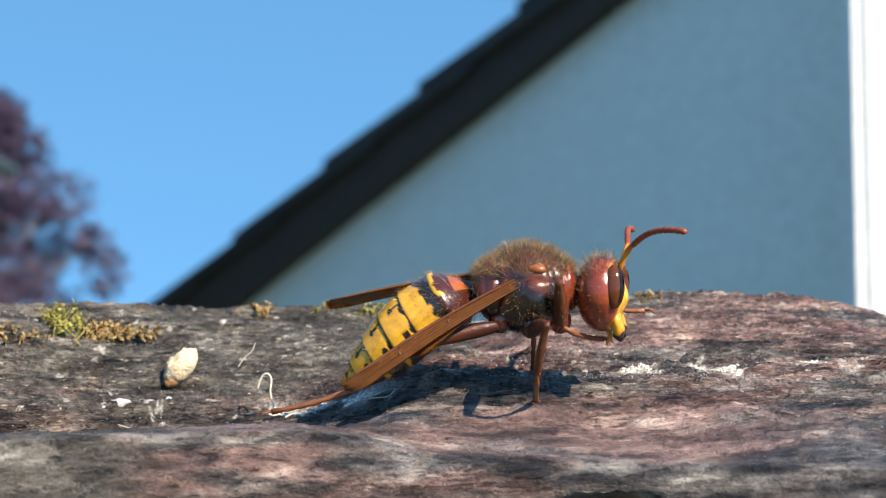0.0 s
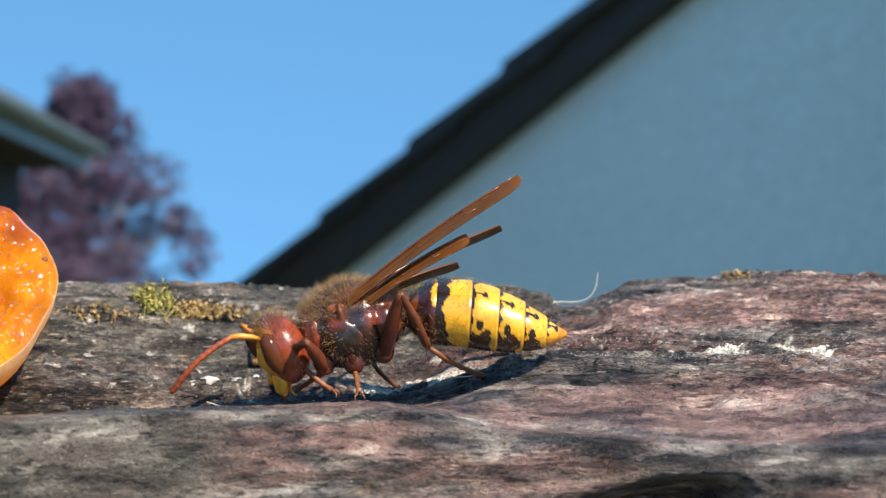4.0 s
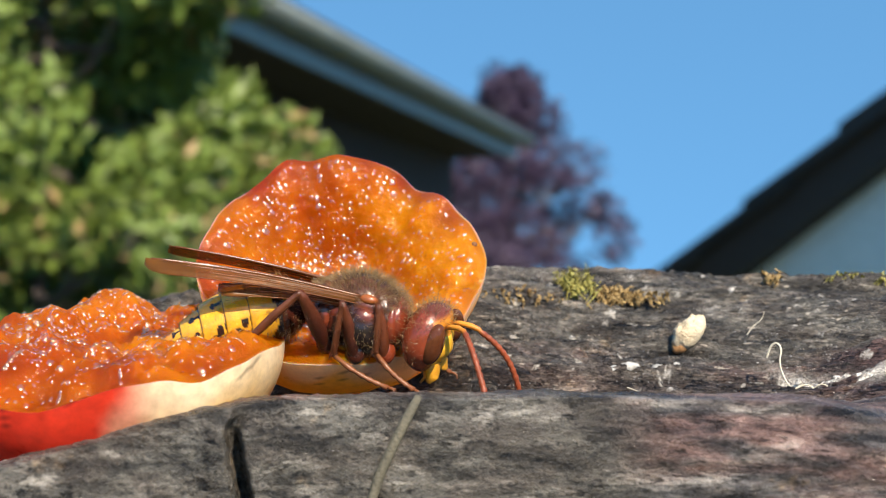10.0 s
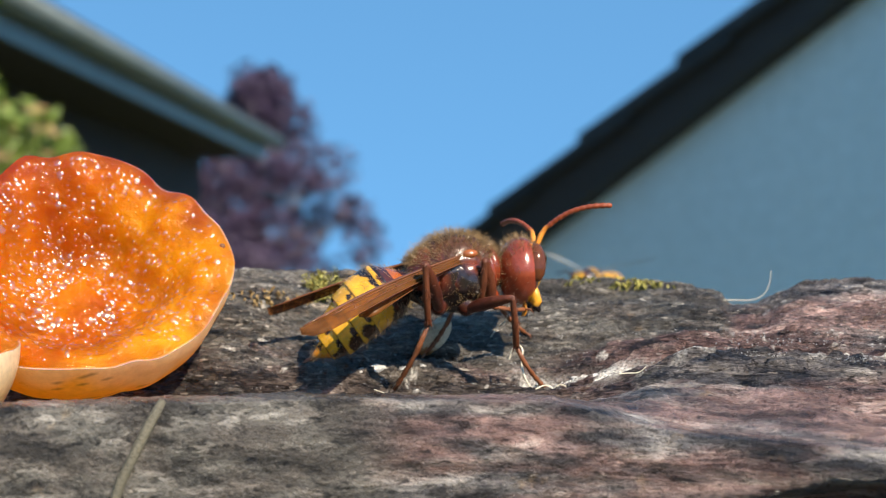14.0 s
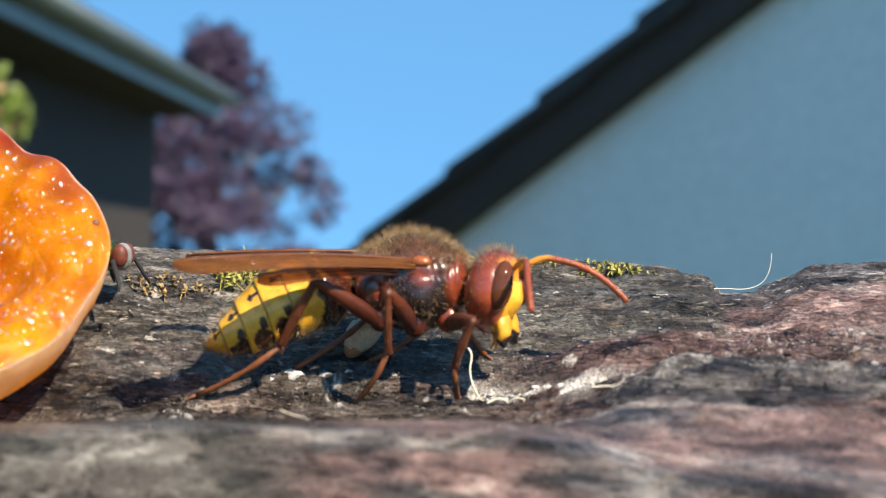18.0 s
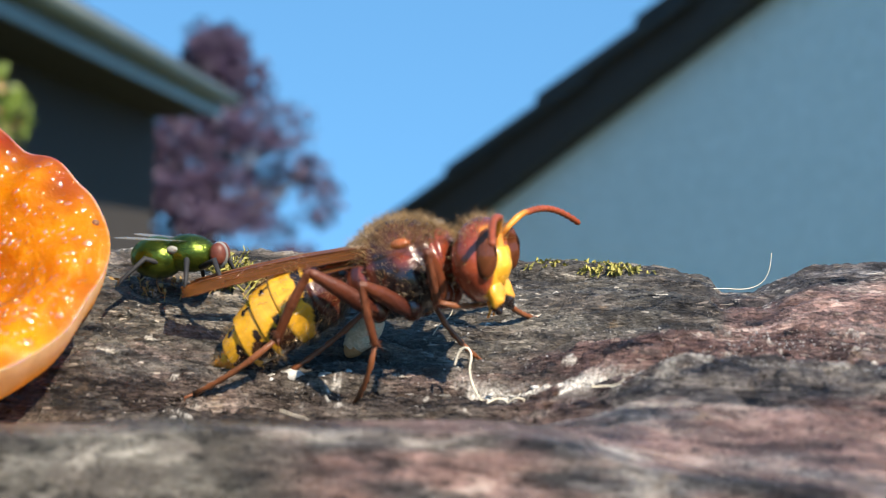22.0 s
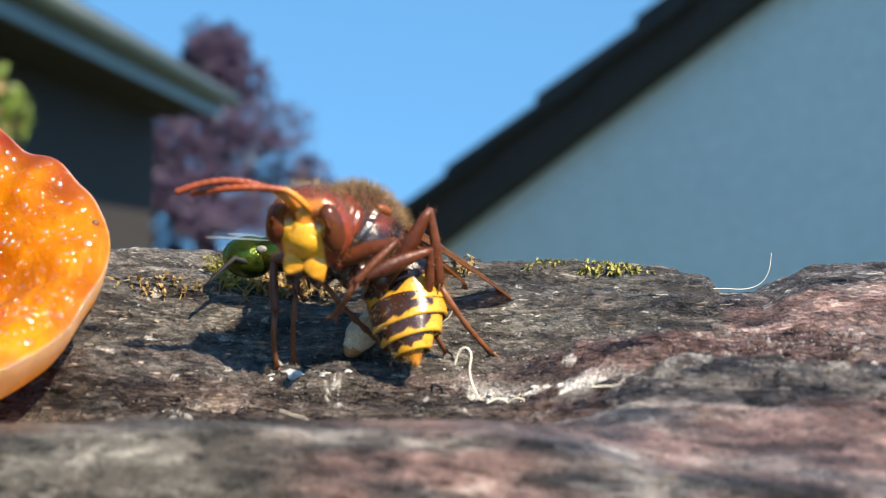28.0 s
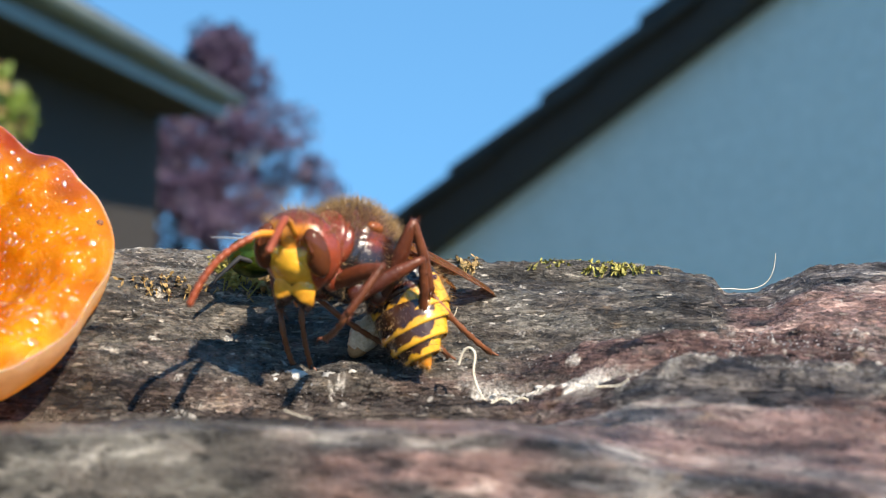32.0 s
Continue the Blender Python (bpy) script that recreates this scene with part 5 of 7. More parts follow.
# ---- the greenbottle fly ----
def build_fly():
    th = empty("greenbottle_fly")
    tagged(th, "metallic green bottle fly with red eyes", "fly")
    v, f = ball((0, 0, 2.2), (1.9, 1.35, 1.35), 32, 22)
    put("thorax", v, f, M_GREEN, th)
    v, f = ball((-2.2, 0, 1.85), (1.9, 1.6, 1.5), 32, 22)
    put("abdomen", v, f, M_GREEN, th)
    v, f = ball((2.1, 0, 2.1), (0.62, 1.02, 0.95), 26, 18)
    put("head", v, f, M_FLYGREY, th)
    for s in (1, -1):
        v, f = ball((2.15, 0.64 * s, 2.22), (0.58, 0.48, 0.80), 26, 18)
        put("eye", v, f, M_FLYEYE, th, "dull red compound eye")
        v, f = ball((-0.9, 1.2 * s, 2.5), (0.4, 0.22, 0.28), 14, 10)
        put("scale_lobe", v, f, M_FLYGREY, th)
        vs = []
        nu, nv = 16, 7
        for layer in (0, -0.03):
            for i in range(nu):
                t = i / (nu - 1)
                wd = 2.4 * math.sin(min(1, t * 1.1) * 1.57 + 0.05) * (1 - max(0, (t - 0.75) / 0.25) ** 2) ** 0.5 + 0.02
                for j in range(nv):
                    vs.append((0.3 - 4.9 * t, s * (0.9 + 1.5 * t - wd * 0.5 + wd * j / (nv - 1) * 0.9), 3.1 + 0.25 * t + layer))
        gf = grid_faces(nu, nv)
        put("wing", vs, gf + [tuple(q + nu * nv for q in g[::-1]) for g in gf], M_CLEARWING, th, "clear grey wing")
        for hx, kx, fx in ((1.0, 2.2, 3.0), (0, 0.3, 0.4), (-1.0, -2.6, -4.2)):
            v, f = tube([(hx, 0.7 * s, 1.3), (kx, 1.9 * s, 1.9), (fx * 0.95, 2.5 * s, 0.5), (fx, 2.8 * s, 0.05)], [0.22, 0.20, 0.14, 0.07], 8)
            put("leg", v, f, M_FLYDARK, th)
    v, f = ball((0, 0, 2.2), (1.9, 1.35, 1.35), 24, 16)
    hv = hairs(v, normals_of(v, (0, 0, 2.2)), 130, 0.9, 71, lambda p: p[2] > 2.4)
    tagged(put("hair", *hv, M_FLYDARK, th, smooth=False), kind="stuff")
    return th


FLY = build_fly()


# ---- the small wasp that hovers past ----
def build_wasp():
    th = empty("wasp")
    tagged(th, "small yellow and black wasp in flight", "wasp")
    v, f = ball((0, 0, 0), (2.0, 1.5, 1.6), 30, 20)
    c = blend(np.tile(np.array(BLACK) * 1.5, (len(v), 1)), smooth(0.55, 0.75, np.sin(v[:, 0] * 3.2 + np.abs(v[:, 1]))), YELLOW)
    put("thorax", v, f, M_SHELL, th, cols=c)
    v, f = ball((-4.6, 0, -0.6), (3.2, 1.6, 1.5), 36, 40)
    c = blend(np.tile(np.array(YELLOW), (len(v), 1)), smooth(0.1, 0.4, np.sin(v[:, 0] * 4.6)), BLACK)
    put("abdomen", v, f, M_SHELL, th, cols=c)
    v, f = ball((2.5, 0, -0.1), (0.9, 1.45, 1.35), 26, 18)
    c = blend(np.tile(np.array(BLACK) * 1.5, (len(v), 1)), smooth(2.8, 3.0, v[:, 0]), YELLOW)
    put("head", v, f, M_SHELL, th, cols=c)
    for s in (1, -1):
        v, f = ball((2.7, 1.05 * s, 0.2), (0.55, 0.45, 0.85), 20, 14)
        put("eye", v, f, M_EYE, th)
        v, f = tube([(3.2, 0.3 * s, 0.5), (4.2, 0.9 * s, 1.2), (5.6, 1.8 * s, 0.9)], [0.12, 0.14, 0.12], 8)
        put("feeler", v, f, M_FLYDARK, th)
        vs = []
        nu, nv = 16, 7
        for layer in (0, -0.03):
            for i in range(nu):
                t = i / (nu - 1)
                wd = 2.2 * (0.25 + 0.75 * math.sin(t * 1.57)) * (1 - max(0, (t - 0.8) / 0.2) ** 2) ** 0.5 + 0.02
                for j in range(nv):
                    vs.append((0.4 - 2.5 * t + wd * (0.4 - j / (nv - 1)), s * (1.0 + 8.0 * t), 1.2 + 2.0 * t + layer))
        gf = grid_faces(nu, nv)
        put("wing", vs, gf + [tuple(q + nu * nv for q in g[::-1]) for g in gf], M_CLEARWING, th)
        for hx, fx in ((0.8, 1.4), (0, -0.4), (-0.9, -2.6)):
            v, f = tube([(hx, 0.8 * s, -1.2), (fx * 0.6, 1.6 * s, -2.0), (fx, 1.8 * s, -3.6)], [0.22, 0.2, 0.1], 8)
            put("leg", v, f, M_LIMB, th, cols=np.tile(ORANGE, (len(v), 1)))
    return th


WASP = build_wasp()

# the slab and all that lies on it lean back together
FAR = ("camera", "sun", "ground", "garden_wall", "gable_house", "white_panel", "dark_barn", "copper_beech", "green_shrub")
for ob in scene.objects:
    if ob.parent is None and ob.name not in FAR:
        ob.matrix_basis = TILT @ ob.matrix_basis


# ---- what moves ----
def aim(p, q, up):
    """A pose at p whose x axis looks at q."""
    x = (Vector(q) - Vector(p)).normalized()
    y = Vector(up).cross(x)
    if y.length < 1e-6:
        y = Vector((0, 1, 0)).cross(x)
    y.normalize()
    m = Matrix((x, y, x.cross(y))).transposed().to_4x4()
    m.translation = Vector(p) * MM
    return m


def limb(hip, foot, fe, ti, ta, pole):
    """Joints of a leg from hip to foot tip: knee, ankle, toe."""
    hip, foot = Vector(hip), Vector(foot)
    span = foot - hip
    flat = Vector((span.x, span.y, 0))
    flat = flat.normalized() if flat.length > 1e-6 else Vector((1, 0, 0))

    def bend(p, q, l0, l1, side):
        d = q - p
        u = d.normalized()
        reach = min(max(d.length, abs(l0 - l1) + 0.05), (l0 + l1) * 0.995)
        a = (l0 * l0 - l1 * l1 + reach * reach) / (2 * reach)
        h = math.sqrt(max(0.0, l0 * l0 - a * a))
        return p + u * a + (side - u * side.dot(u)).normalized() * h
    low = min((ti + ta) * 0.97, max(span.length + fe - 1.2, abs(ti - ta) + 0.6))
    knee = bend(hip, foot, fe, low, pole)
    ankle = bend(knee, foot, ti, ta, Vector((0, 0, -0.4)) - flat)
    toe = ankle + (foot - ankle).normalized() * ta
    return knee, ankle, toe


def motions():
    """All that moves: the hornet with its limbs, the fly and the wasp."""
    # per row: seconds; body place and turn; abdomen tip; head turn; feeler tips; wing tips; six feet (front, middle, hind; left, right)
    rows = [
        (0.0, (6.11, 95.29, 8.65, -6.02, -1.38, 0.00), (-7.84, 96.45, 2.19), (-13.49, 0.07, 2.45), (15.19, 101.31, 13.41), (16.71, 88.41, 13.13), (-7.87, 95.72, 7.95), (-5.90, 91.09, 2.94),
         ((15.16, 96.31, 7.12), (11.82, 94.77, 5.16), (6.94, 100.65, 1.68), (6.83, 95.46, 0.53), (-5.84, 104.14, 0.29), (-12.35, 91.78, 0.26))),
        (0.5, (5.63, 95.29, 8.89, -6.01, 0.31, 0.00), (-7.85, 96.45, 2.19), (-15.04, -8.04, 2.48), (15.25, 101.23, 13.19), (16.67, 88.23, 12.82), (-7.88, 95.72, 7.95), (-5.91, 91.09, 2.94),
         ((14.12, 96.47, 6.69), (12.01, 94.74, 5.16), (6.94, 100.65, 1.68), (6.82, 95.46, 0.53), (-5.85, 104.14, 0.29), (-12.36, 91.78, 0.25))),
        (1.0, (5.35, 95.27, 8.72, -4.01, -3.00, 0.00), (-8.69, 93.91, 3.93), (-10.59, -2.16, 2.51), (15.82, 101.27, 13.27), (15.54, 87.28, 11.80), (-8.03, 95.81, 9.92), (-8.02, 91.39, 14.40),
         ((9.58, 101.85, 1.88), (8.34, 92.97, 3.49), (6.95, 100.66, 1.68), (6.68, 95.37, 0.45), (-3.17, 105.45, 1.96), (-9.58, 91.87, -0.25))),
        (1.5, (2.30, 95.45, 9.37, 11.99, -0.02, 0.00), (-10.72, 89.44, 3.86), (8.48, -7.29, 4.24), (14.93, 100.68, 13.40), (13.91, 91.08, 13.48), (-12.13, 95.33, 10.70), (-11.21, 91.19, 10.23),
         ((7.98, 104.29, 2.51), (6.40, 94.34, 2.73), (1.91, 100.81, 1.67), (6.29, 95.79, 0.68), (-4.00, 97.46, 2.40), (-9.43, 90.40, -0.03))),
        (2.0, (0.07, 95.49, 8.35, 58.00, -16.04, 0.00), (-6.34, 81.17, 6.08), (47.56, -37.43, 5.98), (5.40, 107.19, 10.15), (8.85, 96.45, 11.73), (-12.73, 87.64, 11.34), (1.79, 80.72, 14.75),
         ((7.89, 100.37, 4.23), (5.70, 102.64, 2.01), (-0.20, 103.20, 1.96), (-1.69, 97.99, 0.96), (-4.91, 92.02, 2.00), (-8.14, 89.13, 0.23))),
        (2.5, (-4.36, 95.38, 7.00, 125.08, -19.06, 0.00), (-1.13, 79.99, 7.23), (121.71, -37.56, 7.72), (-11.47, 106.35, 2.35), (-10.20, 107.70, 5.96), (-5.52, 80.82, 13.72), (8.19, 89.41, 13.42),
         ((-10.56, 97.81, 0.67), (-8.21, 100.34, 2.53), (-7.65, 93.35, 0.03), (3.93, 97.88, 3.63), (-1.86, 89.48, 2.13), (2.30, 92.14, 3.80))),
        (3.0, (-6.82, 95.18, 6.62, 160.41, -14.07, 0.00), (2.81, 83.63, 6.66), (161.10, -32.70, 9.46), (-14.37, 88.84, 4.25), (-20.08, 98.78, 1.72), (-0.38, 82.81, 14.04), (6.50, 96.17, 12.36),
         ((-10.07, 94.99, 1.53), (-9.20, 104.90, -0.85), (-10.21, 91.38, -0.21), (0.63, 103.50, 2.17), (-2.47, 89.90, 1.96), (3.52, 96.18, 3.13))),
        (3.5, (-8.59, 95.05, 4.89, 174.01, -15.20, 0.00), (3.28, 85.80, 6.70), (186.69, -27.53, -0.62), (-22.32, 92.50, 1.68), (-19.82, 101.68, 2.54), (0.27, 85.84, 14.61), (0.70, 106.16, 12.64),
         ((-14.09, 93.32, 0.98), (-11.36, 98.08, -0.29), (-10.54, 90.99, 1.10), (-2.25, 103.28, 1.41), (-2.58, 91.06, 1.72), (0.90, 103.10, 2.07))),
        (4.0, (-12.81, 94.58, 4.64, 187.69, -12.34, 0.00), (2.90, 95.63, 4.56), (207.36, -24.36, -10.69), (-25.23, 90.24, 0.53), (-21.81, 100.45, 2.18), (-1.23, 92.26, 15.14), (-2.85, 105.10, 11.47),
         ((-13.92, 92.35, 0.16), (-17.30, 96.35, -0.34), (-11.86, 90.68, 0.21), (-10.32, 104.69, -1.40), (-2.91, 97.96, 0.44), (0.22, 103.30, 2.05))),
        (4.5, (-18.77, 93.64, 7.14, 230.12, 14.00, 0.00), (-11.98, 103.56, -1.61), (243.12, -9.00, 0.00), (-15.80, 83.57, 9.66), (-25.28, 82.31, 5.32), (-9.38, 100.68, 18.61), (-30.32, 82.84, 8.98),
         ((-21.93, 88.14, 0.04), (-24.58, 91.19, 0.09), (-16.03, 90.78, 0.49), (-24.98, 95.29, 0.65), (-12.71, 96.23, -0.26), (-18.18, 101.36, -2.33))),
        (5.0, (-19.37, 93.52, 13.38, 211.15, 30.00, 0.00), (-10.11, 99.86, 3.25), (221.15, 1.00, 0.00), (-22.22, 82.41, 17.42), (-23.15, 83.00, 16.72), (-10.11, 101.08, 24.27), (-26.95, 83.31, 21.94),
         ((-23.86, 88.93, 10.61), (-25.51, 91.67, 10.61), (-21.60, 89.13, 7.13), (-24.29, 93.58, 7.13), (-17.52, 92.29, 3.01), (-19.59, 95.72, 3.01))),
        (5.5, (-12.84, 94.63, 24.89, 197.17, 30.00, 0.00), (-3.18, 100.65, 15.05), (207.17, 1.00, 0.00), (-17.39, 84.39, 27.44), (-17.97, 85.28, 26.86), (-3.19, 101.18, 35.77), (-18.73, 83.88, 33.21),
         ((-18.30, 91.27, 22.13), (-19.25, 94.33, 22.13), (-16.07, 90.91, 18.65), (-17.60, 95.88, 18.65), (-11.34, 93.00, 14.53), (-12.52, 96.82, 14.53))),
        (6.0, (-12.90, 94.62, 24.92, 193.19, 28.00, 0.00), (-4.16, 101.46, 15.11), (198.19, 1.00, 0.00), (-17.58, 84.93, 27.20), (-18.16, 85.88, 26.62), (-0.72, 100.34, 32.94), (-18.77, 83.72, 32.85),
         ((-18.49, 91.67, 21.94), (-19.22, 94.79, 21.94), (-16.16, 91.19, 18.53), (-17.35, 96.25, 18.53), (-11.17, 92.98, 14.60), (-12.08, 96.87, 14.60))),
        (6.5, (-19.73, 93.44, 14.52, 191.22, 22.00, 0.00), (-13.23, 99.15, 3.21), (199.22, -4.00, 0.00), (-26.28, 84.40, 19.37), (-29.48, 98.30, 19.46), (-6.68, 98.82, 20.22), (-21.35, 81.33, 22.14),
         ((-25.08, 90.75, 10.92), (-25.70, 93.89, 10.92), (-22.43, 90.25, 7.75), (-23.45, 95.35, 7.75), (-15.11, 94.30, 2.63), (-17.79, 95.86, 4.39))),
        (6.6, (-15.13, 94.29, 25.04, 191.29, 24.00, 0.00), (-7.81, 104.15, 17.79), (199.29, -4.00, 0.00), (-20.75, 84.59, 26.98), (-24.91, 99.68, 28.54), (-2.68, 100.39, 31.41), (-16.33, 81.70, 31.34),
         ((-20.60, 91.57, 21.65), (-21.22, 94.71, 21.65), (-18.06, 91.06, 18.40), (-19.08, 96.16, 18.40), (-12.76, 92.73, 14.84), (-13.54, 96.65, 14.84))),
        (6.7, (-12.81, 94.64, 36.45, 191.37, 24.00, 0.00), (-5.62, 105.13, 30.23), (199.37, -4.00, 0.00), (-19.37, 85.02, 38.10), (-22.57, 99.05, 42.17), (-0.79, 101.45, 42.61), (-14.63, 81.83, 41.83),
         ((-18.27, 91.91, 33.05), (-18.90, 95.04, 33.05), (-15.74, 91.40, 29.80), (-16.76, 96.49, 29.80), (-10.43, 93.08, 26.25), (-11.22, 97.00, 26.25))),
        (7.1, (-23.33, 92.61, 36.71, 191.63, 20.00, 0.00), (-12.68, 87.38, 28.66), (199.63, -4.00, 0.00), (-28.48, 82.92, 37.49), (-32.95, 97.24, 42.06), (-11.92, 99.90, 43.08), (-23.65, 79.68, 41.90),
         ((-28.54, 89.90, 32.91), (-29.18, 93.04, 32.91), (-25.78, 89.45, 29.83), (-26.83, 94.54, 29.83), (-20.26, 91.20, 26.67), (-21.06, 95.12, 26.67))),
        (7.2, (-25.01, 92.17, 29.88, 191.68, 18.00, 0.00), (-14.14, 86.48, 22.61), (197.68, -4.00, 0.00), (-30.81, 82.51, 30.96), (-35.61, 96.60, 34.37), (-12.63, 98.19, 36.00), (-20.45, 80.92, 37.31),
         ((-30.08, 89.48, 25.88), (-30.73, 92.62, 25.88), (-27.22, 89.05, 22.90), (-28.28, 94.15, 22.90), (-21.59, 90.83, 19.94), (-22.40, 94.75, 19.94))),
        (7.3, (-28.77, 91.06, 25.00, 191.72, 18.00, 0.00), (-17.27, 86.16, 17.76), (197.72, -4.00, 0.00), (-34.39, 81.38, 26.51), (-39.56, 95.78, 28.37), (-15.75, 95.77, 31.51), (-21.95, 80.66, 31.74),
         ((-33.84, 88.38, 21.00), (-34.49, 91.51, 21.00), (-30.98, 87.95, 18.02), (-32.04, 93.04, 18.02), (-19.54, 93.48, 14.84), (-26.17, 93.65, 15.06))),
        (7.4, (-28.35, 91.19, 17.53, 191.77, 18.00, 0.00), (-18.25, 98.62, 9.74), (199.77, -4.00, 0.00), (-39.15, 83.57, 20.14), (-41.77, 91.06, 20.52), (-13.12, 91.05, 21.12), (-20.17, 82.00, 24.85),
         ((-33.41, 88.51, 13.53), (-34.07, 91.64, 13.53), (-30.56, 88.08, 10.55), (-31.62, 93.17, 10.55), (-24.93, 89.86, 7.59), (-25.74, 93.78, 7.59))),
        (7.5, (-29.91, 90.70, 14.70, 191.81, 16.00, 0.00), (-19.42, 97.39, 6.71), (199.81, -4.00, 0.00), (-39.61, 82.13, 16.67), (-43.33, 91.24, 16.82), (-15.22, 90.37, 20.74), (-18.27, 86.72, 23.21),
         ((-34.83, 88.03, 10.52), (-35.48, 91.16, 10.52), (-31.87, 87.63, 7.63), (-32.93, 92.72, 7.63), (-26.15, 89.44, 4.88), (-26.97, 93.35, 4.88))),
        (7.6, (-31.38, 90.20, 12.24, 193.84, 16.00, 0.00), (-22.92, 97.96, 3.43), (199.84, -4.00, 0.00), (-40.17, 81.04, 14.37), (-44.49, 91.59, 14.50), (-16.88, 90.30, 18.90), (-20.33, 85.29, 20.85),
         ((-36.21, 87.36, 8.06), (-36.97, 90.47, 8.06), (-33.23, 87.06, 5.17), (-34.48, 92.11, 5.17), (-27.58, 89.07, 2.42), (-28.54, 92.96, 2.42))),
        (7.8, (-39.77, 86.83, 8.81, 199.89, 16.00, 0.00), (-31.37, 93.54, -1.02), (209.89, -4.00, 0.00), (-44.10, 76.28, 11.05), (-51.39, 89.69, 10.64), (-29.88, 95.34, 16.26), (-30.61, 79.65, 17.61),
         ((-44.26, 83.50, 4.62), (-45.35, 86.51, 4.62), (-41.28, 83.51, 1.74), (-43.05, 88.40, 1.74), (-35.87, 86.11, -1.02), (-37.23, 89.87, -1.02))),
        (8.0, (-49.11, 82.49, 7.29, 199.94, 14.00, 0.00), (-37.31, 79.79, -0.47), (209.94, -4.00, 0.00), (-52.08, 72.23, 9.65), (-61.15, 84.82, 8.99), (-39.51, 88.13, 18.47), (-38.91, 79.80, 18.37),
         ((-53.46, 79.21, 2.92), (-54.55, 82.21, 2.92), (-50.38, 79.26, 0.14), (-52.16, 84.15, 0.14), (-44.89, 81.89, -2.41), (-46.25, 85.65, -2.41))),
        (8.2, (-54.48, 79.04, 7.08, 160.14, 10.00, 0.00), (-41.54, 72.86, 2.19), (160.14, -4.00, 0.00), (-59.77, 72.96, 9.19), (-67.65, 82.58, 8.64), (-43.94, 69.78, 5.51), (-40.45, 79.43, 5.51),
         ((-59.92, 77.82, -9.58), (-57.88, 83.46, -8.59), (-56.60, 74.06, -3.09), (-52.93, 84.22, -6.56), (-50.09, 72.67, -15.94), (-47.03, 81.13, -1.24))),
        (8.6, (-53.99, 79.38, 7.59, 51.25, 0.00, 0.00), (-54.77, 65.07, 6.82), (41.25, -4.00, 0.00), (-45.30, 78.23, 9.31), (-52.46, 90.57, 7.81), (-66.21, 72.35, 8.31), (-58.21, 65.92, 8.31),
         ((-53.38, 84.92, -6.62), (-48.71, 81.17, -3.95), (-58.01, 83.00, -8.70), (-49.59, 76.24, -4.69), (-61.44, 77.29, -9.64), (-54.42, 71.65, -9.90))),
        (9.0, (-51.05, 82.67, 8.83, 6.52, -3.07, 0.00), (-65.51, 82.22, 7.09), (6.23, -11.44, 3.84), (-40.64, 90.59, 10.72), (-38.17, 78.67, 7.68), (-64.39, 80.28, 9.68), (-64.56, 79.88, 8.88),
         ((-47.08, 88.23, 3.70), (-46.18, 83.02, 1.48), (-50.98, 86.03, 3.80), (-49.10, 80.16, -1.00), (-59.72, 80.21, 4.09), (-56.17, 75.37, 1.59))),
        (9.5, (-47.92, 84.41, 6.67, 6.64, -12.78, 0.00), (-60.05, 77.01, 7.55), (-9.50, -20.57, 11.11), (-36.49, 86.18, 0.79), (-37.44, 83.01, 0.13), (-58.43, 77.95, 13.36), (-58.91, 75.12, 13.09),
         ((-46.37, 80.84, -0.84), (-44.76, 81.63, -0.88), (-45.75, 88.92, 4.23), (-48.99, 79.05, -1.32), (-61.21, 77.81, 3.61), (-56.72, 74.96, 2.30))),
        (10.0, (-42.29, 87.27, 4.39, 14.12, -11.49, 0.00), (-54.59, 79.99, 3.46), (3.13, -21.71, 18.38), (-30.98, 89.92, -0.76), (-31.30, 84.48, -0.14), (-54.21, 81.06, 9.71), (-53.27, 76.92, 9.02),
         ((-37.10, 92.86, -0.30), (-37.19, 85.90, -0.72), (-41.11, 91.16, 0.62), (-39.03, 85.51, -0.59), (-55.01, 83.51, 2.69), (-53.75, 77.12, 1.40))),
        (10.5, (-39.06, 90.96, 3.37, 21.95, -8.00, 0.00), (-52.61, 92.87, 5.04), (16.95, -19.00, 0.00), (-26.46, 94.88, 0.05), (-26.81, 92.75, -1.30), (-54.08, 93.18, 6.62), (-44.36, 76.03, 7.29),
         ((-33.57, 101.18, -0.98), (-31.21, 87.61, -0.78), (-39.55, 99.85, -1.07), (-34.29, 86.55, -0.78), (-45.65, 91.21, 1.99), (-44.93, 85.97, 0.89))),
        (11.0, (-33.73, 100.48, 3.75, 53.12, 4.00, 0.00), (-37.22, 88.88, -1.77), (51.12, -25.33, 0.00), (-37.30, 102.90, 5.62), (-24.83, 107.18, -1.83), (-39.98, 88.23, 2.74), (-32.87, 85.05, 2.12),
         ((-25.35, 103.34, -1.11), (-24.24, 105.65, 0.19), (-37.77, 104.00, 1.69), (-30.09, 98.37, -2.58), (-55.82, 100.89, 1.51), (-30.61, 88.24, -0.71))),
        (11.5, (-22.93, 101.42, 4.21, 54.35, 10.00, 0.00), (-30.88, 92.12, -0.98), (50.35, -20.67, 0.00), (-14.44, 110.42, 0.48), (-15.97, 99.68, 1.45), (-33.39, 91.83, 1.69), (-30.75, 90.69, 0.45),
         ((-22.46, 107.05, 0.81), (-16.89, 108.29, 0.91), (-26.98, 104.87, 0.14), (-17.68, 99.66, -1.90), (-37.20, 99.58, -1.20), (-24.04, 89.84, -0.79))),
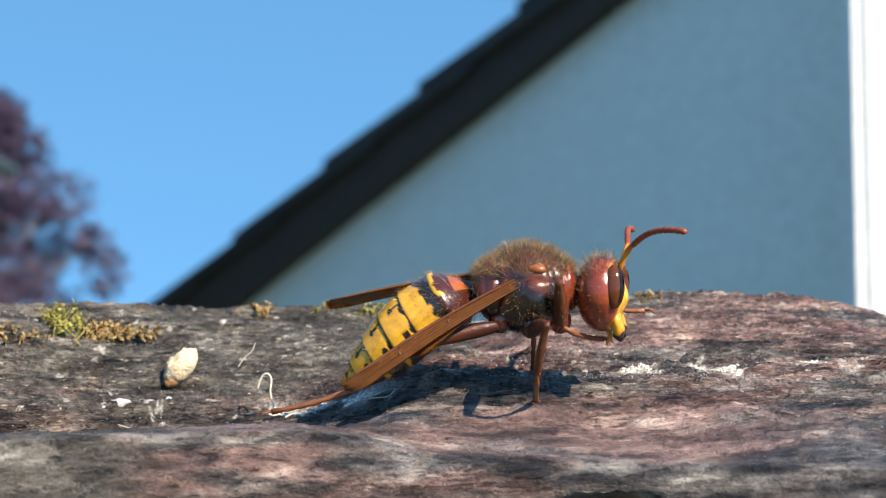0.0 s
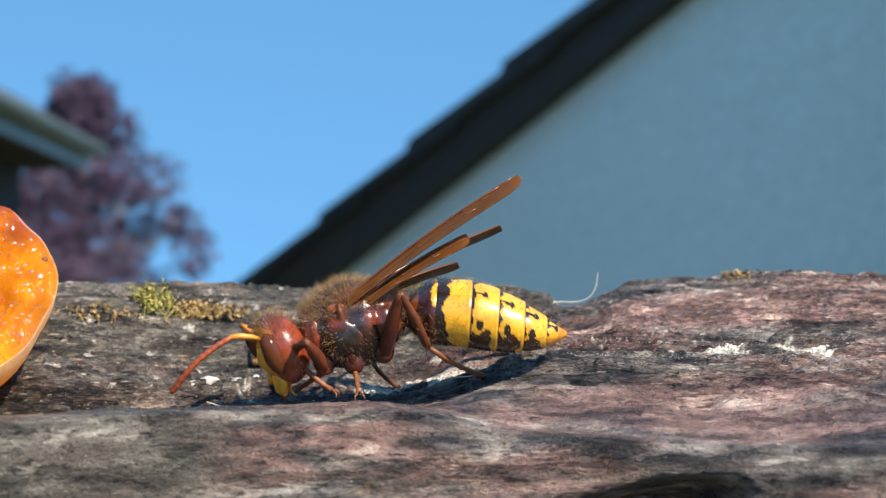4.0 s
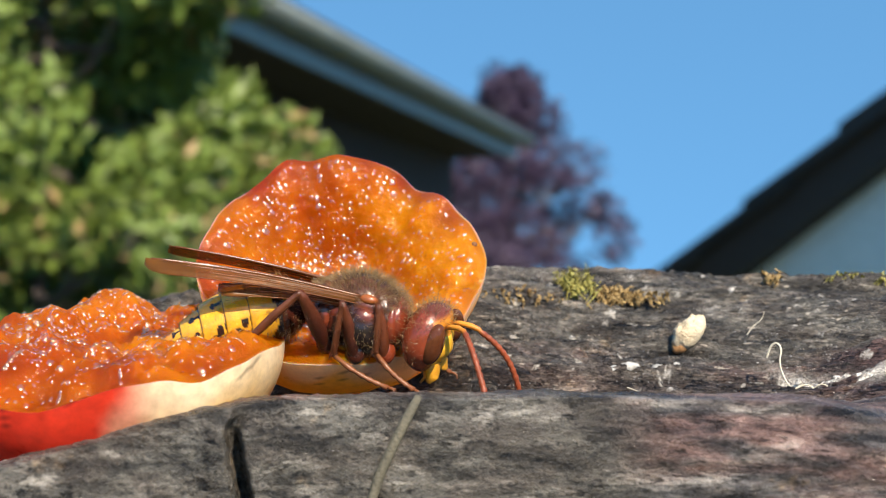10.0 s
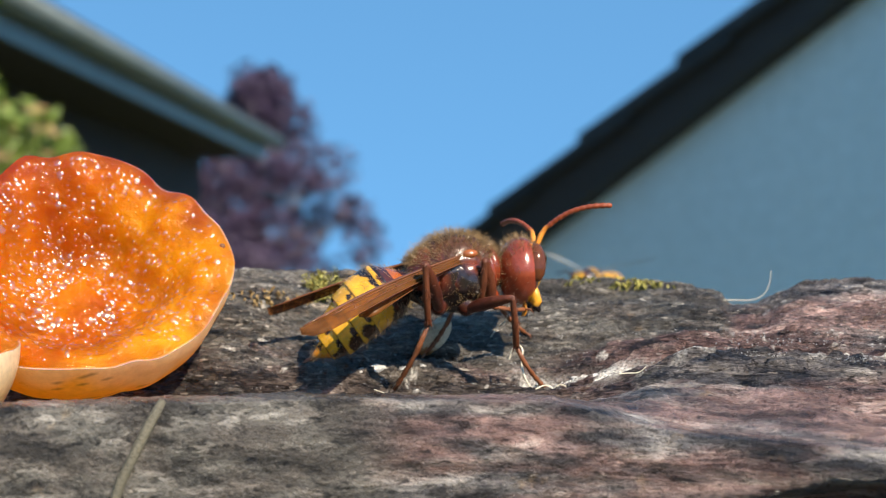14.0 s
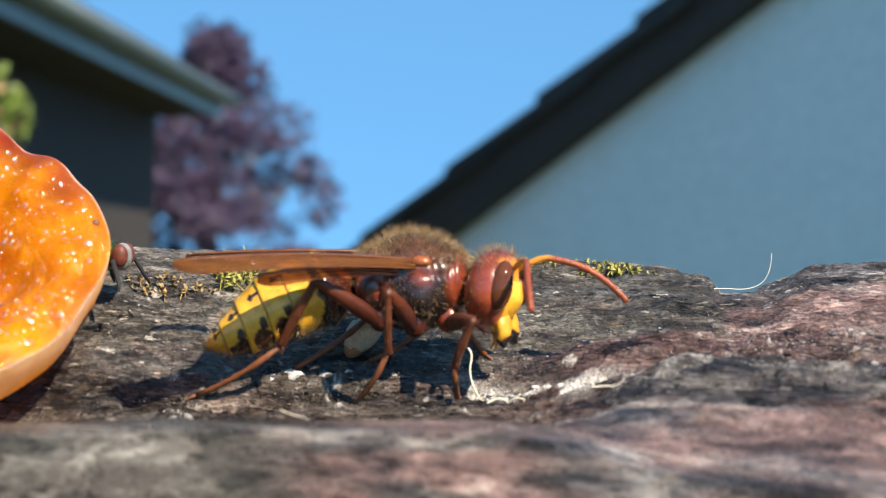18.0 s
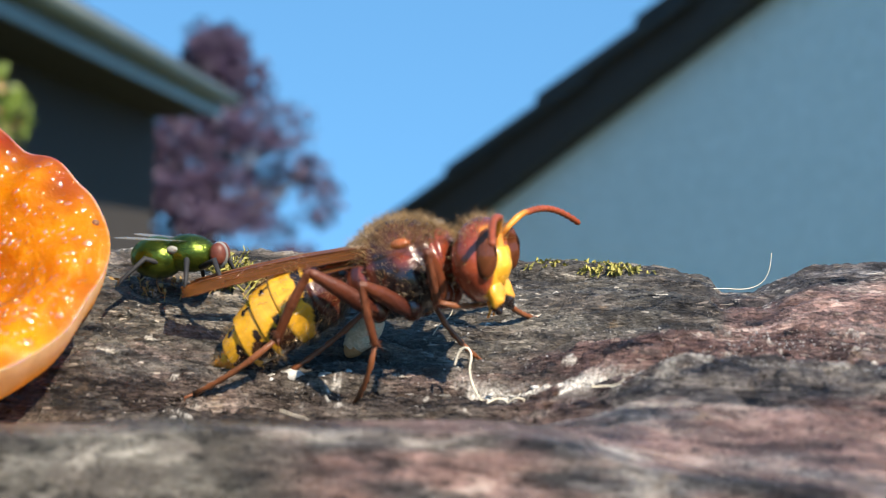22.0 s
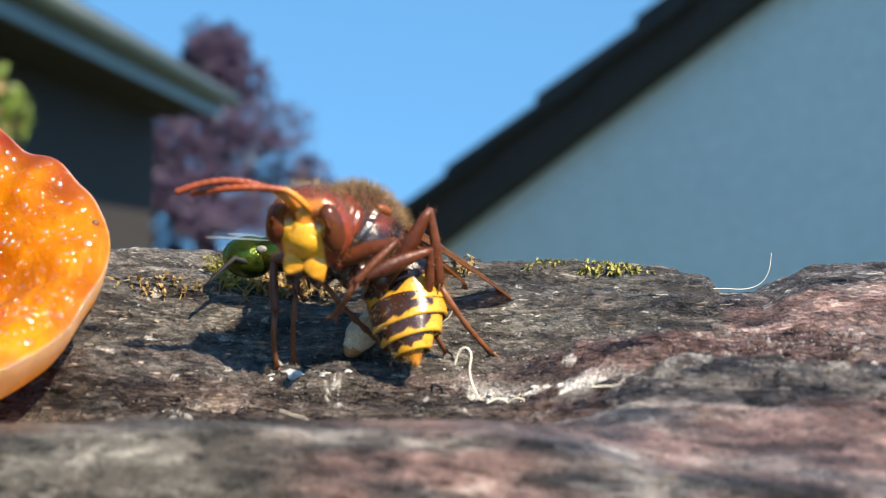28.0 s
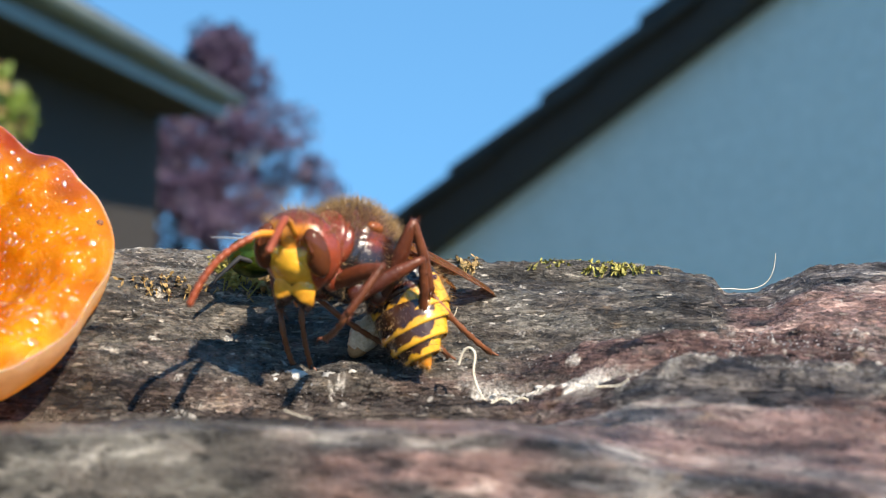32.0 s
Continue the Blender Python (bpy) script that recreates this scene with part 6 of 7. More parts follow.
        (12.0, (-20.23, 103.51, 6.29, 43.50, 20.00, 0.00), (-29.49, 98.21, -0.63), (33.50, -20.00, 0.00), (-7.96, 108.27, 8.24), (-11.02, 100.96, 4.88), (-35.12, 104.60, 2.00), (-26.68, 90.14, 4.03),
         ((-13.43, 108.77, 0.90), (-11.77, 105.85, 4.38), (-21.28, 106.70, 0.46), (-11.92, 104.02, -1.98), (-31.86, 101.94, -0.91), (-22.74, 100.97, -2.53))),
        (12.5, (-19.08, 103.72, 6.64, 36.89, 20.00, 0.00), (-29.57, 98.71, 1.24), (26.89, -14.20, 0.00), (-13.55, 114.92, 10.14), (-5.85, 106.94, 8.99), (-33.33, 100.58, 3.59), (-27.00, 91.38, 4.10),
         ((-14.38, 108.85, 1.02), (-14.84, 108.79, 1.00), (-20.93, 105.65, -0.30), (-11.79, 103.23, -2.10), (-32.76, 101.13, -1.19), (-22.72, 100.98, -2.77))),
        (13.0, (-20.55, 103.40, 6.95, 35.09, 14.33, 0.00), (-29.48, 98.71, 0.28), (25.85, -3.61, -4.95), (-20.16, 109.71, 14.35), (-7.37, 104.38, 11.50), (-34.33, 102.67, 2.89), (-25.57, 90.70, 2.20),
         ((-14.34, 107.25, 0.05), (-15.34, 109.13, 1.23), (-21.73, 105.79, -0.07), (-11.77, 103.63, -2.02), (-32.53, 100.99, -1.31), (-22.78, 100.96, -2.59))),
        (13.5, (-19.59, 103.60, 6.51, 31.81, 10.87, 0.00), (-29.37, 98.98, 0.31), (22.62, -2.32, -5.16), (-17.61, 112.10, 13.53), (-7.68, 102.28, 11.50), (-34.17, 103.97, 3.13), (-26.22, 90.98, 2.66),
         ((-14.79, 107.59, 0.31), (-14.62, 109.73, 1.52), (-21.63, 105.61, -0.18), (-11.13, 102.70, -2.15), (-32.20, 100.99, -1.41), (-23.16, 100.87, -2.76))),
        (14.0, (-19.44, 103.64, 7.27, 25.13, 5.41, 0.00), (-29.91, 99.18, 1.41), (20.00, -1.03, -5.38), (-16.91, 113.45, 11.46), (-7.14, 105.92, 12.97), (-33.55, 100.66, 4.44), (-27.88, 91.51, 4.03),
         ((-14.40, 110.57, 1.93), (-13.65, 104.61, 4.48), (-22.30, 106.28, 0.30), (-11.63, 103.85, -1.97), (-32.96, 101.06, -1.17), (-23.96, 100.69, -2.37))),
        (14.5, (-19.65, 103.60, 7.25, 23.58, 5.41, 0.00), (-30.24, 99.20, 1.49), (18.45, -3.23, -5.38), (-15.91, 113.61, 11.16), (-6.72, 105.71, 11.24), (-33.82, 100.58, 4.72), (-28.44, 91.54, 4.32),
         ((-17.98, 107.71, 0.65), (-14.64, 108.62, 0.89), (-22.29, 106.29, 0.30), (-11.68, 103.34, -2.07), (-33.33, 100.94, -1.18), (-23.85, 100.71, -2.55))),
        (15.5, (-20.33, 103.50, 7.10, 22.45, 9.56, 0.00), (-30.65, 98.91, 1.23), (17.87, 3.99, -4.77), (-15.24, 113.63, 10.21), (-6.84, 105.64, 10.64), (-33.92, 100.10, 4.59), (-28.90, 91.50, 4.13),
         ((-17.26, 107.32, 0.37), (-13.90, 104.58, 3.65), (-22.59, 105.61, -0.07), (-14.80, 102.84, -2.17), (-32.84, 100.57, -1.52), (-23.95, 100.69, -2.41))),
        (16.5, (-19.90, 103.58, 6.15, 21.33, 6.56, 0.00), (-30.83, 98.59, 1.61), (14.75, 3.59, -4.77), (-14.70, 113.51, 9.13), (-8.85, 101.27, 11.96), (-33.55, 99.75, 4.86), (-29.21, 91.98, 4.04),
         ((-16.62, 107.42, 0.40), (-14.13, 104.55, 3.62), (-22.34, 105.67, -0.12), (-16.78, 103.04, -2.08), (-31.96, 100.86, -1.51), (-24.28, 101.33, -2.12))),
        (17.0, (-19.46, 103.66, 6.01, 21.28, 6.56, 0.00), (-30.46, 98.76, 1.52), (14.70, 5.39, -4.77), (-14.81, 113.38, 9.59), (-6.42, 103.70, 10.49), (-33.18, 99.89, 4.93), (-28.95, 92.22, 3.99),
         ((-16.53, 107.33, 0.30), (-14.02, 104.56, 5.83), (-22.24, 105.58, -0.14), (-16.69, 102.96, -2.09), (-31.89, 100.88, -1.54), (-23.94, 101.31, -2.13))),
        (17.5, (-18.97, 103.76, 6.32, 19.28, 7.97, 0.00), (-30.56, 98.89, 1.58), (11.59, -2.25, -3.26), (-14.17, 113.19, 9.53), (-8.64, 99.94, 10.93), (-33.24, 99.97, 5.46), (-28.75, 91.68, 4.56),
         ((-15.96, 107.42, 0.32), (-14.82, 110.71, 2.04), (-22.24, 105.58, -0.14), (-17.05, 102.90, -2.10), (-31.55, 100.99, -1.54), (-23.94, 101.31, -2.13))),
        (18.0, (-17.75, 104.00, 5.66, 1.28, -0.61, 0.00), (-30.54, 100.21, 2.18), (-14.52, -5.89, -1.75), (-4.60, 103.78, 5.33), (-8.85, 96.00, 5.11), (-32.01, 100.65, 7.36), (-29.37, 92.10, 7.71),
         ((-13.32, 108.08, 0.48), (-14.45, 103.40, -2.06), (-21.16, 106.01, -0.00), (-21.11, 101.73, -2.19), (-25.99, 104.21, -0.47), (-31.41, 100.61, -1.84))),
        (18.5, (-18.11, 103.94, 6.52, -6.72, 10.35, 0.00), (-31.12, 101.94, 1.02), (-19.91, -0.14, 0.37), (-10.18, 109.84, 8.60), (-8.59, 97.25, 3.63), (-33.52, 105.21, 5.53), (-33.62, 104.93, 5.35),
         ((-11.05, 108.54, 0.90), (-13.41, 104.74, -1.66), (-20.78, 106.08, 0.00), (-21.11, 101.73, -2.19), (-25.99, 104.21, -0.47), (-31.41, 100.61, -1.84))),
        (19.0, (-18.09, 103.95, 6.86, -10.72, 15.32, 0.00), (-31.05, 104.58, -0.12), (-27.31, 1.62, 2.49), (-7.73, 105.62, 4.37), (-12.29, 95.94, 2.58), (-33.57, 107.04, 4.49), (-33.65, 105.91, 4.09),
         ((-8.62, 108.06, 1.22), (-13.34, 105.06, -1.49), (-20.80, 106.18, 0.07), (-21.05, 101.95, -2.15), (-25.98, 104.21, -0.47), (-31.40, 100.61, -1.84))),
        (19.5, (-18.52, 103.88, 7.03, -10.72, 16.18, 0.00), (-31.09, 104.10, 0.10), (-21.94, -6.09, 6.92), (-6.54, 102.87, 10.84), (-9.82, 95.85, 4.76), (-33.56, 107.00, 4.50), (-33.63, 105.87, 4.10),
         ((-11.98, 109.85, 1.47), (-13.13, 106.19, -0.76), (-20.80, 106.18, 0.07), (-21.04, 101.95, -2.15), (-25.98, 104.21, -0.47), (-31.40, 100.61, -1.84))),
        (20.0, (-18.97, 103.81, 7.13, -10.72, 17.03, 0.00), (-31.09, 103.30, 0.30), (-34.58, -15.80, 11.35), (-10.29, 95.59, 4.94), (-12.25, 94.02, 5.38), (-33.71, 105.20, 4.94), (-34.03, 104.97, 4.68),
         ((-13.58, 110.47, 1.80), (-12.98, 107.02, -0.19), (-20.80, 106.18, 0.07), (-21.04, 101.95, -2.15), (-25.98, 104.21, -0.47), (-31.44, 100.71, -1.75))),
        (20.5, (-19.27, 103.76, 7.18, -9.72, 17.02, 0.00), (-31.03, 102.79, 0.38), (-30.27, -17.68, 12.79), (-10.29, 95.20, 6.80), (-12.03, 95.12, 3.44), (-33.66, 105.05, 4.95), (-33.96, 104.78, 4.70),
         ((-12.85, 110.45, 1.83), (-13.63, 107.54, 0.16), (-20.80, 106.18, 0.07), (-21.04, 101.95, -2.15), (-25.98, 104.21, -0.47), (-31.51, 100.69, -1.74))),
        (21.0, (-19.66, 103.71, 7.15, -8.73, 17.01, 0.00), (-31.10, 102.67, 0.39), (-19.96, -15.56, 14.22), (-13.56, 107.99, 13.22), (-11.66, 100.69, 0.26), (-33.69, 105.16, 4.94), (-34.20, 103.32, 4.83),
         ((-12.52, 105.76, 4.07), (-14.92, 108.78, 1.02), (-15.83, 109.06, 1.22), (-21.04, 101.95, -2.15), (-26.13, 104.07, -0.53), (-31.61, 100.65, -1.78))),
        (21.5, (-19.04, 103.79, 6.89, -7.73, 15.10, 0.00), (-31.00, 102.63, 0.40), (-20.38, -10.76, 9.41), (-12.16, 110.37, 7.34), (-11.23, 97.01, 1.86), (-33.61, 104.94, 4.97), (-33.99, 103.80, 4.79),
         ((-12.67, 112.19, 2.75), (-13.93, 109.62, 1.42), (-14.93, 108.38, 0.77), (-21.04, 101.95, -2.15), (-26.06, 104.09, -0.53), (-31.61, 100.65, -1.78))),
        (22.0, (-18.34, 103.90, 6.57, -6.73, 13.20, 0.00), (-31.00, 103.07, 0.49), (-16.81, 2.04, 4.60), (-7.55, 107.85, 9.73), (-11.12, 94.88, 9.09), (-33.52, 105.25, 5.14), (-33.73, 104.19, 4.84),
         ((-10.64, 112.00, 2.77), (-12.47, 103.75, 4.66), (-13.86, 107.81, 0.35), (-21.04, 101.95, -2.15), (-26.06, 104.09, -0.53), (-31.61, 100.65, -1.78))),
        (22.5, (-17.75, 104.01, 7.07, -8.73, 18.16, 0.00), (-30.59, 102.12, 0.27), (-19.87, 0.39, 2.72), (-6.08, 105.54, 8.22), (-9.49, 95.31, 7.47), (-33.29, 104.08, 4.48), (-33.80, 103.83, 4.30),
         ((-12.26, 112.13, 2.77), (-14.16, 108.48, 0.78), (-13.67, 107.84, 0.35), (-20.25, 102.11, -2.14), (-25.98, 104.21, -0.47), (-31.26, 100.76, -1.78))),
        (23.0, (-18.44, 103.88, 9.05, -16.73, 33.13, 0.00), (-30.04, 102.00, -0.44), (-40.94, -3.26, 0.85), (-7.68, 101.55, 9.85), (-8.33, 100.92, 10.87), (-32.71, 99.79, 3.70), (-34.61, 103.57, 2.95),
         ((-15.34, 105.39, 6.09), (-13.22, 103.66, 6.30), (-12.84, 108.04, 0.43), (-17.47, 104.55, -1.44), (-25.45, 104.44, -0.40), (-30.53, 100.88, -1.85))),
        (23.5, (-20.28, 103.51, 9.07, -18.73, 28.86, 0.00), (-29.75, 101.08, 0.56), (-32.65, 4.04, 13.09), (-9.01, 101.87, 16.03), (-17.66, 104.93, 17.97), (-33.53, 101.59, 4.72), (-34.82, 104.11, 4.04),
         ((-15.07, 111.89, 2.70), (-14.99, 103.42, 3.69), (-13.30, 107.98, 0.42), (-19.10, 103.76, -1.75), (-25.82, 104.35, -0.41), (-30.88, 100.78, -1.84))),
        (24.0, (-18.72, 103.75, 8.10, -25.73, 21.58, 0.00), (-28.75, 107.77, -0.35), (-25.03, -8.73, 4.43), (-7.91, 101.39, 13.85), (-13.61, 93.41, 14.02), (-33.46, 109.07, 6.21), (-34.15, 108.06, 5.86),
         ((-15.31, 105.39, 4.58), (-17.35, 102.04, 4.06), (-13.67, 107.84, 0.35), (-19.82, 102.20, -2.14), (-25.79, 104.26, -0.47), (-29.25, 97.19, 3.65))),
        (24.5, (-18.40, 103.78, 7.04, -30.73, 4.43, 0.00), (-31.93, 109.82, 3.34), (-41.60, -12.75, 5.60), (-8.79, 100.03, 5.41), (-10.96, 99.17, 3.08), (-32.52, 112.57, 7.02), (-34.15, 109.81, 7.15),
         ((-14.01, 110.21, 1.74), (-14.38, 107.44, 0.15), (-13.66, 107.84, 0.35), (-23.13, 100.17, -2.39), (-25.79, 104.26, -0.47), (-27.90, 98.63, 2.34))),
        (25.0, (-19.76, 103.58, 7.96, -50.73, 15.36, 0.00), (-27.72, 103.57, 0.38), (-76.96, -12.86, -4.71), (-10.41, 98.91, 7.88), (-20.10, 90.81, 6.81), (-29.01, 115.44, 5.64), (-33.98, 109.63, 3.50),
         ((-17.62, 106.96, 0.20), (-21.28, 100.27, 2.17), (-13.87, 107.91, 0.41), (-25.61, 104.71, -0.22), (-24.93, 104.67, -0.34), (-33.02, 101.04, -1.24))),
        (25.5, (-21.77, 103.19, 7.60, -78.73, 15.88, 0.00), (-20.68, 103.88, 0.72), (-85.07, -14.28, -1.54), (-16.36, 91.41, 6.94), (-28.48, 94.53, 6.21), (-24.11, 117.05, 4.37), (-27.49, 116.40, 4.32),
         ((-19.66, 106.40, 0.00), (-26.39, 104.31, -0.35), (-13.41, 107.97, 0.42), (-25.42, 104.35, -0.46), (-14.15, 108.48, 0.78), (-27.00, 104.36, -0.23))),
        (26.5, (-21.55, 103.24, 7.99, -100.73, 17.32, 0.00), (-18.96, 104.84, 0.65), (-94.08, -13.20, -3.57), (-18.43, 91.63, 13.20), (-28.78, 91.93, 9.11), (-17.03, 116.45, 4.23), (-23.78, 117.56, 4.33),
         ((-20.30, 100.47, 2.40), (-26.94, 104.17, -0.35), (-15.64, 107.97, 0.60), (-25.69, 104.59, -0.28), (-13.10, 108.31, 0.62), (-21.70, 106.72, 0.53))),
        (27.5, (-20.87, 103.40, 8.31, -115.73, 18.75, 0.00), (-17.37, 105.58, 0.61), (-98.09, -14.11, -5.60), (-19.22, 92.46, 14.37), (-30.66, 95.00, 8.76), (-13.03, 115.02, 4.70), (-17.18, 117.29, 5.43),
         ((-22.06, 100.10, 3.64), (-26.94, 104.17, -0.35), (-16.02, 107.92, 0.63), (-25.98, 104.93, -0.04), (-12.86, 108.24, 0.56), (-19.87, 107.38, 0.71))),
        (28.0, (-21.28, 103.37, 8.63, -116.74, 21.35, 0.00), (-17.25, 104.27, 0.81), (-98.82, -18.84, -6.44), (-29.62, 95.13, 11.79), (-29.86, 93.68, 11.59), (-12.89, 114.64, 4.12), (-17.18, 117.31, 5.43),
         ((-22.06, 100.10, 3.75), (-26.94, 104.17, -0.35), (-16.02, 107.92, 0.63), (-25.98, 104.93, -0.04), (-12.86, 108.24, 0.56), (-19.87, 107.38, 0.71))),
        (28.5, (-21.52, 103.30, 8.25, -117.74, 18.71, 0.00), (-17.06, 105.83, 0.58), (-101.70, -12.47, -9.72), (-23.67, 90.59, 12.48), (-28.68, 91.66, 9.78), (-12.96, 114.53, 4.13), (-17.17, 117.25, 5.43),
         ((-23.11, 99.86, 4.17), (-26.98, 104.06, -0.41), (-15.99, 107.72, 0.50), (-26.04, 104.61, -0.22), (-13.01, 108.22, 0.55), (-19.50, 107.55, 0.70))),
        (29.0, (-21.83, 103.22, 7.80, -118.74, 15.08, 0.00), (-16.72, 105.87, 0.80), (-106.58, -6.10, -13.00), (-20.68, 90.50, 8.62), (-28.62, 91.82, 6.61), (-13.11, 114.38, 4.06), (-17.15, 117.12, 5.44),
         ((-23.98, 99.66, 4.52), (-27.09, 103.93, -0.47), (-15.95, 107.52, 0.38), (-26.06, 104.40, -0.35), (-13.11, 108.11, 0.49), (-19.50, 107.55, 0.70))),
        (29.5, (-21.63, 103.26, 7.84, -117.74, 16.44, 0.00), (-16.88, 105.87, 0.59), (-101.61, -7.84, -9.37), (-19.77, 91.83, 13.18), (-30.36, 93.39, 8.99), (-13.15, 114.75, 4.31), (-17.17, 117.27, 5.43),
         ((-23.10, 99.86, 3.81), (-26.20, 104.36, -0.35), (-15.76, 107.55, 0.38), (-25.10, 104.63, -0.34), (-13.01, 108.22, 0.55), (-19.50, 107.55, 0.70))),
        (30.0, (-21.40, 103.31, 8.04, -116.74, 16.81, 0.00), (-17.04, 105.88, 0.59), (-102.63, -7.57, -5.75), (-26.25, 91.44, 12.58), (-30.48, 95.38, 12.48), (-13.16, 115.07, 4.69), (-17.18, 117.35, 5.42),
         ((-23.11, 99.86, 4.35), (-25.94, 104.43, -0.35), (-15.76, 107.55, 0.38), (-24.94, 104.77, -0.28), (-12.93, 108.23, 0.56), (-19.50, 107.55, 0.70))),
        (30.5, (-21.28, 103.37, 8.64, -116.74, 20.84, 0.00), (-17.43, 104.88, 0.63), (-102.84, -11.91, -6.45), (-23.51, 90.13, 11.24), (-30.86, 94.67, 10.26), (-13.43, 115.01, 4.40), (-17.17, 117.28, 5.43),
         ((-22.74, 99.95, 2.37), (-26.13, 104.38, -0.35), (-15.95, 107.52, 0.38), (-25.13, 104.73, -0.28), (-12.93, 108.23, 0.56), (-19.86, 107.38, 0.71))),
        (31.0, (-21.87, 103.23, 8.08, -115.74, 18.60, 0.00), (-17.94, 103.95, 0.67), (-104.70, -17.41, -7.90), (-24.09, 89.94, 9.51), (-31.15, 95.12, 10.75), (-13.85, 115.06, 4.05), (-17.15, 117.20, 5.44),
         ((-24.05, 105.39, -0.03), (-26.20, 104.36, -0.35), (-16.10, 107.50, 0.38), (-25.31, 104.68, -0.28), (-12.99, 108.12, 0.49), (-20.24, 107.31, 0.70))),
        (31.5, (-21.91, 103.17, 7.38, -116.74, 13.33, 0.00), (-17.31, 105.28, 0.58), (-101.25, -13.83, -8.82), (-20.82, 90.88, 12.22), (-30.15, 92.87, 8.36), (-14.03, 115.10, 4.37), (-17.13, 117.07, 5.45),
         ((-22.67, 99.96, 2.30), (-26.04, 104.50, -0.29), (-15.95, 107.52, 0.38), (-24.97, 104.87, -0.22), (-12.93, 108.23, 0.56), (-19.86, 107.38, 0.71))),
        (32.0, (-21.90, 103.19, 7.55, -117.56, 15.52, 0.00), (-16.99, 105.18, 0.61), (-105.52, -20.54, -5.28), (-23.62, 89.77, 8.75), (-28.94, 92.31, 5.07), (-14.46, 115.17, 4.35), (-17.46, 117.14, 5.44),
         ((-22.81, 99.93, 2.37), (-26.15, 104.58, -0.23), (-16.03, 107.51, 0.38), (-25.05, 104.85, -0.22), (-13.22, 108.30, 0.62), (-19.77, 107.50, 0.70))),
    ]
    flying = ((4.4, 8.05),)
    flat = [np.concatenate([np.ravel(np.array(part, float)) for part in (r[1], r[2], r[3], r[4], r[5], r[6], r[7], r[8])]) for r in rows]
    times = [r[0] for r in rows]
    keyed = {}

    def note(ob, t, m):
        keyed.setdefault(ob, []).append((t, m))

    P = HORNET
    steps = sorted(set([round(0.1 * i, 1) for i in range(321)]))
    for t in steps:
        i = max(k for k in range(len(times)) if times[k] <= t + 1e-6)
        j = min(i + 1, len(times) - 1)
        f = 0 if i == j else (t - times[i]) / (times[j] - times[i])
        g = f * f * (3 - 2 * f)
        v = flat[i] * (1 - g) + flat[j] * g
        air = any(a < t < b for a, b in flying)
        body = pose(v[0] * MM, v[1] * MM, v[2] * MM, v[5], -v[4], v[3])
        turn = body.to_3x3()
        inv = turn.transposed()
        origin = Vector(v[0:3])

        def local(k):
            return inv @ (Vector(v[k:k + 3]) - origin) / HORNET_SIZE
        note(P["thing"], t, TILT @ body)
        # abdomen: its -x looks at the tip
        tip = local(6)
        note(P["abdomen"], t, aim(WAIST, WAIST * 2 - tip, ((tip - WAIST).z, 0, -(tip - WAIST).x)))
        drawn_in = 1 - (tip - WAIST).length / ABDOMEN_LONG    # the plates slide into one another
        for k in range(6):
            for name in ("plate", "fur"):
                ob, back = P[name, k]
                note(ob, t, Matrix.Translation((back * drawn_in * MM, 0, 0)))
        head = inv @ pose(0, 0, 0, v[11], -v[10], v[9]).to_3x3()
        hm = head.to_4x4()
        hm.translation = NECK * MM
        note(P["head"], t, hm)
        for k, s, key in ((12, 1, "feeler_L"), (15, -1, "feeler_R")):
            base = Vector((2.72, 0.5 * s, 1.35)) * HEAD_SIZE
            q = head.transposed() @ (local(k) - NECK)
            note(P[key], t, aim(base, q, (0.25, 0, 1)))
        for k, s, key in ((18, 1, "L"), (21, -1, "R")):
            base = Vector((0.9, 2.3 * s, 1.8))
            q = local(k)
            if air:
                q = base + (q - base + Vector((0, 0, (5.0 if round(t * 10) % 2 else -4.0)))).normalized() * WING_LONG
            up = Vector((0, 0.22 * s, 1)) if not air else Vector((-0.5, 0.2 * s, 1))
            note(P["fore" + key], t, aim(base, q, up))
            note(P["hind" + key], t, aim(base + Vector((-0.9, 0, -0.2)), q + Vector((-1.0, -0.5 * s, -1.0)), up))
        k = 24
        for kind in ("front", "middle", "hind"):
            hip, fe, ti, ta, w = LEGS[kind]
            for s, sk in ((1, "L"), (-1, "R")):
                foot = local(k)
                moved = (Vector(flat[j][k:k + 3]) - Vector(flat[i][k:k + 3])).length
                lift = min(1.6, moved * 0.25) * math.sin(math.pi * g)
                foot = foot + inv @ Vector((0, 0, lift)) / HORNET_SIZE
                k += 3
                start = Vector((hip[0], hip[1] * s, hip[2]))
                pole = Vector(({"front": 0.25, "middle": 0.05, "hind": -0.15}[kind], 0.75 * s, 1.0))
                knee, ankle, toe = limb(start, foot, fe, ti, ta, pole)
                note(P["femur", kind, sk], t, aim(start, knee, pole))
                note(P["tibia", kind, sk], t, aim(knee, ankle, pole))
                note(P["tarsus", kind, sk], t, aim(ankle, toe, (0, 0, 1)))
    for ob, poses in keyed.items():
        walk(ob, poses)
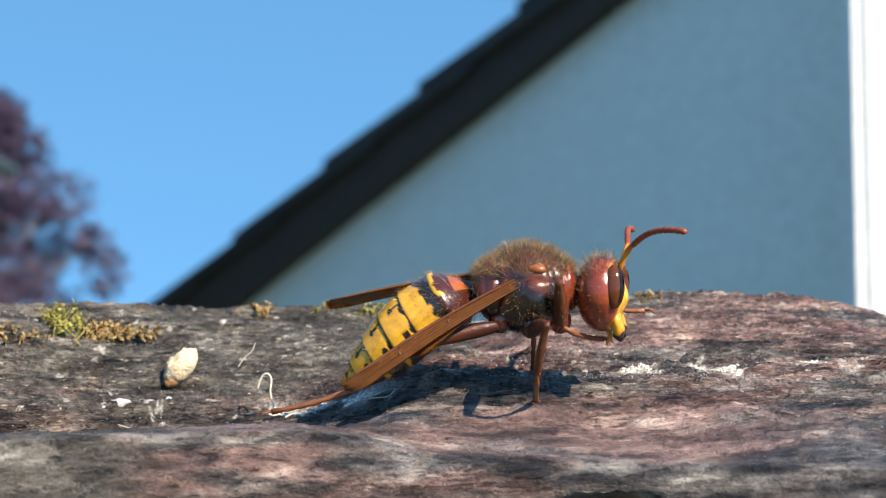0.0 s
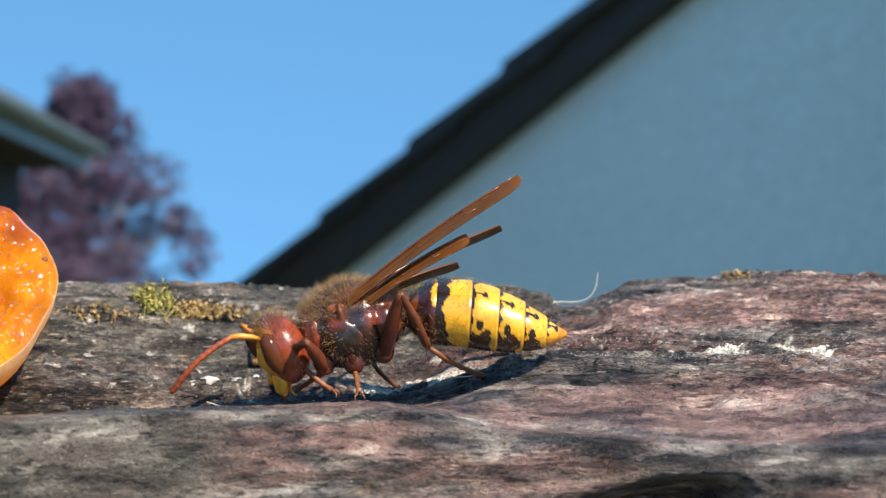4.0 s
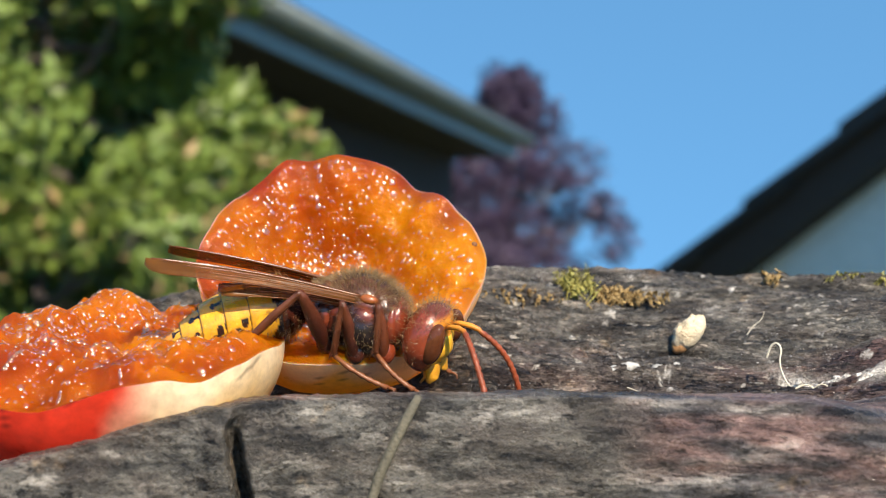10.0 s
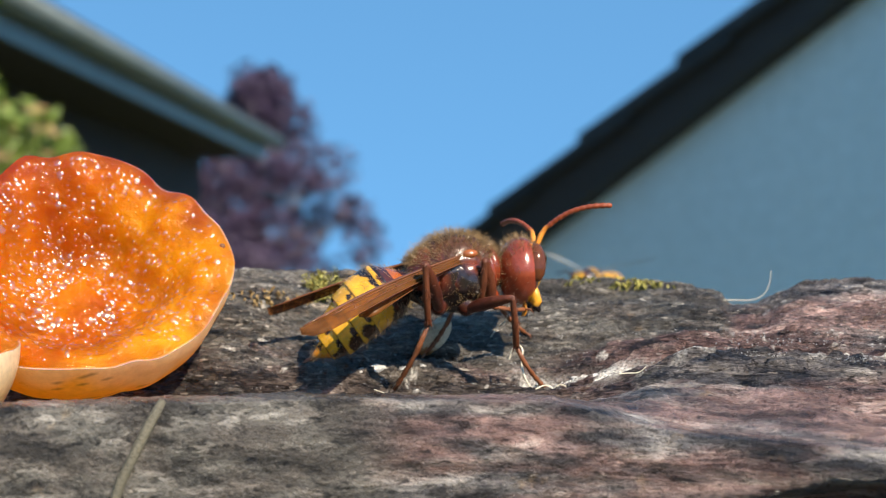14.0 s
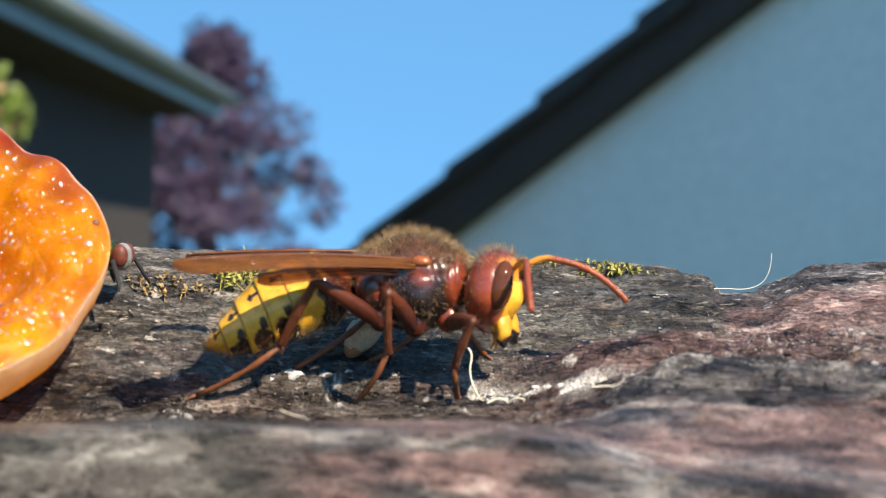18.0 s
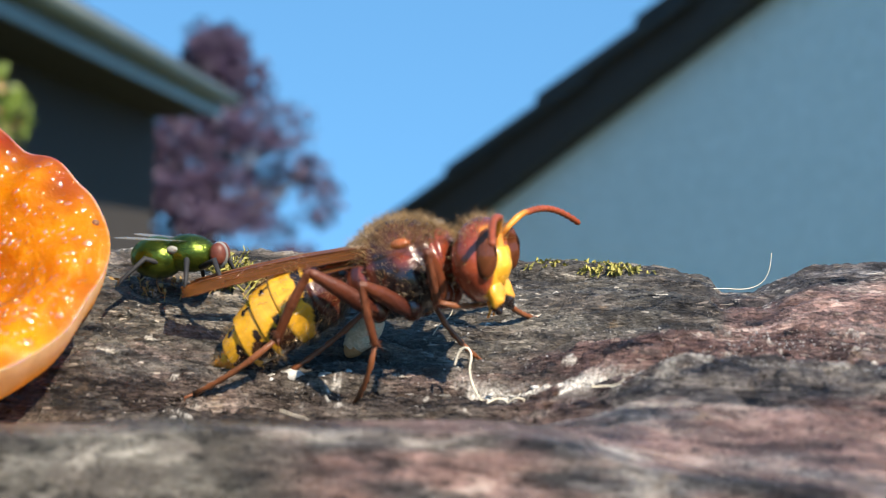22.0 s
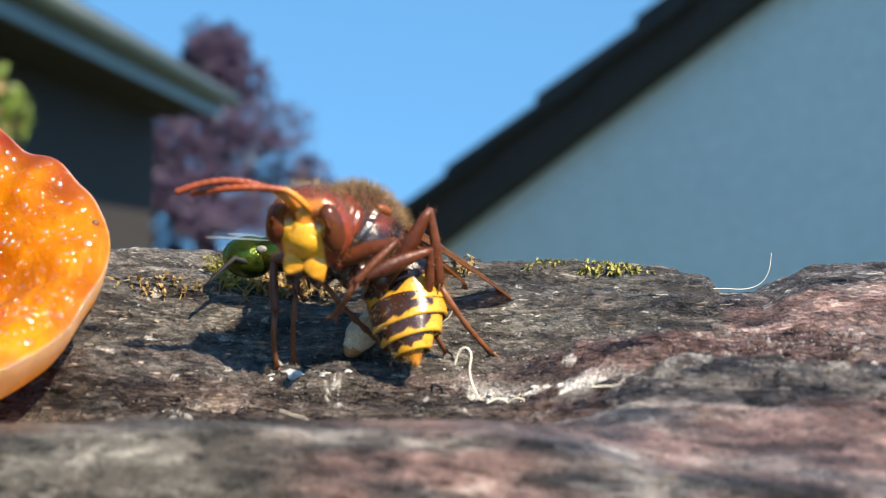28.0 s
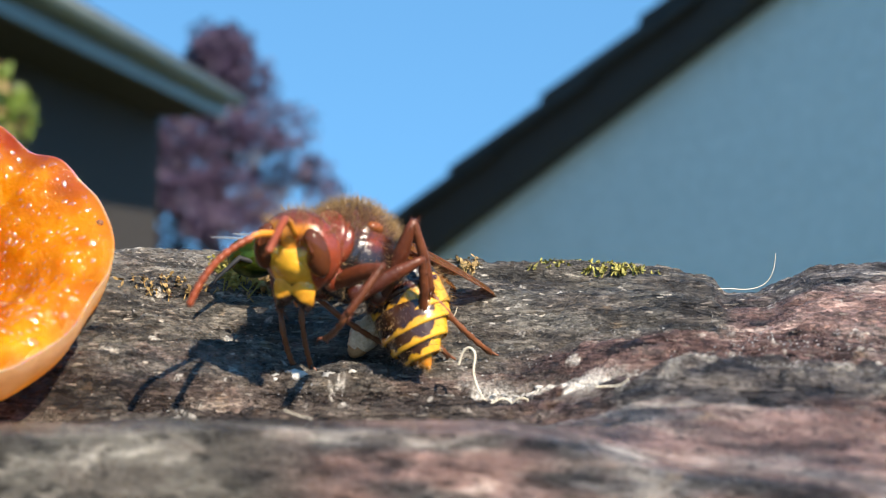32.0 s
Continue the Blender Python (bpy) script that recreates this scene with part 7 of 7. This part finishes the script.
    walk(FLY, [(0.0, TILT @ pose(-0.0150, 0.1400, -0.0040, 0, 0, 150.0)),
               (2.1, TILT @ pose(-0.0200, 0.1380, 0.0000, 0, 0, 150.0)),
               (2.3, TILT @ pose(-0.0235, 0.1350, 0.0040, 0, 0, 155.0)),
               (2.5, TILT @ pose(-0.0262, 0.1340, 0.0052, 0, 0, 160.0)),
               (2.6, TILT @ pose(-0.0300, 0.1330, 0.0056, 0, 0, 160.0)),
               (2.7, TILT @ pose(-0.0322, 0.1320, 0.0060, 0, 10, 165.0)),
               (2.8, TILT @ pose(-0.0334, 0.1310, 0.0066, 0, 20, 168.0)),
               (2.9, TILT @ pose(-0.0392, 0.1310, 0.0070, 0, 0, 172.0)),
               (3.0, TILT @ pose(-0.0445, 0.1320, 0.0075, 0, 0, 165.0)),
               (3.3, TILT @ pose(-0.0580, 0.1330, 0.0060, 0, 0, 120.0)),
               (4.2, TILT @ pose(-0.0640, 0.1300, -0.0050, 0, 0, 60.0)),
               (14.8, TILT @ pose(-0.0600, 0.1100, -0.0030, 0, 0, 30.0)),
               (15.6, TILT @ pose(-0.0510, 0.1055, 0.0060, 0, 0, 20.0)),
               (16.5, TILT @ pose(-0.04149, 0.10403, 0.00475, 0, 0, 9.3)),
               (17.0, TILT @ pose(-0.04159, 0.10399, 0.00472, 0, 0, 9.3)),
               (18.0, TILT @ pose(-0.04019, 0.10454, 0.00471, 0, 0, 1.3)),
               (19.0, TILT @ pose(-0.03923, 0.10490, 0.00486, 0, 0, 1.3)),
               (20.0, TILT @ pose(-0.03745, 0.10555, 0.00486, 0, 0, 4.3)),
               (21.0, TILT @ pose(-0.03443, 0.10658, 0.00483, 0, 0, 6.3)),
               (22.0, TILT @ pose(-0.03406, 0.10670, 0.00483, 0, 0, 6.3)),
               (23.0, TILT @ pose(-0.03369, 0.10681, 0.00483, 0, 0, 3.3)),
               (24.0, TILT @ pose(-0.03320, 0.10696, 0.00483, 0, 0, -0.7)),
               (25.0, TILT @ pose(-0.03291, 0.10706, 0.00483, 0, 0, 1.3)),
               (25.5, TILT @ pose(-0.03051, 0.10776, 0.00485, 0, 0, -5.7)),
               (26.5, TILT @ pose(-0.02919, 0.10813, 0.00485, 0, 0, -2.7)),
               (27.5, TILT @ pose(-0.02816, 0.10840, 0.00490, 0, 0, -0.7)),
               (28.0, TILT @ pose(-0.02808, 0.10842, 0.00490, 0, 0, -0.7)),
               (29.0, TILT @ pose(-0.02831, 0.10836, 0.00490, 0, 0, -0.7)),
               (30.0, TILT @ pose(-0.02815, 0.10840, 0.00490, 0, 0, -0.7)),
               (31.0, TILT @ pose(-0.02784, 0.10848, 0.00491, 0, 0, -0.7)),
               (32.0, TILT @ pose(-0.02805, 0.10843, 0.00491, 0, 0, -0.6))])
    walk(WASP, [(0.0, TILT @ pose(0.11149, 0.14131, 0.02553, 0, 0, 100.0)),
                (12.9, TILT @ pose(0.05955, 0.16987, 0.02749, 0, 0, 113.8)),
                (13.4, TILT @ pose(0.01618, 0.17927, 0.01906, 0, 0, 202.1)),
                (13.7, TILT @ pose(-0.00772, 0.17983, 0.00550, 0, 0, 211.5)),
                (14.0, TILT @ pose(-0.01445, 0.17942, 0.00257, 0, 0, 241.1)),
                (14.3, TILT @ pose(-0.01349, 0.17949, 0.00375, 0, 0, 280.2)),
                (14.5, TILT @ pose(-0.01233, 0.17958, 0.00491, 0, 0, 284.6)),
                (15.2, TILT @ pose(0.00854, 0.17980, 0.01988, 0, 0, 359.5)),
                (15.8, TILT @ pose(0.06577, 0.16756, 0.03981, 0, 0, 389.4)),
                (19.2, TILT @ pose(0.06364, 0.16838, 0.01727, 0, 0, 549.3)),
                (19.8, TILT @ pose(0.02407, 0.17838, 0.00501, 0, 0, 559.3)),
                (20.0, TILT @ pose(0.01655, 0.17924, 0.00341, 0, 0, 559.3)),
                (20.3, TILT @ pose(0.02037, 0.17884, 0.00354, 0, 0, 569.3)),
                (20.5, TILT @ pose(0.01911, 0.17898, 0.00316, 0, 0, 569.3)),
                (20.8, TILT @ pose(0.01268, 0.17955, 0.00327, 0, 0, 559.3)),
                (21.0, TILT @ pose(0.00809, 0.17982, 0.00312, 0, 0, 559.3)),
                (21.5, TILT @ pose(-0.01140, 0.17964, -0.00090, 0, 0, 569.3)),
                (22.0, TILT @ pose(-0.02937, 0.17759, 0.00289, 0, 0, 559.3)),
                (22.6, TILT @ pose(-0.05999, 0.16971, 0.05206, 0, 0, 549.3)),
                (32.0, TILT @ pose(-0.06053, 0.16952, 0.09065, 0, 0, 549.4))])


motions()
